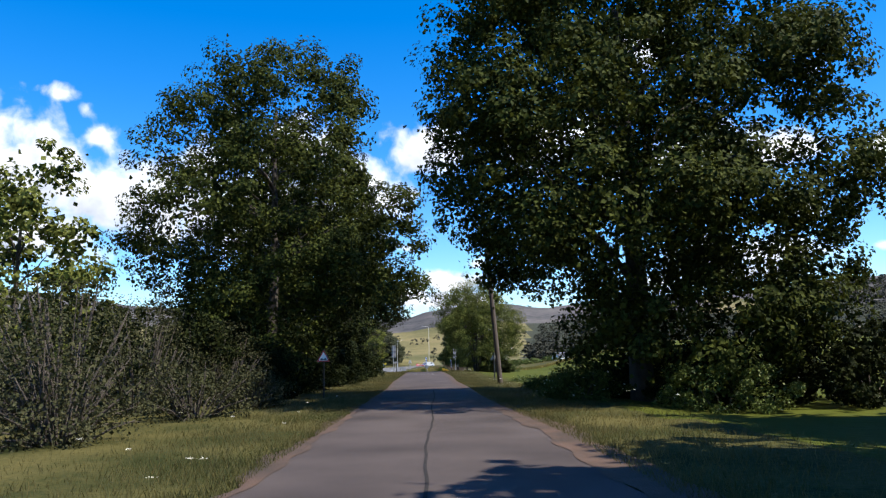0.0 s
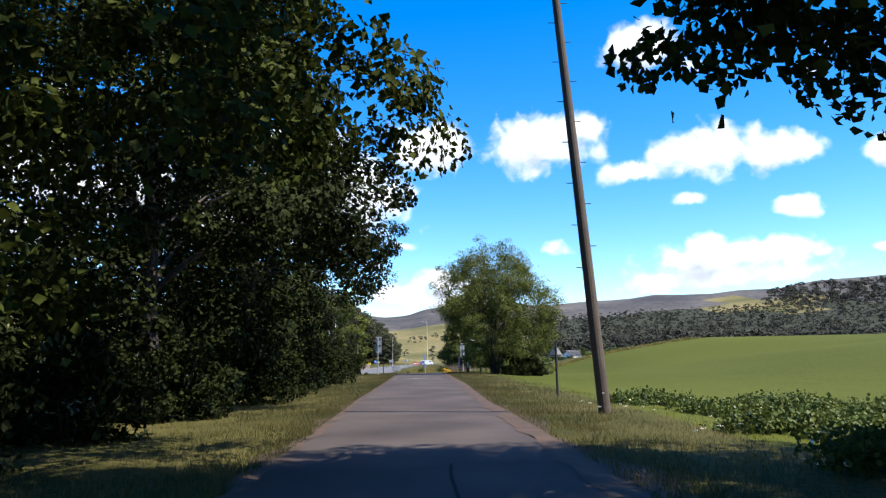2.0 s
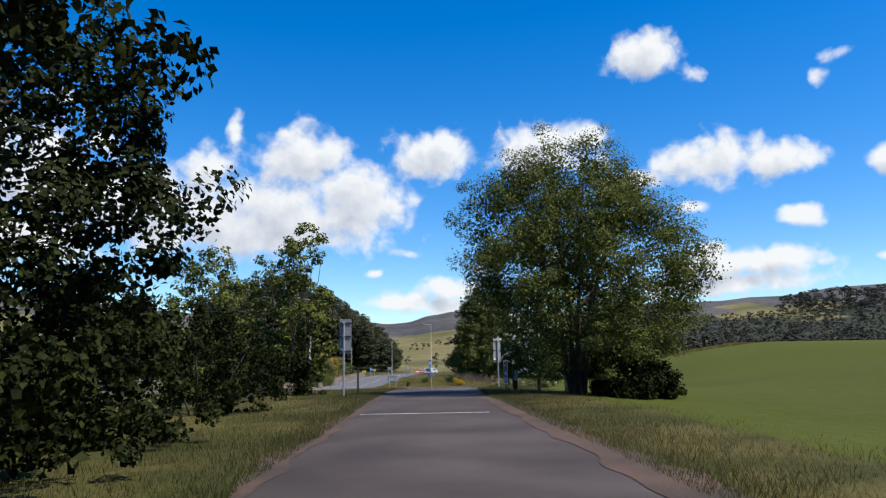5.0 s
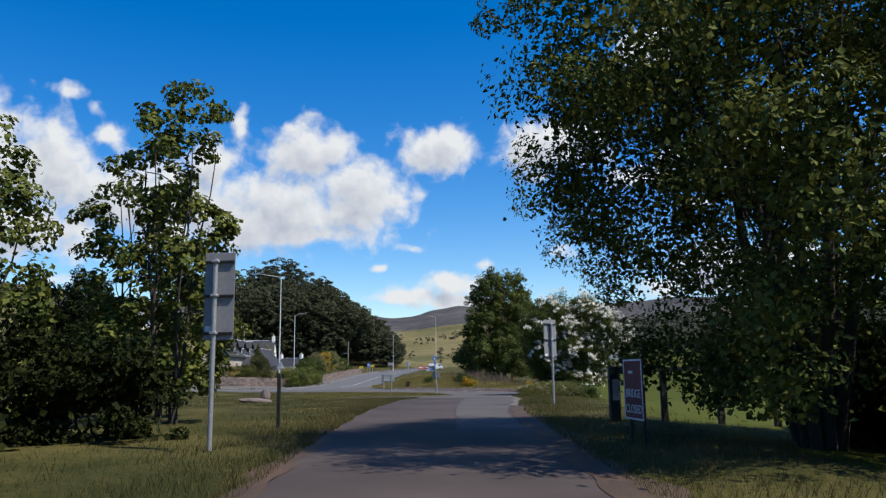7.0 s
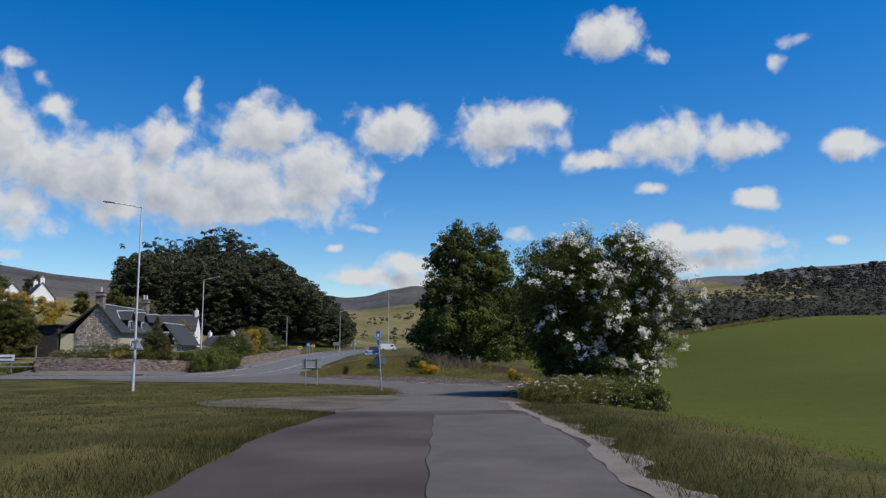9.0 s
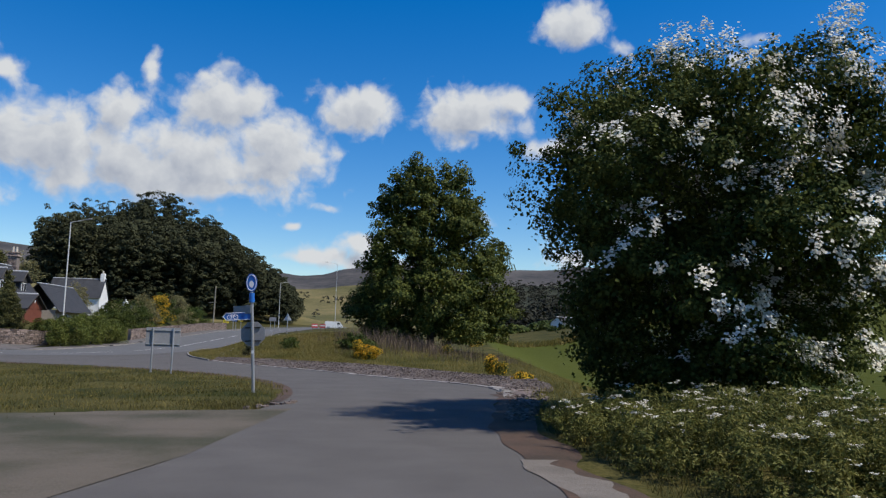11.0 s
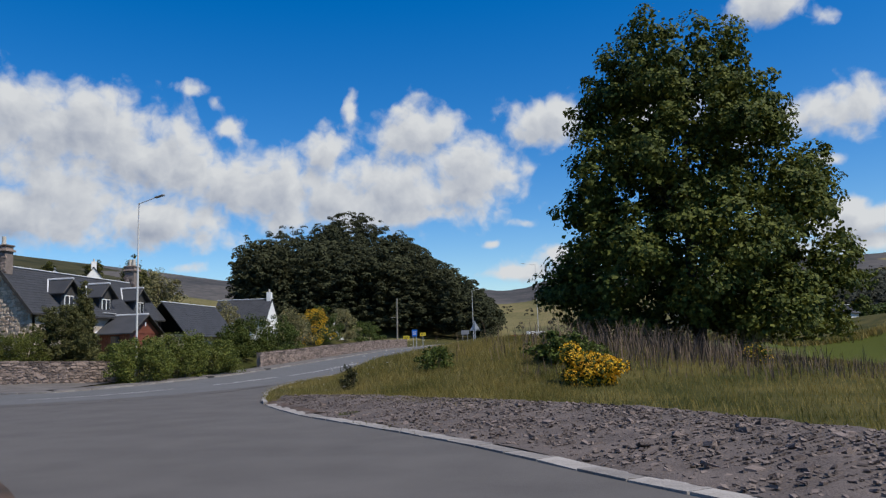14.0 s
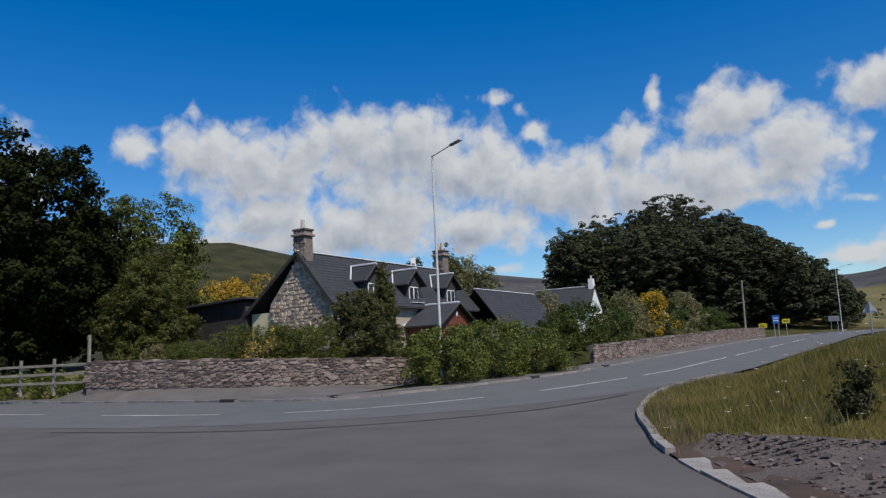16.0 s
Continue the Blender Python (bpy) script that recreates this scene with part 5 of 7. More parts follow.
ab = thing("closure_board", (3.16, 19.35, z_at(3.16, 19.35)), "dark maroon closure board with white border and lettering", "sign board", turn=-83)
part("board", boxed((0.9, 0.03, 1.05), (0, 0, 0.97), 0.004), MAROON, ab)
for x in (-0.32, 0.32):
    part("leg", boxed((0.05, 0.05, 1.3), (x, 0.045, 0.4), 0.006), DARKWOOD, ab)
for s, c in (((0.9, 0.01, 0.03), (0, -0.018, 1.48)), ((0.9, 0.01, 0.03), (0, -0.018, 0.46)), ((0.03, 0.01, 0.99), (-0.435, -0.018, 0.97)), ((0.03, 0.01, 0.99), (0.435, -0.018, 0.97))):
    part("border", boxed(s, c), WHITEPAINT, ab, "white painted border")


def lettering(text, size, parent, place, material, label):
    cu = bpy.data.curves.new("lettering", "FONT")
    cu.body, cu.size, cu.align_x, cu.extrude = text, size, "CENTER", 0.002
    ob = new("lettering", cu)
    cu.materials.append(material)
    ob.parent = parent
    ob.matrix_basis = pose(*place, 90, 0, 0)
    return tagged(ob, label)


lettering("BRIDGE", 0.21, ab, (0, -0.019, 0.83), WHITEPAINT, "white painted word")
lettering("CLOSED", 0.21, ab, (0, -0.019, 0.56), WHITEPAINT, "white painted word")
part("text_bar", boxed((0.2, 0.004, 0.05), (-0.1, -0.018, 1.27)), WHITEPAINT, ab, "white unreadable mark")

# ---- cottage ----
HX, HY = -40.4, 134.0
HZ = z_at(-38, 140)
cot = thing("cottage", (HX, HY, 0), "stone cottage with dark slate roof and dormer windows", "house")
RIDGE, EAVE, HW, HL = 8.6, 5.25, 2.75, 18.5


def wall_block(name, x0, x1, y0, y1, z0, z1, material, parent, label=""):
    return part(name, boxed((x1 - x0, y1 - y0, z1 - z0), ((x0 + x1) / 2, (y0 + y1) / 2, (z0 + z1) / 2)), material, parent, label)


def gable_wall(parent, x0, x1, y, thick, z0, eave, ridge, xr, material, label=""):
    bm = plate([(x0, z0), (x1, z0), (x1, eave), (xr, ridge), (x0, eave)], thick)
    ob = part("gable_wall", bm, material, parent, label)
    ob.location.y = y
    return ob


def slope(parent, x0, z0, x1, z1, y0, y1, thick=0.12, name="roof_slope", courses=True):
    """A slated slope from eave (x0, z0) to ridge (x1, z1), with its courses stepped."""
    d = Vector((x1 - x0, 0, z1 - z0))
    L = d.length
    d.normalize()
    nrm = Vector((-d.z, 0, d.x))
    if nrm.z < 0:
        nrm = -nrm
    verts, faces = [], []
    n = max(6, int(L / 0.28))
    rnd = random.Random(int(abs(y0 * 7 + x0 * 3)))
    ob = new(name)
    ob.parent = parent
    under = bmesh.new()
    a, b = Vector((x0, 0, z0)), Vector((x1, 0, z1))
    vs = [under.verts.new(p) for p in ((a.x, y0, a.z), (a.x, y1, a.z), (b.x, y1, b.z), (b.x, y0, b.z))]
    vt = [under.verts.new(Vector(v.co) + nrm * thick * 0.5) for v in vs]
    under.faces.new(vs)
    under.faces.new(vt[::-1])
    for i in range(4):
        under.faces.new((vs[i], vs[(i + 1) % 4], vt[(i + 1) % 4], vt[i]))
    bmesh.ops.recalc_face_normals(under, faces=under.faces)
    me = bpy.data.meshes.new(name)
    under.to_mesh(me)
    under.free()
    me.materials.append(SLATE)
    bpy.data.objects.remove(ob)
    ob = part(name, me, None, parent)
    for k in range(n):
        s0, s1 = k * L / n - 0.03, (k + 1) * L / n + 0.02
        y = y0
        while y < y1 - 0.02:
            w = min(rnd.uniform(0.26, 0.42), y1 - y)
            lift0, lift1 = thick * 0.5 + 0.022 + rnd.uniform(0, 0.006), thick * 0.5 + 0.008
            p0, p1 = a + d * max(s0, -0.04), a + d * min(s1, L)
            base = len(verts)
            for p, lf in ((p0, lift0), (p1, lift1)):
                for yy in (y + 0.006, y + w - 0.006):
                    q = p + nrm * lf
                    verts.append((q.x, yy, q.z))
            for p, lf in ((p0, lift0 - 0.014),):
                for yy in (y + 0.006, y + w - 0.006):
                    q = p + nrm * lf
                    verts.append((q.x, yy, q.z))
            faces += [(base, base + 1, base + 3, base + 2), (base, base + 4, base + 5, base + 1)]
            y += w
    me = mesh_of("slating", verts, faces, SLATE_J)
    tagged(part("slating", me, None, ob), "rows of dark slates", kind="stuff")
    return ob


def stones_on(parent, x0, x1, z0, z1, y, test, seed, material, w=(0.2, 0.62), h=(0.16, 0.34), name="stone", proud=0.05, limit=300):
    """Random rubble on a wall face that looks towards -y, kept where the test allows."""
    rnd = random.Random(seed)
    shapes = []
    for i in range(14):
        v, f = rubble_stone(seed + i, rnd.choice((6, 7, 8)))
        shapes.append(mesh_of(name, v, f, material))
    z, k = z0, 0
    while z < z1:
        hh = rnd.uniform(*h)
        x = x0 - rnd.random() * 0.3
        while x < x1:
            ww = rnd.uniform(*w) * (1.0 if rnd.random() < 0.8 else 0.6)
            sh = hh * rnd.uniform(0.75, 1.25)
            zz = z + hh / 2 + rnd.uniform(-0.05, 0.05)
            if test(x + ww / 2, zz) and k < limit:
                ob = part(name, rnd.choice(shapes), None, parent)
                ob.matrix_basis = pose(x + ww / 2, y, zz, 0, rnd.uniform(-12, 12), 0) @ Matrix.Diagonal((ww * 1.04, proud * 2 * rnd.uniform(0.7, 1.4), sh * 1.06, 1))
                k += 1
            x += ww
        z += hh


GB = HZ - 0.3
wall_block("wall", -HW, -HW + 0.5, 0.3, HL, GB, EAVE, MORTAR, cot)
wall_block("wall", HW - 0.5, HW, 0.3, HL, GB, EAVE, MORTAR, cot)
gs = gable_wall(cot, -HW, HW, 0.3, 0.55, GB, EAVE, RIDGE - 0.15, 0, MORTAR, "gable of warm rubble stone")
gable_wall(cot, -HW, HW, HL - 0.3, 0.55, GB, EAVE, RIDGE - 0.15, 0, MORTAR)
stones_on(gs, -HW, HW, HZ + 1.2, RIDGE - 0.4, -0.28, lambda x, z: abs(x) < HW - 0.12 and z < EAVE + (HW - abs(x)) * (RIDGE - EAVE) / HW - 0.25, 70, GABLESTONE)
slope(cot, HW + 0.32, EAVE - 0.3, 0, RIDGE, -0.25, HL + 0.2)
slope(cot, -HW - 2.2, EAVE - 0.55, 0, RIDGE, -0.25, HL + 0.2)
part("ridge_tile", boxed((0.28, HL + 0.5, 0.10), (0, HL / 2, RIDGE + 0.11), 0.03), LEAD, cot, "pale ridge strip")
for s in (1,):
    d = Vector((HW + 0.32, 0, EAVE - 0.3 - RIDGE))
    part("barge_board", boxed((d.length, 0.05, 0.24), (d.x / 2, -0.28, (RIDGE + EAVE - 0.3) / 2 - 0.02), 0, Matrix.Rotation(math.atan2(-d.z, d.x), 4, "Y")), DARKWOOD, cot)
d = Vector((-HW - 2.2, 0, EAVE - 0.55 - RIDGE))
part("barge_board", boxed((d.length, 0.05, 0.24), (d.x / 2, -0.28, (RIDGE + EAVE - 0.55) / 2 - 0.02), 0, Matrix.Rotation(math.atan2(-d.z, d.x), 4, "Y")), DARKWOOD, cot)
wall_block("wall", -HW - 1.9, -HW, 0.1, HL, GB, EAVE - 0.5, CREAM, cot, "cream rendered lean-to wall")


def chimney(parent, y, base, top, pots):
    c = part("chimney", boxed((1.0, 0.85, top - base), (0.1, y, (top + base) / 2), 0.02), WALLCORE, parent, "stone chimney stack")
    stones_on(c, -0.4, 0.6, base, top - 0.1, y - 0.42, lambda x, z: -0.38 < x < 0.58, int(90 + y), WALLSTONE, (0.3, 0.55), (0.2, 0.3), proud=0.03)
    part("coping", boxed((1.25, 1.1, 0.16), (0.1, y, top - 0.35), 0.02), WALLSTONE, c)
    part("coping", boxed((1.15, 1.0, 0.12), (0.1, y, top + 0.03), 0.02), WALLSTONE, c)
    for x in pots:
        part("pot", tubed((x, y, top + 0.05), (x, y, top + 0.75), 0.17, 0.14, 12), POT, c, "pale clay pot")


chimney(cot, 0.35, RIDGE - 0.6, 10.15, (0.1,))
chimney(cot, HL - 0.9, RIDGE - 0.6, 10.3, (-0.1, 0.3))


def window(parent, y, z, w, h, x, lights=2):
    """A white-framed window in a wall that looks towards +x."""
    wn = part("window", boxed((0.10, w, h), (x, y, z), 0.01), WHITEPAINT, parent, "white timber window")
    for i in range(lights):
        yy = y - w / 2 + w * (i + 0.5) / lights
        part("pane", boxed((0.02, w / lights - 0.12, h - 0.14), (x + 0.05, yy, z)), GLASS, wn)
    part("sill", boxed((0.2, w + 0.16, 0.07), (x + 0.06, y, z - h / 2 - 0.03), 0.01), WALLSTONE, wn)


def sheet(corners, thick, material, parent, name, label=""):
    """A flat slab on four corners, thickened upward."""
    bm = bmesh.new()
    vs = [bm.verts.new(p) for p in corners]
    vt = [bm.verts.new((p[0], p[1], p[2] + thick)) for p in corners]
    bm.faces.new(vs)
    bm.faces.new(vt[::-1])
    for i in range(len(vs)):
        bm.faces.new((vs[i], vs[(i + 1) % len(vs)], vt[(i + 1) % len(vs)], vt[i]))
    bmesh.ops.recalc_face_normals(bm, faces=bm.faces)
    return part(name, bm, material, parent, label)


def strip(a, b, r, material, parent, name, label=""):
    return part(name, tubed(a, b, r, r, 6), material, parent, label)


def dormer(y):
    """A gabled dormer on the slope that looks towards +x."""
    dm = part("dormer", boxed((1.6, 1.9, 1.5), (1.72, y, 6.05)), SLATE, cot, "slate-hung gabled dormer with pale lead edges")
    window(dm, y, 5.98, 1.15, 1.2, 2.53)
    part("sill_board", boxed((0.5, 1.7, 0.06), (2.75, y, 5.34), 0.01), LEAD, dm, "pale lead apron")
    for s in (-1, 1):
        sheet([(2.95, y + s * 1.28, 6.62), (1.62, y + s * 1.28, 6.62), (0.62, y, 7.8), (2.85, y, 7.8)], 0.09, SLATE, dm, "roof_slope")
        strip((1.56, y + s * 1.3, 6.79), (0.58, y, 7.97), 0.085, LEAD, dm, "flashing", "pale lead valley")
        strip((2.93, y + s * 1.28, 6.64), (2.84, y, 7.82), 0.07, DARKWOOD, dm, "barge_board")
    strip((0.58, y, 7.95), (2.92, y, 7.95), 0.085, LEAD, dm, "ridge_tile", "pale lead ridge")
    bm = plate([(-1.0, 6.6), (1.0, 6.6), (0, 7.72)], 0.06)
    bmesh.ops.rotate(bm, verts=bm.verts, cent=(0, 0, 0), matrix=Matrix.Rotation(radians(90), 3, "Z"))
    bmesh.ops.translate(bm, verts=bm.verts, vec=(2.56, y, 0))
    part("gablet", bm, DARKWOOD, dm)


for yy in (4.75, 9.7, 15.0):
    dormer(yy)
window(cot, 5.2, 3.4, 1.1, 1.2, HW + 0.02)
window(cot, 16.4, 3.4, 1.1, 1.2, HW + 0.02)
part("gutter", tubed((HW + 0.36, -0.2, EAVE - 0.36), (HW + 0.36, HL, EAVE - 0.36), 0.06, 0.06, 8), DARKWOOD, cot)

# timber porch
PX, PY = HW + 0.1, 10.6
part("porch_wall", boxed((2.9, 4.4, 2.9), (PX + 1.4, PY, 2.25)), REDWOOD, cot, "red-stained timber porch")
for i in range(13):
    part("porch_board", boxed((0.2, 0.03, 2.7), (PX + 0.15 + i * 0.22, PY - 2.21, 2.25), 0.004), REDWOOD, cot)
part("porch_window", boxed((0.8, 0.06, 0.9), (PX + 1.5, PY - 2.24, 2.85), 0.01), GLASS, cot)
bm = plate([(-2.4, 3.5), (2.4, 3.5), (0, 5.0)], 0.08)
bmesh.ops.rotate(bm, verts=bm.verts, cent=(0, 0, 0), matrix=Matrix.Rotation(radians(90), 3, "Z"))
bmesh.ops.translate(bm, verts=bm.verts, vec=(PX + 2.85, PY, 0))
part("porch_gable", bm, REDWOOD, cot, "red-stained timber gable")
part("gable_ornament", boxed((0.05, 0.16, 0.34), (PX + 2.93, PY, 4.3), 0.02), WHITEPAINT, cot)
for s in (-1, 1):
    sheet([(PX + 3.2, PY + s * 2.65, 3.42), (PX - 0.1, PY + s * 2.65, 3.42), (PX - 0.6, PY, 5.05), (PX + 3.2, PY, 5.05)], 0.1, SLATE, cot, "porch_roof", "slated porch roof")
    strip((PX + 3.22, PY + s * 2.66, 3.46), (PX + 3.22, PY, 5.1), 0.07, DARKWOOD, cot, "barge_board")
strip((PX - 0.1, PY - 2.68, 3.55), (PX - 0.6, PY, 5.2), 0.09, LEAD, cot, "flashing", "pale lead flashing")
strip((PX - 0.6, PY, 5.17), (PX + 3.2, PY, 5.17), 0.085, LEAD, cot, "ridge_tile", "pale lead ridge")

# lower wing
wing = thing("cottage_wing", (-37.9, 152.8, 0), "low slate-roofed wing beyond the cottage", "house")
wall_block("wall", -2.4, 2.4, 0, 11.0, GB, 3.6, MORTAR, wing)
slope(wing, 2.9, 3.35, 0.2, 6.75, -0.2, 11.3)
slope(wing, -2.9, 3.35, 0.2, 6.75, -0.2, 11.3)
part("ridge_tile", boxed((0.26, 11.5, 0.1), (0.2, 5.55, 6.86), 0.03), LEAD, wing, "pale ridge strip")
window(wing, 3.0, 2.8, 1.2, 0.8, 2.42)
window(wing, 7.5, 2.8, 1.2, 0.8, 2.42)

# dark shed beside the cottage
shed = thing("shed", (-48.6, 135.5, z_at(-48, 135)+1.4), "dark timber shed with flat felt roof", "shed")
part("wall", boxed((6.6, 3.5, 4.2), (0, 0, 0.4)), DARKWOOD, shed)
part("roof", boxed((7.2, 4.2, 0.16), (0, 0, 2.6), 0.02, Matrix.Rotation(radians(-2), 4, "Y")), SLATE, shed)


def white_house(place, w, l, eave, ridge, turn, label, stacks=(0.2,)):
    z0 = min(-1.0, z_at(place[0], place[1]) - place[2] - 0.5)
    ob = thing("house", place, label, "house", turn=turn)
    wall_block("wall", -w / 2, w / 2, 0.0, l, z0, eave, HARL, ob, "white harled wall")
    for y in (-0.02, l + 0.02):
        g = gable_wall(ob, -w / 2, w / 2, y, 0.35, z0, eave, ridge - 0.1, 0, HARL, "white harled gable")
    for s in (-1, 1):
        slope(ob, s * (w / 2 + 0.3), eave - 0.3, 0, ridge, -0.35, l + 0.35)
    part("ridge_tile", boxed((0.3, l + 0.8, 0.12), (0, l / 2, ridge + 0.1), 0.03), LEAD, ob)
    for y in stacks:
        part("chimney", boxed((0.9, 0.7, 1.6), (0, y, ridge + 0.3), 0.02), HARL, ob, "white chimney stack")
        part("pot", tubed((0, y, ridge + 1.1), (0, y, ridge + 1.6), 0.16, 0.13, 10), POT, ob)
    for y in (l * 0.25, l * 0.7):
        window(ob, y, eave - 1.2, 1.1, 1.2, w / 2 + 0.02)
    wn = part("window", boxed((0.9, 0.1, 1.1), (-0.6, -0.21, eave - 0.9), 0.01), WHITEPAINT, ob)
    part("pane", boxed((0.7, 0.02, 0.9), (-0.6, -0.27, eave - 0.9)), GLASS, wn)
    return ob


white_house((-53, 197.4, z_at(-47.3, 198)), 6.2, 8.2, 3.4, 6.6, -85, "white cottage with dark roof below the wood", (8.0,))
white_house((-42.8, 224, z_at(-42.8, 224) - 1.0), 6.0, 7, 2.6, 4.6, 70, "white house half hidden by garden shrubs", (0.2, 6.8))
white_house((-82.5, 208, z_at(-82.5, 208)), 5.2, 10, 3.4, 6.8, 34, "white gabled house with dark roof up the hillside", (0.4, 9.6))
white_house((-86.6, 203, z_at(-86.6, 203)), 4.2, 8, 2.8, 5.2, 34, "smaller white gabled house beside the hillside gorse", ())
white_house((50.2, 226.5, z_at(48, 224) - 0.1), 3.4, 6.2, 1.3, 2.5, 132, "small white farm building beside the far field", ())

# ---- garden wall, hedge, fence ----


def garden_wall(line, foot, height, label, seed, limit=300):
    """A rubble wall along a line, its foot at the given heights."""
    gw = thing("garden_wall", (0, 0, 0), label, "wall", kind="structure")
    rnd = random.Random(seed)
    shapes = []
    for i in range(16):
        v, f = rubble_stone(seed + i, rnd.choice((6, 7, 8)))
        shapes.append(mesh_of("stone", v, f, WALLSTONE))
    p = np.array([(q[0], q[1]) for q in line])
    s = np.concatenate([[0], np.cumsum(np.hypot(*np.diff(p, axis=0).T))])

    def spot(t):
        t = min(max(t, 0), s[-1])
        x, y = np.interp(t, s, p[:, 0]), np.interp(t, s, p[:, 1])
        a, b = min(max(t - 0.5, 0), s[-1]), min(t + 0.5, s[-1])
        ang = math.atan2(np.interp(b, s, p[:, 1]) - np.interp(a, s, p[:, 1]), np.interp(b, s, p[:, 0]) - np.interp(a, s, p[:, 0]))
        return x, y, float(np.interp(t, s, foot)), ang

    verts, faces = [], []
    n = max(2, int(s[-1] / 1.0))
    for i in range(n + 1):
        x, y, z, a = spot(s[-1] * i / n)
        nx, ny = -math.sin(a) * 0.2, math.cos(a) * 0.2
        for k, b in ((-1, z - 0.8), (-1, z + height), (1, z + height), (1, z - 0.8)):
            verts.append((x + nx * k, y + ny * k, b))
        if i:
            o = (i - 1) * 4
            for k in range(4):
                faces.append((o + k, o + (k + 1) % 4, o + 4 + (k + 1) % 4, o + 4 + k))
    faces += [(0, 1, 2, 3), (n * 4 + 3, n * 4 + 2, n * 4 + 1, n * 4)]
    part("core", mesh_of("core", verts, faces, WALLCORE), None, gw)
    k, z = 0, -0.05
    extra_v, extra_f = [], []
    while z < height - 0.08:
        hh = rnd.uniform(0.065, 0.15)
        t = -rnd.random() * 0.3
        while t < s[-1]:
            big = rnd.random() < 0.07
            ww = rnd.uniform(0.4, 0.7) if big else rnd.uniform(0.14, 0.48)
            sh = hh * (1.8 if big else rnd.uniform(0.7, 1.3))
            x, y, zz, a = spot(t + ww / 2)
            m = pose(x, y, zz + min(z + hh / 2 + rnd.uniform(-0.04, 0.04), height - sh * 0.42), 0, rnd.uniform(-9, 9), math.degrees(a)) @ Matrix.Translation((0, -0.2, 0)) @ Matrix.Diagonal((ww * 1.1, 0.075 * rnd.uniform(0.6, 1.5), sh * 1.14, 1))
            if k < limit:
                part("stone", rnd.choice(shapes), None, gw).matrix_basis = m
            else:
                b0 = len(extra_v)
                me = rnd.choice(shapes)
                extra_v += [tuple(m @ v.co) for v in me.vertices]
                extra_f += [tuple(b0 + i for i in q.vertices) for q in me.polygons]
            k += 1
            t += ww
        z += hh
    # thin flat coping stones, some standing proud
    t = 0.0
    blocks = []
    for i in range(5):
        v, f = stone_block((1, 1, 1), seed + 60 + i, 0.14)
        blocks.append(mesh_of("coping_stone", v, f, WALLSTONE))
    while t < s[-1]:
        ww = rnd.uniform(0.35, 0.9)
        x, y, zz, a = spot(t + ww / 2)
        part("coping_stone", rnd.choice(blocks), None, gw).matrix_basis = pose(x, y, zz + height + 0.03 + rnd.uniform(-0.02, 0.03), rnd.uniform(-3, 3), rnd.uniform(-3, 3), math.degrees(a) + rnd.uniform(-4, 4)) @ Matrix.Diagonal((ww, 0.56 * rnd.uniform(0.85, 1.1), rnd.uniform(0.07, 0.13), 1))
        t += ww
    if extra_v:
        tagged(part("rubble", mesh_of("rubble", extra_v, extra_f, mat("far wall stone", (0.095, 0.072, 0.062), (0.32, 0.245, 0.205), 2, 18, 0.9, 0.5, island=1.0)), None, gw), "further rubble stones", kind="stuff")
    return gw


FAR = [Vector((x, y, 0)) for x, y in offset_line(MAIN_PTS, 8.0)]
FARXY = np.array([(p.x, p.y) for p in FAR])
near_part = curve_points(list(zip(WALL_X, WALL_Y)), 0.8)
hedge_part = [p for p in FAR if 126.5 < p.y < 141.5 and p.x > -26.5]
far_part = [p for p in FAR if 143 < p.y < 196]
garden_wall([(p.x, p.y) for p in near_part], [float(np.interp(p.x, WALL_X, WALL_Z)) for p in near_part], 1.22, "rubble stone garden wall with flat coping stones", 200)
garden_wall([(p.x, p.y) for p in far_part], [float(road_z(p.y)) for p in far_part], 1.15, "low rubble wall along the garden by the main road", 230, 160)
kerb_run("kerb", [Vector((x, y, 0)) for x, y in offset_line([p for p in MAIN_PTS if p.x > -62 and p.y < 215], 5.5)], 0.13, 0.10, 0.95, "grey kerb stones along the footway", 1)
rr = [Vector((x, y, 0)) for x, y in resample(MOUTH_R, 90)]
kerb_run("kerb", [p for p in rr if p.y < 106.6], 0.34, 0.03, 0.95, "flat worn kerb stones round the lane's mouth", -1)
kerb_run("kerb", [p for p in rr if p.y >= 106.4], 0.14, 0.09, 0.9, "low grey kerb stones at the tip of the bank", -1)

for x, y in ((-29.5, 118), (-24.2, 131.5), (-24.2, 139.5)):
    k = np.argmin(np.hypot(FARXY[:, 0] - x, FARXY[:, 1] - y))
    q = MAIN_PTS[k]
    t = (MAIN_PTS[min(k + 1, len(MAIN_PTS) - 1)] - q).normalized()
    c = q + Vector((-t.y, t.x, 0)) * 5.55
    dr = thing("drain", (c.x, c.y, float(road_z(c.y)) + 0.02), "black iron drain inlet in the kerb", "drain", "drains", turn=math.degrees(math.atan2(t.y, t.x)))
    part("inlet", boxed((0.85, 0.2, 0.16), (0, 0.02, 0.03), 0.01), IRON, dr)

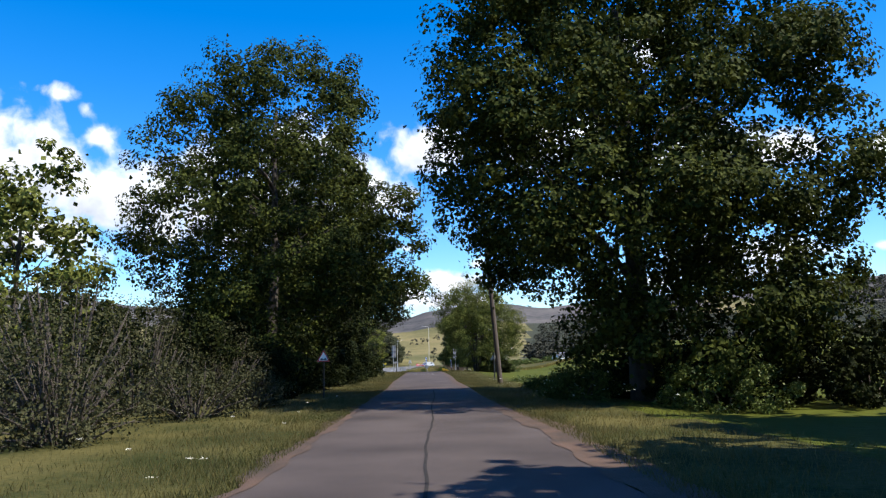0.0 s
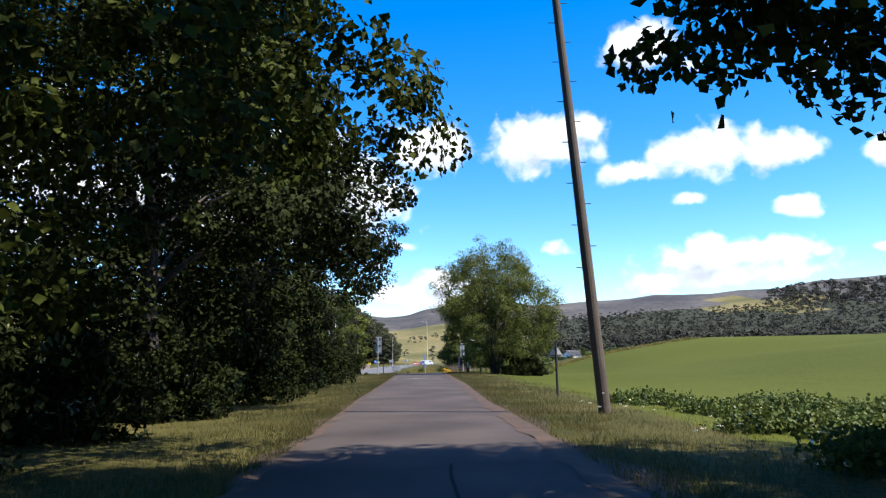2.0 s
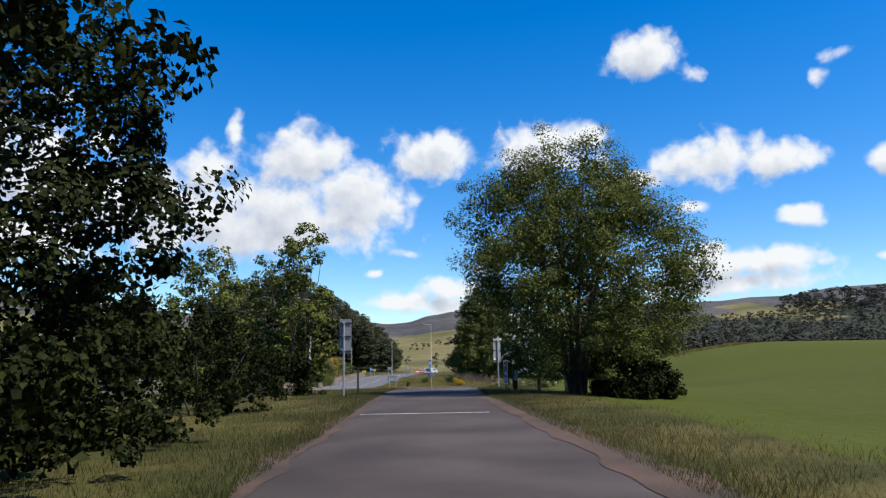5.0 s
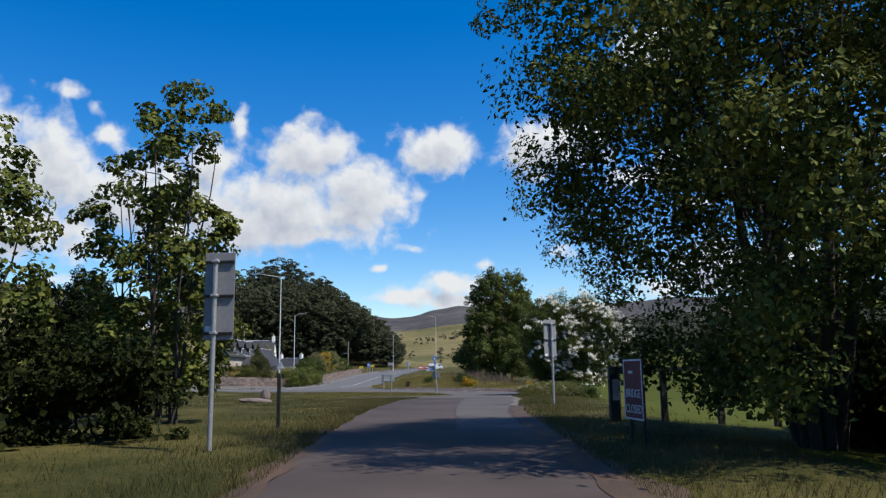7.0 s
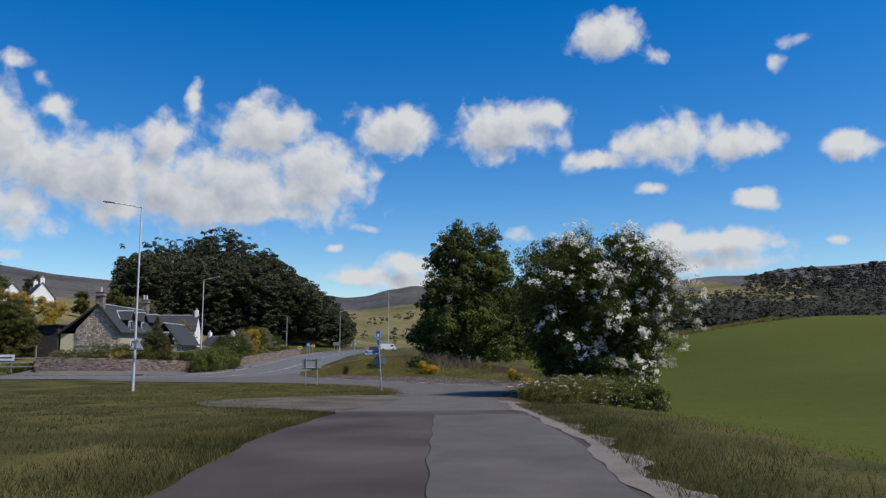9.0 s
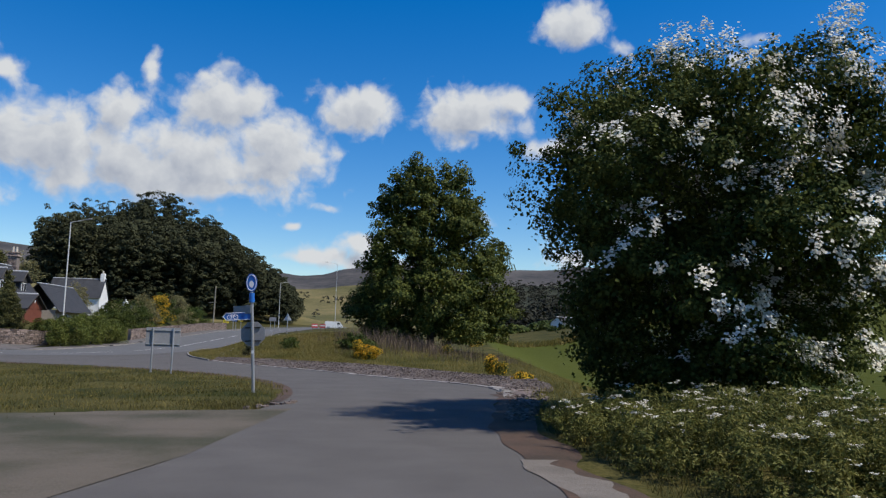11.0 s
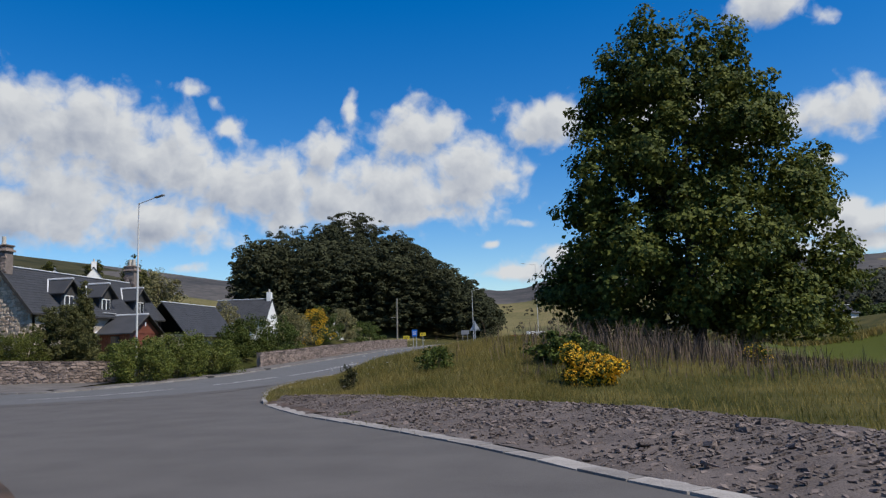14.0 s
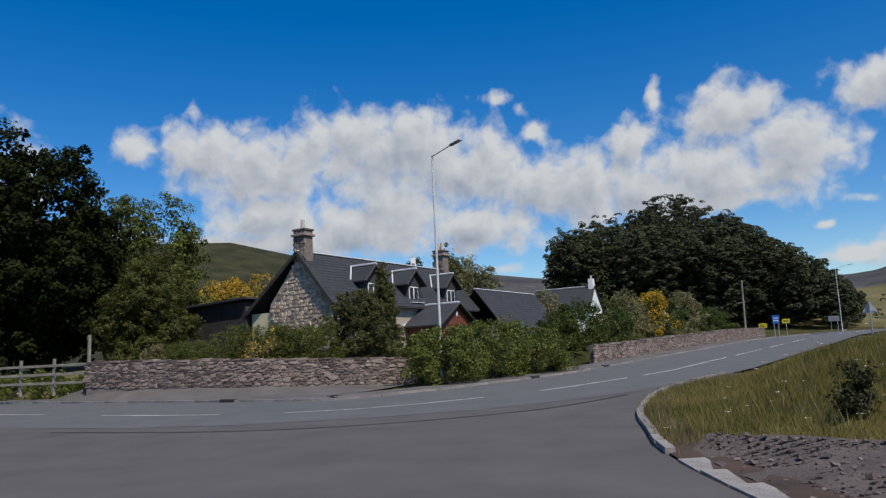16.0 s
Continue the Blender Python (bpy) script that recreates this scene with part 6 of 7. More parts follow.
# post-and-rail fence at the end of the wall
end = near_part[0]
fence2 = thing("rail_fence", (0, 0, 0), "weathered timber post-and-rail fence", "fence")
fp = near_part[0] + Vector((-0.15, 0.05, 0))
fdir = Vector((2.4, 0.45, 0)).normalized()
pts = [fp - fdir * 2.4 * i for i in range(9)]
for i, p in enumerate(pts):
    part("post", boxed((0.13, 0.13, 3.0 if i == 0 else 1.9), (p.x, p.y, 0.42 + (1.2 if i == 0 else 0.65)), 0.01), GREYWOOD, fence2)
for a, b in zip(pts[:-1], pts[1:]):
    for z in (0.35, 0.8, 1.25):
        m = (a + b) / 2
        part("rail", boxed(((b - a).length, 0.04, 0.13), (m.x, m.y - 0.09, 0.42 + z), 0.008, Matrix.Rotation(math.atan2(fdir.y, fdir.x), 4, "Z")), GREYWOOD, fence2)


def hedge_clump(x, y, rx, ry, h, material, seed, label, name="hedge", blossom=None, blossoms=0, per=70, count=60, leaf=0.16, z=None, radius=0.4, profile=(0.85, 1.0, 1.0, 0.9, 0.6), category="hedge"):
    return bush((x, y, z_at(x, y) if z is None else z), label, rx, ry, h, leaf, material, seed, per, count, blossom, blossoms, name, category, profile=profile, radius=radius)


FINE = dict(leaf=0.10, per=190, radius=0.45)
ROUND = (0.9, 1.0, 0.96, 0.82, 0.5)
for i, p in enumerate(hedge_part[::2]):
    hedge_clump(p.x + 0.2, p.y, 1.7, 2.4, 2.8 + 0.25 * math.sin(i * 1.7), LAUREL, 300 + i, "glossy green laurel hedge leaning over the footway", count=80, z=float(road_z(p.y)) + 0.1, **FINE)
# width, depth and height of each; clipped ones are broad-topped
CLIPPED, LOOSE, SPIRE = (0.95, 1.0, 1.0, 0.95, 0.8), (0.7, 1.0, 0.95, 0.7, 0.3), (0.8, 1.0, 0.95, 0.75, 0.5, 0.15)
GARDEN = [(-35.2, 125.2, 3.2, 1.3, 2.1, BOXLEAF, CLIPPED, "clipped green garden hedge"), (-38.8, 123.6, 2.6, 1.3, 2.2, BOXLEAF, CLIPPED, "clipped green garden hedge"), (-32.6, 125.8, 2.2, 1.3, 1.9, BOXLEAF, CLIPPED, "rounded clipped box bush behind the wall"),
          (-31.0, 128.6, 2.0, 1.9, 3.5, JUNIPER, ROUND, "rounded feathery dark juniper in the garden"), (-32.3, 132.6, 0.95, 0.95, 5.4, JUNIPER, SPIRE, "narrow upright conifer before the cottage"), (-27.4, 129.6, 1.1, 1.0, 1.9, BOXLEAF, CLIPPED, "small clipped dark shrub behind the wall"),
          (-40.2, 122.6, 1.1, 1.0, 2.7, LEAF_PALE, LOOSE, "loose pale shrub behind the wall"), (-42.2, 121.6, 1.4, 1.2, 1.5, LEAF_BUSH, ROUND, "low green shrub below the yew"), (-27.2, 150, 2.2, 2.4, 3.6, LEAF_HAW, ROUND, "tall rounded green garden shrub"), (-27.0, 146, 1.8, 2.0, 2.9, LEAF_HAW, ROUND, "rounded green garden shrub"), (-26.6, 155, 2.0, 2.4, 3.8, LEAF_BUSH, ROUND, "dense green bush above the wall"),
          (-27.4, 161, 2.2, 2.6, 4.2, LEAF_PALE, LOOSE, "twiggy bush with pale young leaves"), (-27.5, 171, 2.6, 3.2, 4.6, LEAF_BUSH, LOOSE, "green bush above the garden wall"), (-27, 178, 2.4, 3.0, 4.2, LEAF_PALE, LOOSE, "straggly pale bush above the wall"),
          (-26, 186, 2.2, 3.0, 3.2, LEAF_BUSH, ROUND, "rough bush at the end of the wall"), (-40, 172, 2.2, 2.2, 5.0, LEAF_PALE, LOOSE, "small grey-green garden tree")]
for i, (x, y, rx, ry, h, m, pr, lb) in enumerate(GARDEN):
    far = y > 140
    trim = pr == CLIPPED
    hedge_clump(x, y, rx, ry, h, m, 330 + i, lb, "shrub", category="shrub", count=75 if far else 420 if trim else 280 if m == JUNIPER else 120, profile=pr, leaf=0.14 if far else 0.055 if trim else 0.092, per=44 if trim else 95 if m == JUNIPER else 70, radius=0.42 if far else 0.17 if trim else 0.24)
hedge_clump(-34.0, 124.4, 1.0, 0.8, 2.5, LEAF_PALE, 351, "shrub with pale yellow leaves behind the wall", "shrub", GORSE, 1100, category="shrub", count=40, leaf=0.1, per=90)
hedge_clump(-26.9, 166, 1.8, 2.0, 4.4, LEAF_BUSH, 352, "broom bush in yellow flower", "broom_bush", GORSE, 9000, category="shrub", count=50, leaf=0.12, per=90)
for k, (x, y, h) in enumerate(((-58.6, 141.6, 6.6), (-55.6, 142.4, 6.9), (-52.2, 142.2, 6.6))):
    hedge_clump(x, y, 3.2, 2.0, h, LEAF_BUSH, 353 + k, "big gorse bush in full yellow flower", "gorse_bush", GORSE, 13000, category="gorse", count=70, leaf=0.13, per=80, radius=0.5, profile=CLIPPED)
tree((-48.3, 128.2, z_at(-48.3, 128.2)), "dense rounded yew tree behind the garden wall", (0.9, 1.0, 0.97, 0.85, 0.6, 0.25), 0.0, 7.8, 3.3, 3.1, 800, 0.5, 70, 0.11, LEAF_YEW, 0.2, 360, limbs=8, inner=0.25)
tree((-57.5, 134.5, z_at(-57.5, 134.5)), "airy grey-green tree behind the yew", TALL, 0.6, 14.0, 5.6, 5.4, 340, 0.95, 100, 0.19, LEAF_ROWAN, 0.22, 361, limbs=30, inner=0.3)
tree((-58, 126, z_at(-58, 126)), "tall dark broadleaf tree beside the main road", TALL, 0.4, 17.5, 6.6, 6.2, 460, 1.05, 100, 0.27, LEAF_SHADED, 0.3, 362, limbs=20, inner=0.25)
tree((-66, 131, z_at(-66, 131)), "dark leafy tree deep in the garden shade", TALL, 0.2, 13.5, 5.5, 5.5, 260, 1.0, 100, 0.26, LEAF_SHADED, 0.3, 365, limbs=12, inner=0.25)
for k, (x, y, h, r) in enumerate(((-90, 219, 9.0, 2.6), (-79.5, 222, 7.0, 2.0), (-95, 212, 7.5, 2.6))):
    tree((x, y, z_at(x, y)), "dark tree behind the hillside houses", TALL, 0.8, h, r, r, 70, 0.7, 60, 0.26, LEAF_YEW, 0.14, 370 + k, limbs=8)
for k, (x, y, h) in enumerate(((-74.5, 188.5, 3.6), (-78.0, 187.5, 3.8), (-71.0, 189.5, 3.4), (-81.5, 186.5, 3.6))):
    hedge_clump(x, y, 2.6, 1.8, h, LEAF_BUSH, 374 + k, "big gorse bush in full yellow flower", "gorse_bush", GORSE, 6000, category="gorse", count=60, leaf=0.15, per=60, radius=0.5, profile=CLIPPED)
tree((50.6, 219.5, z_at(50.6, 219.5)), "slender young birch before the farm building", TALL, 0.5, 3.9, 1.0, 1.0, 40, 0.4, 50, 0.14, LEAF_BUSH, 0.07, 368, limbs=6)
for i, (x, y) in enumerate(((58.5, 222), (61, 223.2), (63.4, 223), (66.5, 225), (45.5, 216), (42.5, 214.5))):
    bush((x, y, z_at(x, y)), "low green bush at the far field's edge", 1.5, 1.0, 1.3, 0.16, LEAF_BUSH, 580 + i, 30, 30, name="bush", category="bush", group="far field bushes")
tree((56.5, 219, z_at(56.5, 219)), "small round tree beside the farm building", BROAD, 0.8, 6.4, 2.0, 2.0, 70, 0.6, 60, 0.2, LEAF_BUSH, 0.12, 367, limbs=8)
tree((-58, 185, z_at(-58, 185)), "garden conifer behind the white cottage", CONE, 0.4, 7.0, 2.4, 2.4, 90, 0.6, 70, 0.22, LEAF_YEW, 0.2, 363, limbs=8)
tree((-47, 168, z_at(-47, 168)), "bare-topped garden birch behind the roofs", TALL, 1.5, 8.6, 3.6, 3.6, 120, 0.7, 60, 0.18, LEAF_PALE, 0.12, 364, limbs=26)
tree((-52.5, 172, z_at(-52.5, 172)), "dark garden pine behind the cottage ridge", TALL, 1.0, 9.2, 3.0, 3.0, 120, 0.7, 80, 0.2, LEAF_YEW, 0.16, 366, limbs=14)

for k, (x, y, r, h) in enumerate(((-44.6, 121.7, 1.5, 1.6), (-47.8, 121.2, 1.8, 1.9), (-51.5, 120.6, 2.0, 1.8), (-55.5, 120.2, 2.2, 2.0))):
    bush((x, y, z_at(x, y)), "tall lush weeds behind the rail fence", r, r, h, 0.09, LAUREL, 380 + k, 90, 60, BLOSSOM, 40, "weeds", "weeds", "weeds by the fence", radius=0.26)

# roadside signs far along the main road


def small_sign(x, y, w, h, z, material, label, posts=1, face=None):
    zz = max(z_at(x, y), float(road_z(y)))
    ob = thing("road_sign", (x, y, zz), label, "road sign")
    for k in range(posts):
        px_ = 0 if posts == 1 else (k - 0.5) * w * 0.6
        part("post", tubed((px_, 0.05, -0.3), (px_, 0.05, z + h), 0.05, 0.05, 8), GALV, ob)
    part("panel", boxed((w, 0.02, h), (0, 0, z + h / 2), 0.004), material, ob)
    for i in range(2):
        part("text_bar", boxed((w * 0.7, 0.006, h * 0.12), (0, -0.014, z + h * (0.35 + 0.3 * i))), face or BLACKPAINT, ob)
    return ob


small_sign(-22.5, 196, 0.95, 0.55, 1.2, YELLOWPAINT, "yellow temporary sign on a post")
small_sign(-20.0, 190, 0.75, 0.95, 1.6, BLUEPAINT, "blue and white sign by the footway", 2, WHITEPAINT)
small_sign(-19.4, 193, 0.85, 0.5, 1.6, YELLOWPAINT, "yellow temporary sign on a post")
small_sign(-17.6, 226, 1.5, 0.8, 1.7, SIGNBACK, "grey back of a wide sign on two posts", 2, SIGNBACK)
rb = thing("hydrant_box", (-24.6, 197, z_at(-24.6, 197)), "small red box by the end of the wall", "post box")
part("body", boxed((0.6, 0.4, 0.9), (0, 0, 0.45), 0.06), REDPAINT, rb)
ns = thing("name_sign", (-33.5, 97, float(road_z(97)) + 0.1), "small white finger sign on a post", "sign")
part("post", boxed((0.1, 0.1, 2.6), (0, 0, 1.0), 0.01), WHITEPAINT, ns)
part("panel", boxed((1.4, 0.05, 0.5), (0.5, 0, 2.05), 0.01), WHITEPAINT, ns)
part("text_bar", boxed((1.1, 0.006, 0.1), (0.5, -0.03, 2.05)), BLACKPAINT, ns)

bs = small_sign(-21.9, 57.9, 0.95, 0.6, 1.55, BLUEPAINT, "blue direction sign on a post beside the track", 1, WHITEPAINT)
part("panel", boxed((0.62, 0.02, 0.42), (-0.12, 0, 2.4), 0.004), BLUEPAINT, bs)

# slab and boulder on the grass by the junction
for x, y, s, lb, nm in ((-10.3, 45.6, (1.7, 0.6, 0.3), "flat grey stone slab lying in the grass", "stone_slab"), (-10.0, 46.6, (0.5, 0.45, 0.8), "small upright boulder in the grass", "boulder")):
    bm = bmesh.new()
    bmesh.ops.create_icosphere(bm, subdivisions=2, radius=0.55)
    lump = random.Random(int(s[0] * 10))
    for v in bm.verts:
        v.co *= lump.uniform(0.86, 1.08)
    me = bpy.data.meshes.new(nm)
    bm.to_mesh(me)
    bm.free()
    me.materials.append(STONE)
    st = new(nm, me)
    st.matrix_basis = pose(x, y, z_at(x, y) + s[2] * 0.35, 3, 4, 12) @ Matrix.Diagonal((*s, 1))
    tagged(st, lb, "stone")

# roadworks at the far bend
for x, y, t in ((-9.8, 249, 8), (-8.0, 252, -6)):
    rbz = thing("road_barrier", (x, y, float(road_z(y)) + 0.02), "red and white roadworks barrier board", "barrier", "roadworks barriers", turn=t)
    part("board", boxed((1.5, 0.05, 0.95), (0, 0, 0.75), 0.01), REDPAINT, rbz)
    part("band", boxed((1.3, 0.01, 0.3), (0, -0.032, 0.8)), WHITEPAINT, rbz, "white band")
    for k in (-0.55, 0.55):
        part("foot", boxed((0.1, 0.6, 0.3), (k, 0.0, 0.15), 0.02), IRON, rbz)


def van(x, y, turn):
    ob = thing("van", (x, y, float(road_z(y))), "white panel van parked beside the main road", "van", turn=turn)
    prof = [(-2.3, 0.35), (2.3, 0.35), (2.35, 0.9), (2.1, 1.1), (1.5, 1.85), (1.2, 1.95), (-2.2, 1.98), (-2.3, 1.8)]
    bm = plate(prof, 1.75)
    bmesh.ops.bevel(bm, geom=list(bm.edges), offset=0.06, segments=2, affect="EDGES")
    b = part("body", bm, WHITEPAINT, ob)
    part("side_window", boxed((0.8, 0.02, 0.5), (1.15, -0.88, 1.45), 0.01), GLASS, b)
    part("windscreen", boxed((0.02, 1.5, 0.75), (1.86, 0, 1.46), 0.005, Matrix.Rotation(radians(-38), 4, "Y")), GLASS, b)
    for wx in (-1.45, 1.45):
        for wy in (-0.8, 0.8):
            w = part("wheel", tubed((wx, wy - 0.1, 0.33), (wx, wy + 0.1, 0.33), 0.33, 0.33, 18), IRON, ob)
            part("rim", tubed((wx, wy - 0.115, 0.33), (wx, wy + 0.115, 0.33), 0.19, 0.19, 14), GALV, w)
    return ob


van(-5.2, 253, 5)

# ---- rubble, gorse, rough growth ----


def gorse(x, y, r, h, seed, flowers=900):
    return bush((x, y, z_at(x, y)), "gorse bush in bright yellow flower", r, r * 0.8, h, 0.075, LEAF_BUSH, seed, 60, 46, GORSE, flowers, "gorse_bush", "gorse", "gorse bushes", radius=0.17, profile=(0.55, 0.8, 1.0, 0.85, 0.7, 0.35))


gorse(2.3, 106.6, 0.85, 0.95, 400, 9000)
gorse(1.7, 106.9, 0.35, 1.3, 405, 2600)
gorse(8.6, 114, 0.5, 0.7, 401, 500)
gorse(9.0, 96.6, 0.27, 1.05, 402, 2200)
gorse(9.4, 95.7, 0.22, 0.7, 406, 900)
gorse(8.9, 87.9, 0.36, 0.5, 403, 2000)
gorse(16, 150, 1.2, 1.3, 404, 900)
bush((-3.2, 111, z_at(-3.2, 111)), "ragwort clump with brownish leaves", 0.7, 0.7, 0.85, 0.09, LEAF_BUSH, 410, 50, 26, radius=0.22)
bush((-6.0, 109.2, z_at(-6.0, 109.2)), "dark weedy sapling on the rubble edge", 0.26, 0.26, 0.9, 0.06, LEAF_GREY, 411, 40, 24, radius=0.18)
bush((1.5, 111, z_at(1.5, 111)), "weedy green clump on the bank", 1.4, 0.9, 1.2, 0.13, LEAF_BUSH, 412, 50, 36, radius=0.25)
HEDGE_R = [(7.6, -51, 1.7, 1.4), (8.8, -46, 1.8, 1.0), (7.8, -42, 1.5, 0.7), (8.6, -36, 1.6, 0.5), (9.8, -30, 1.8, 0.5), (8.6, -25, 1.6, 0.42), (12.5, -27, 2.0, 0.5), (11, -33, 2.0, 0.55), (15, -30, 2.0, 0.55), (11.5, -55, 2.2, 1.8)]
for i, (x, y, r, h) in enumerate(HEDGE_R):
    bush((x, y, z_at(x, y)), "rough hedgerow shrub with white cow parsley", r, r, h, 0.09, LEAF_BUSH if i > 2 else LEAF_HAW, 420 + i, 85, 60, BLOSSOM, 10 if i > 2 else 60, "hedgerow_shrub", "shrub", "hedgerow shrubs")
HEDGE_L = [(-5.5, -64, 1.8, 3.2), (-7.5, -60, 2.2, 3.6), (-10.5, -62, 2.2, 3.4), (-5.0, -57, 1.6, 2.6), (-8, -54, 2.2, 3.2), (-12, -56, 2.4, 3.6), (-4.6, -52, 1.4, 1.8), (-6.5, -49, 1.8, 2.6), (-15, -60, 2.6, 3.8), (-18, -55, 2.8, 4.4), (-20, -48, 3, 5)]
for i, (x, y, r, h) in enumerate(HEDGE_L):
    bush((x, y, z_at(x, y)), "straggly roadside shrub with bare twigs", r, r, h * (0.85, 1.3, 1.05)[i % 3], 0.075, LEAF_GREY, 440 + i, 74, (62, 46)[i % 2], twigs=80, radius=0.5, name="hedgerow_shrub", category="shrub", group="hedgerow shrubs")
# scrub under the trees; its shade comes from the near-black leaf colour
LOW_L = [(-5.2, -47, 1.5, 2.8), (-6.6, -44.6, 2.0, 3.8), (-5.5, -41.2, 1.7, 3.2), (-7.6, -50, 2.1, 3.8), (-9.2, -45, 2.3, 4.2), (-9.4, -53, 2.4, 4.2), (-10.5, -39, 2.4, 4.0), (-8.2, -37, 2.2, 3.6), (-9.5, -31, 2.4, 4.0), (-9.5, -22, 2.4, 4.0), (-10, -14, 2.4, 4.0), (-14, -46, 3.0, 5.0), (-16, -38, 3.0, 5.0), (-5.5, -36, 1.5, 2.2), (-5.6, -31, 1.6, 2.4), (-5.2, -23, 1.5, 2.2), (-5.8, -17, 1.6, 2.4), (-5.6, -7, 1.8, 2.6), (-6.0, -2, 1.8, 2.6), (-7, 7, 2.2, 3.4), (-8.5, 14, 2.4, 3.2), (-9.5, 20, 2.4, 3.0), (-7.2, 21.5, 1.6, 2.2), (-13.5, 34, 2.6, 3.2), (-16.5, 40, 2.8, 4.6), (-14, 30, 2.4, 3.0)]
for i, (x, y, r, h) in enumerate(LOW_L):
    bush((x, y, z_at(x, y)), "dense dark undergrowth below the trees", r, r, h, 0.12, LEAF_SHADED, 460 + i, 95, 60, name="undergrowth", category="shrub", group="undergrowth")
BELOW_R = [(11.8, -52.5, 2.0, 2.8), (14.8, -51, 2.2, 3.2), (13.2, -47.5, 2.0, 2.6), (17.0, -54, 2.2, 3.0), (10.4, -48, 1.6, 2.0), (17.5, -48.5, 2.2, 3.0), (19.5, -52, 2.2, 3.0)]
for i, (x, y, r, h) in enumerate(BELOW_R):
    bush((x, y, z_at(x, y)), "dark elder scrub below the great sycamore", r, r, h, 0.15, LEAF_SHADED, 540 + i, 70, 60, BLOSSOM, 30, name="undergrowth", category="shrub", group="undergrowth")
RIGHT_LOW = [(9.6, 66.8, 1.3, 1.5), (9.9, 64.6, 1.3, 1.3), (10.0, 76.5, 1.4, 1.2), (10.4, 24.5, 2.2, 2.2)]
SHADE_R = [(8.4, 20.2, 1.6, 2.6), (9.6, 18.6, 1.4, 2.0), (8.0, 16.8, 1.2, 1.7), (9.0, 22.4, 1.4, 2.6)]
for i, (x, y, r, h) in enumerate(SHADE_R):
    bush((x, y, z_at(x, y)), "dark elder scrub below the rowan", r, r, h, 0.14, LEAF_SHADED, 520 + i, 65, 60, name="undergrowth", category="shrub", group="undergrowth")
for i, (x, y, r, h) in enumerate(RIGHT_LOW):
    bush((x, y, z_at(x, y)), "leafy cow parsley and bramble at the field edge", r, r, h, 0.085, LEAF_BUSH, 480 + i, 140, 75, BLOSSOM, 160, "undergrowth", "shrub", "undergrowth")



def cow_parsley(x, y, r, h, seed):
    """A feathery plant with flat white heads held over its leaves."""
    rnd = np.random.RandomState(seed)
    ob = thing("cow_parsley", (x, y, z_at(x, y)), "sunlit cow parsley with feathery leaves and white heads", "wildflower", "cow parsley")
    c = puffs((1.0, 1.0, 0.92, 0.6), 0.05, h - 0.12, r, r, 60, rnd, 0.3)
    p, d = clump_leaves(c, 0.2, 90, rnd, 0.6)
    p[:, 2] = np.maximum(p[:, 2], 0.02)
    v, t = leaves(p, d + np.array([0, 0, 0.8]), 0.062, rnd, aspect=0.4, spread=0.6)
    part("foliage", tris_mesh("foliage", v, t, LEAF_HERB), None, ob)
    stalks = []
    for i in range(7):
        a, q = rnd.uniform(0, 2 * math.pi), r * math.sqrt(rnd.uniform(0, 1))
        e = np.array([math.cos(a) * q, math.sin(a) * q, h * rnd.uniform(0.84, 1.08) - 0.25 * h * (q / r) ** 2])
        stalks.append(([(e[0] * 0.3, e[1] * 0.3, -0.05), (e[0] * 0.8, e[1] * 0.8, e[2] * 0.55), tuple(e)], 0.008, 0.004))
        m = 4 + i % 4
        rays = e + rnd.normal(0, 1, (m, 3)) * np.array([0.055, 0.055, 0.014])
        f = np.repeat(rays, 16, axis=0) + rnd.normal(0, 1, (m * 16, 3)) * np.array([0.017, 0.017, 0.006])
        v, t = leaves(f, np.tile([0, 0, 1.0], (len(f), 1)), 0.021, rnd, spread=0.35, aspect=1.0)
        tagged(part("flower_head", tris_mesh("flower_head", v, t, BLOSSOM), None, ob, "flat white flower head"), kind="stuff")
    part("stalks", limb_tubes(stalks, 4), LEAF_HERB, ob)


HERBS = [(6.0, 68.6, 0.8, 0.75), (6.9, 68.9, 0.8, 0.95), (6.1, 67.2, 0.8, 0.85), (7.1, 67.5, 0.9, 1.05), (8.1, 68.3, 0.9, 1.1), (6.0, 65.8, 0.7, 0.85), (6.9, 66.1, 0.85, 1.05), (8.1, 66.8, 0.9, 1.2), (6.1, 64.5, 0.75, 0.95), (7.1, 64.7, 0.85, 1.2), (8.2, 65.3, 0.9, 1.3), (6.6, 63.2, 0.75, 0.9), (7.6, 63.5, 0.85, 1.1), (8.8, 64.0, 0.9, 1.2)]
for i, (x, y, r, h) in enumerate(HERBS):
    cow_parsley(x, y, r, h, 560 + i)


GX, GY = np.arange(-14, 18.1, 0.5), np.arange(76, 122.1, 0.5)
GZ = land(*np.meshgrid(GX, GY))


def bank_z(x, y):
    """The ground about the rubble, looked up in a grid."""
    i, j = int(np.clip((x + 14) / 0.5, 0, len(GX) - 1)), int(np.clip((y - 76) / 0.5, 0, len(GY) - 1))
    return GZ[j, i]


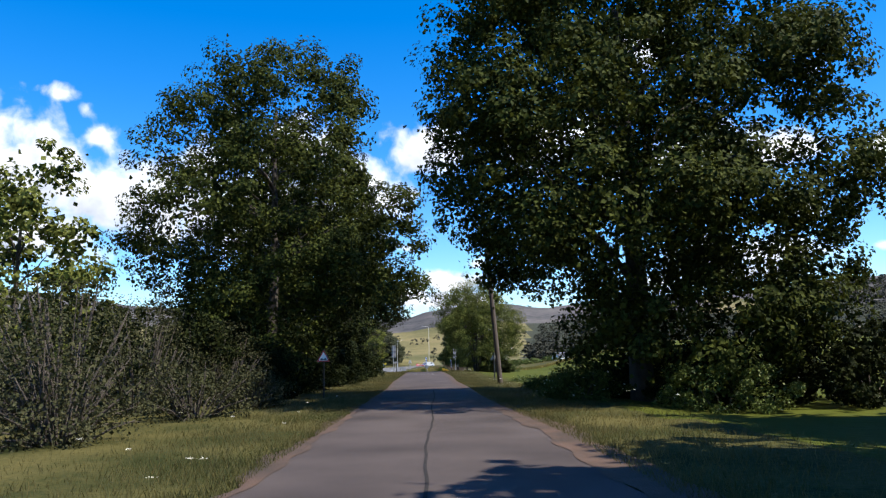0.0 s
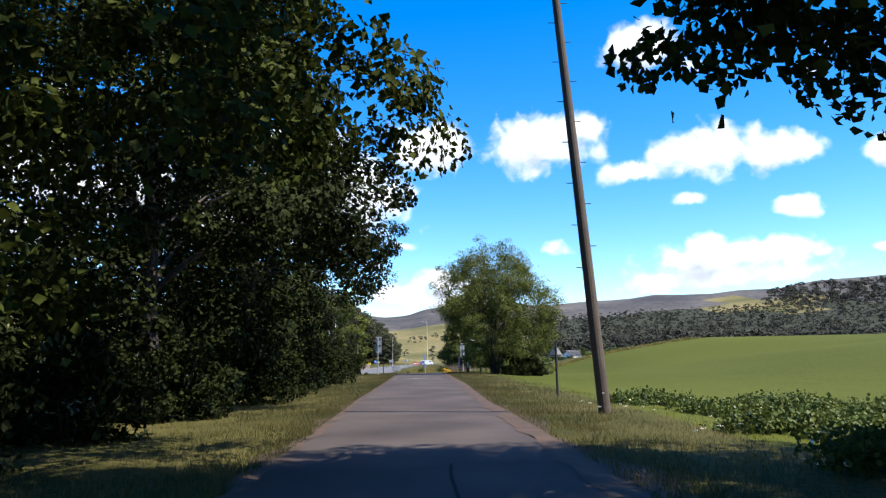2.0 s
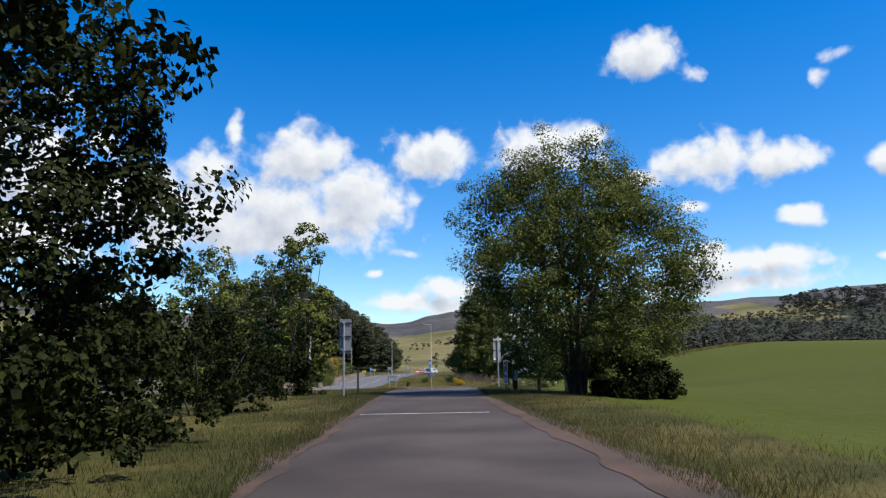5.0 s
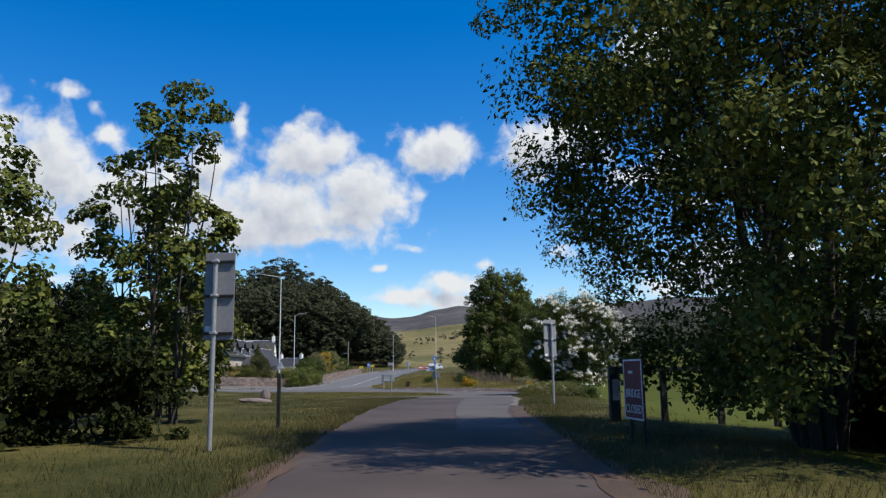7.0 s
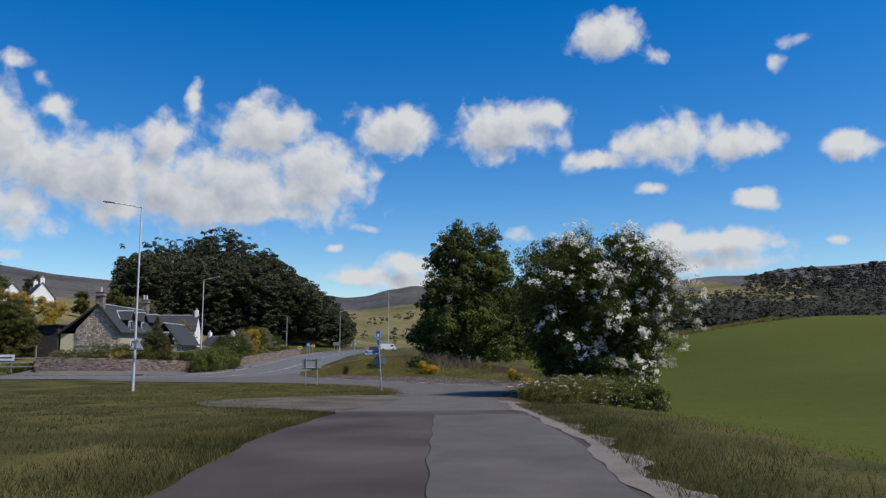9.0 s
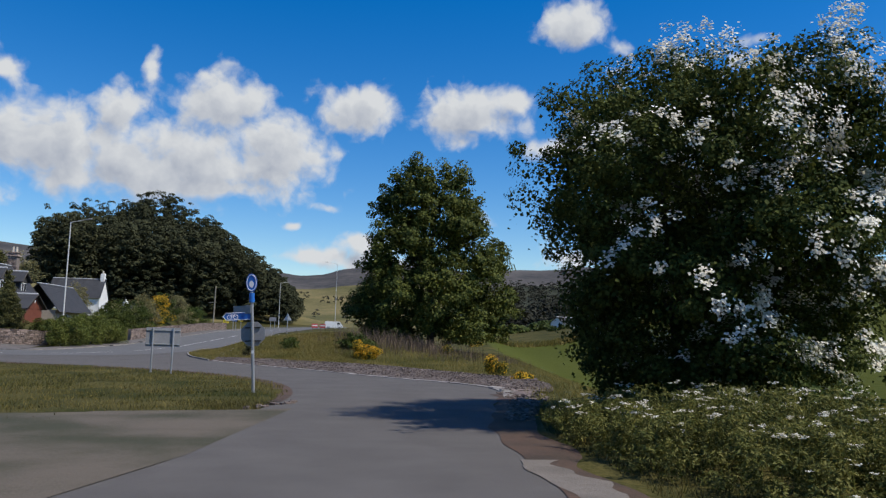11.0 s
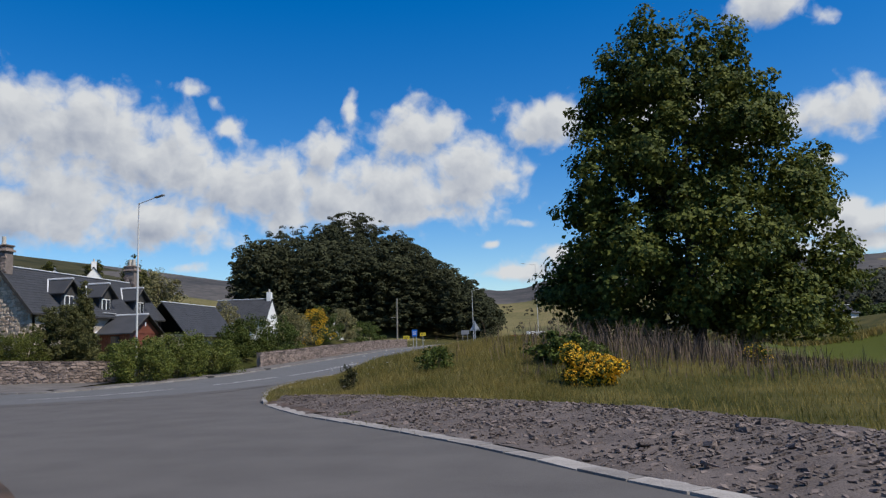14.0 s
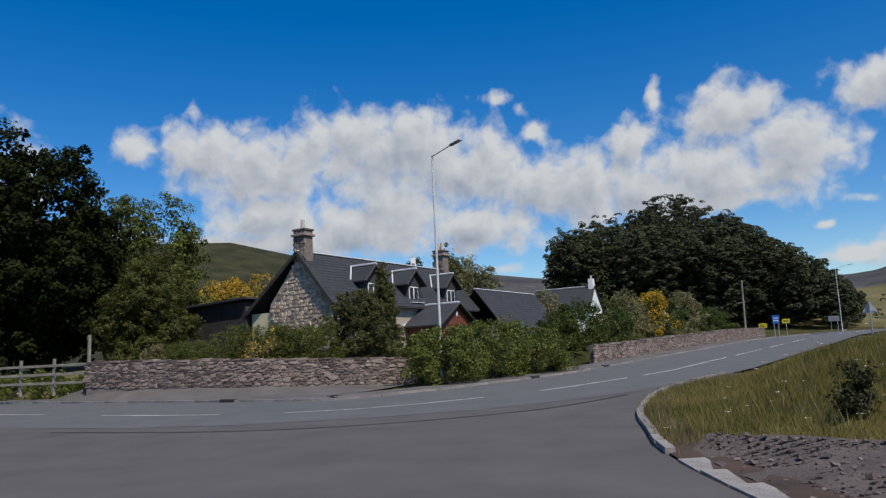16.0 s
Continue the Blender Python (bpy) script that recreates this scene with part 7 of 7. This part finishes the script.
def rubble():
    rnd = random.Random(77)
    bank = thing("rubble_bank", (0, 0, 0), "bank of broken grey-brown slate rubble along the kerb", "rubble", kind="structure")
    shapes = []
    for i in range(14):
        v, f = stone_block((1, 1, 1), 500 + i, 0.45)
        shapes.append(mesh_of("stone", v, f, STONE))
    line = np.array(resample(MOUTH_R[1:12], 200))
    tang = np.gradient(line, axis=0)
    tang /= np.linalg.norm(tang, axis=1)[:, None]
    nrm = np.stack([tang[:, 1], -tang[:, 0]], 1)
    verts, faces = [], []
    for i in range(0, 160, 2):
        w = float(np.interp(i / 200, [0, 0.12, 0.45, 0.62, 0.72, 0.775, 0.80, 1.0], [1.6, 3.2, 4.6, 3.6, 2.6, 0.8, 0.1, 0.1]))
        for k in range(7):
            d = 0.3 + w * k / 6
            x, y = line[i] + nrm[i] * d
            verts.append((x, y, max(float(road_z(y)) + 0.02 + 0.22 * smooth(0, 1, k / 6) * smooth(0, 24, i), float(bank_z(x, y)) + 0.015) + rnd.uniform(-0.03, 0.03)))
    n = 7
    for j in range(79):
        for k in range(6):
            a = j * n + k
            faces.append((a, a + 1, a + n + 1, a + n))
    part("soil", mesh_of("soil", verts, faces, SOIL, True), None, bank, "dark gravelly soil")
    ev, ef = [], []
    for i in range(15000):
        u = rnd.randrange(200)
        w = float(np.interp(u / 200, [0, 0.12, 0.45, 0.62, 0.72, 0.775, 0.80, 1.0], [1.5, 3.0, 4.4, 3.4, 2.4, 0.6, 0.0, 0.0]))
        if w < 0.3:
            continue
        k = rnd.random() ** 0.8
        x, y = line[u] + nrm[u] * (0.4 + w * k)
        big = i < 300
        s = (rnd.uniform(0.10, 0.24) if big else 0.022 + 0.10 * rnd.random() ** 2.2) * (0.65 if u > 118 else 1.0)
        z = max(float(road_z(y)) + 0.03 + 0.22 * float(smooth(0, 1, k) * smooth(0, 24, u)), float(bank_z(x, y)) + 0.03) + s * 0.05
        m = pose(x, y, z, rnd.uniform(-25, 25), rnd.uniform(-25, 25), rnd.uniform(0, 360)) @ Matrix.Diagonal((s, s * rnd.uniform(0.5, 0.9), s * rnd.uniform(0.2, 0.45), 1))
        if big:
            part("stone", shapes[i % 14], None, bank).matrix_basis = m
        else:
            b0 = len(ev)
            me = shapes[i % 14]
            ev += [tuple(m @ v.co) for v in me.vertices]
            ef += [tuple(b0 + q for q in f.vertices) for f in me.polygons]
    # the rubble thins out along the lane towards the hawthorn
    for i in range(900):
        y = 81.5 - 10.0 * rnd.random() ** 1.5
        x = float(np.interp(y, RIGHT_Y, RIGHT_X)) + 0.12 + rnd.random() * float(np.interp(y, [71, 77, 81.5], [0.5, 1.0, 1.6]))
        s = 0.03 + 0.20 * rnd.random() ** 3
        m = pose(x, y, float(road_z(y)) + 0.02 + s * 0.05, rnd.uniform(-18, 18), rnd.uniform(-18, 18), rnd.uniform(0, 360)) @ Matrix.Diagonal((s, s * rnd.uniform(0.5, 0.9), s * rnd.uniform(0.2, 0.4), 1))
        b0 = len(ev)
        me = shapes[i % 14]
        ev += [tuple(m @ v.co) for v in me.vertices]
        ef += [tuple(b0 + q for q in f.vertices) for f in me.polygons]
    tagged(part("small_stones", mesh_of("small_stones", ev, ef, STONE_S), None, bank), "loose small slate stones", kind="stuff")


rubble()


def grass(name, spots, h, seed, material, label, wide=0.008, lean=0.5, plain=False):
    """Single blades, three triangles each."""
    rnd = np.random.RandomState(seed)
    n = len(spots)
    x, y = spots[:, 0], spots[:, 1]
    z = land(x, y) - 0.03
    a = rnd.uniform(0, 2 * np.pi, n)
    hh = h * rnd.uniform(0.45, 1.25, n)
    dx, dy = np.cos(a), np.sin(a)
    b = rnd.uniform(0, 2 * np.pi, n)
    lx, ly = np.cos(b) * lean * hh, np.sin(b) * lean * hh
    w = wide * rnd.uniform(0.7, 1.4, n)
    v = np.zeros((n, 5, 3))
    v[:, 0] = np.stack([x - dx * w, y - dy * w, z], 1)
    v[:, 1] = np.stack([x + dx * w, y + dy * w, z], 1)
    v[:, 2] = np.stack([x + lx * 0.35 - dx * w * 0.7, y + ly * 0.35 - dy * w * 0.7, z + hh * 0.6], 1)
    v[:, 3] = np.stack([x + lx * 0.35 + dx * w * 0.7, y + ly * 0.35 + dy * w * 0.7, z + hh * 0.6], 1)
    v[:, 4] = np.stack([x + lx, y + ly, z + hh], 1)
    i = np.arange(n)[:, None] * 5
    t = np.concatenate([i + [0, 1, 3], i + [0, 3, 2], i + [2, 3, 4]], 1).reshape(-1, 3)
    if plain:
        v, t = v[:, [0, 1, 4]], np.arange(3 * n).reshape(-1, 3)
    tagged(new(name, tris_mesh(name, v.reshape(-1, 3), t, material)), label, "grass", kind="stuff")


def verge_grass():
    rnd = np.random.RandomState(21)
    # along the lane, thickest by its edges
    n = 270000
    y = rnd.uniform(-82, 76, n)
    side = rnd.uniform(0, 1, n) < 0.5
    d = rnd.exponential(1.6, n)
    x = np.where(side, np.interp(y, LEFT_Y, LEFT_X) - 0.05 - d, np.interp(y, RIGHT_Y, RIGHT_X) + np.where(y < 34, 0.3, 0.1) + d)
    s = np.stack([x, y], 1)
    s = s[(d < 5) & ~paved(x, y, 0.0) & (side | (y < 62) | (d > 0.8))]
    grass("verge_grass", s, 0.13, 31, BLADE, "long rough grass along the lane", 0.006, plain=True)
    y = rnd.uniform(-82, 62, 46000)
    side = rnd.uniform(0, 1, 46000) < 0.5
    d = 0.6 + rnd.gamma(2.0, 0.6, 46000)
    clump = 0.5 + 0.5 * np.sin(y * 1.9 + 3 * side) * np.sin(y * 0.53 + d * 2)
    x = np.where(side, np.interp(y, LEFT_Y, LEFT_X) - d, np.interp(y, RIGHT_Y, RIGHT_X) + d)
    keep = (rnd.uniform(0, 1, 46000) < clump) & ~paved(x, y, 0.1) & ((y < 15) | ~side | (y > 30))
    grass("tall_grass", np.stack([x, y], 1)[keep], 0.24, 39, TALLBLADE, "taller seeding grass tufts along the lane's verges", 0.004, 0.45, True)
    x = rnd.uniform(14, 84, 9000)
    y = 168 + 0.28 * x + rnd.normal(0, 1.2, 9000)
    grass("field_margin", np.stack([x, y], 1), 0.8, 40, BANKBLADE, "rough pale weeds along the far edge of the crop", 0.09, 0.4, True)
    x, y = rnd.uniform(-24, -1, 90000), rnd.uniform(36, 100, 90000)
    keep = ~paved(x, y, 0.05) | (in_polygon(x, y, TRACK) & (rnd.uniform(0, 1, 90000) < 0.35 * smooth(-3, -9, x)))
    grass("meadow_grass", np.stack([x, y], 1)[keep], 0.10, 38, BLADE, "rough grass between the lane and the main road", 0.012, plain=True)
    # island by the cycle signpost and the bank before the lone tree
    n = 95000
    x, y = rnd.uniform(-14, 16, n), rnd.uniform(66, 128, n)
    r = np.array(MOUTH_R)
    keep = ~paved(x, y, 0.05) & ((x < 0) | (y > 82) | (x > np.interp(y, RIGHT_Y, RIGHT_X) + 1.1))
    line = np.array(resample(MOUTH_R[1:12], 120))
    d = np.min(np.hypot(x[:, None] - line[None, ::3, 0], y[:, None] - line[None, ::3, 1]), axis=1)
    near = np.argmin(np.hypot(x[:, None] - line[None, ::3, 0], y[:, None] - line[None, ::3, 1]), axis=1) / 40
    bare = np.interp(near, [0, 0.12, 0.45, 0.62, 0.72, 0.775, 0.80, 1.0], [1.2, 2.4, 3.4, 2.8, 2.0, 0.8, 0.2, 0.2])
    keep &= (y < 82) | (d > bare * rnd.uniform(0.85, 1.25, n))
    s = np.stack([x, y], 1)[keep]
    isle = (s[:, 1] < 100) & (s[:, 0] < 1)
    grass("island_grass", s[isle], 0.15, 36, BANKBLADE, "short grass on the island by the signpost", plain=True)
    x, y = rnd.uniform(-12, 2, 90000), rnd.uniform(101, 124, 90000)
    line = np.array(resample(MOUTH_R[1:12], 60))
    d = np.min(np.hypot(x[:, None] - line[None, :, 0], y[:, None] - line[None, :, 1]), axis=1)
    near = np.argmin(np.hypot(x[:, None] - line[None, :, 0], y[:, None] - line[None, :, 1]), axis=1) / 60
    keep = ~paved(x, y, 0.12) & (d > np.interp(near, [0.62, 0.72, 0.775, 0.80], [2.8, 2.0, 0.8, 0.15]))
    grass("tip_grass", np.stack([x, y], 1)[keep], 0.22, 37, BANKBLADE, "lush yellow-green grass at the tip of the bank", 0.007, plain=True)
    grass("bank_grass", s[~isle], 0.24, 32, BANKBLADE, "tall seeding grass on the island and bank")
    x, y = rnd.uniform(-11, 2, 1800), rnd.uniform(106, 122, 1800)
    keep = ~paved(x, y, 0.3)
    grass("seed_grass", np.stack([x, y], 1)[keep], 0.5, 35, SEED, "pale seeding grass stalks on the bank", 0.005, 0.35, True)
    n = 5000
    x, y = rnd.uniform(0, 14, n), rnd.uniform(108, 118, n)
    keep = ~paved(x, y, 0.4)
    grass("dead_stems", np.stack([x, y], 1)[keep][:1500], 0.5, 33, STRAW, "dead brown stalks below the lone tree", 0.012, 0.2)
    x, y = rnd.normal(5.0, 3.0, 1300), rnd.uniform(111.5, 117, 1300)
    grass("dead_stems", np.stack([x, y], 1), 1.0, 34, STRAW, "tall dead brown stalks below the lone tree", 0.014, 0.3)


verge_grass()


def flower_heads(spots, seed, label, lift=0.0, size=1.0):
    rnd = np.random.RandomState(seed)
    pts = []
    for x, y in spots:
        z = z_at(x, y) + rnd.uniform(0.35, 0.75) + lift
        pts.append(np.array([x, y, z]) + rnd.normal(0, 1, (14, 3)) * np.array([0.06, 0.06, 0.012]) * size)
    p = np.concatenate(pts)
    v, t = leaves(p, np.tile([0, 0, 1.0], (len(p), 1)), 0.06 * size, rnd, spread=0.3, aspect=1.0)
    tagged(new("cow_parsley", tris_mesh("cow_parsley", v, t, BLOSSOM)), label, "wildflower", kind="stuff")


fr = random.Random(8)
spots = [(float(np.interp(y, LEFT_Y, LEFT_X)) - fr.uniform(0.6, 3), y) for y in [fr.uniform(-75, -50) for _ in range(14)]]
spots += [(float(np.interp(y, RIGHT_Y, RIGHT_X)) + fr.uniform(2.0, 5), y) for y in [fr.uniform(-60, -30) for _ in range(40)]]
spots += [(float(np.interp(y, RIGHT_Y, RIGHT_X)) + fr.uniform(1.2, 4.5), y) for y in [fr.uniform(55, 70) for _ in range(50)]]
flower_heads(spots, 9, "white flat heads of cow parsley in the grass", -0.12, 0.4)
flower_heads([(fr.uniform(-8.8, -4.5), fr.uniform(107, 120)) for _ in range(40)], 11, "small white flower heads in the bank grass", -0.15, 0.36)

# flat broken slabs where the kerb ends
slab = random.Random(31)
for i, (x, y) in enumerate(((7.15, 84.3), (7.3, 83.4), (7.25, 82.5), (7.6, 81.8), (7.35, 81.1), (7.9, 83.0))):
    v, f = stone_block((1, 1, 1), 720 + i, 0.3)
    st = new("slab", mesh_of("slab", v, f, KERB if i < 3 else STONE))
    st.matrix_basis = pose(x, y, float(road_z(y)) - 0.02, slab.uniform(-5, 5), slab.uniform(-5, 5), slab.uniform(0, 360)) @ Matrix.Diagonal((slab.uniform(0.6, 0.95), slab.uniform(0.4, 0.6), 0.16, 1))
    tagged(st, "flat broken kerb slab lying at the rubble's edge", "stone", "broken slabs")

# loose stones at the island's tip
tip = random.Random(12)
for i in range(16):
    v, f = stone_block((1, 1, 1), 700 + i, 0.4)
    a = tip.uniform(-0.4, 1.6)
    x, y, s = 0.1 - 0.9 * (i / 16) + tip.uniform(-0.12, 0.12), 76.2 - 2.6 * (i / 16) + tip.uniform(-0.2, 0.2), tip.uniform(0.1, 0.24)
    st = new("stone", mesh_of("stone", v, f, STONE))
    st.matrix_basis = pose(x, y, float(road_z(y)) + s * 0.12, tip.uniform(-12, 12), tip.uniform(-12, 12), tip.uniform(0, 360)) @ Matrix.Diagonal((s, s * 0.8, s * 0.5, 1))
    tagged(st, "small loose stone at the edge of the grass island", "stone", "edge stones")
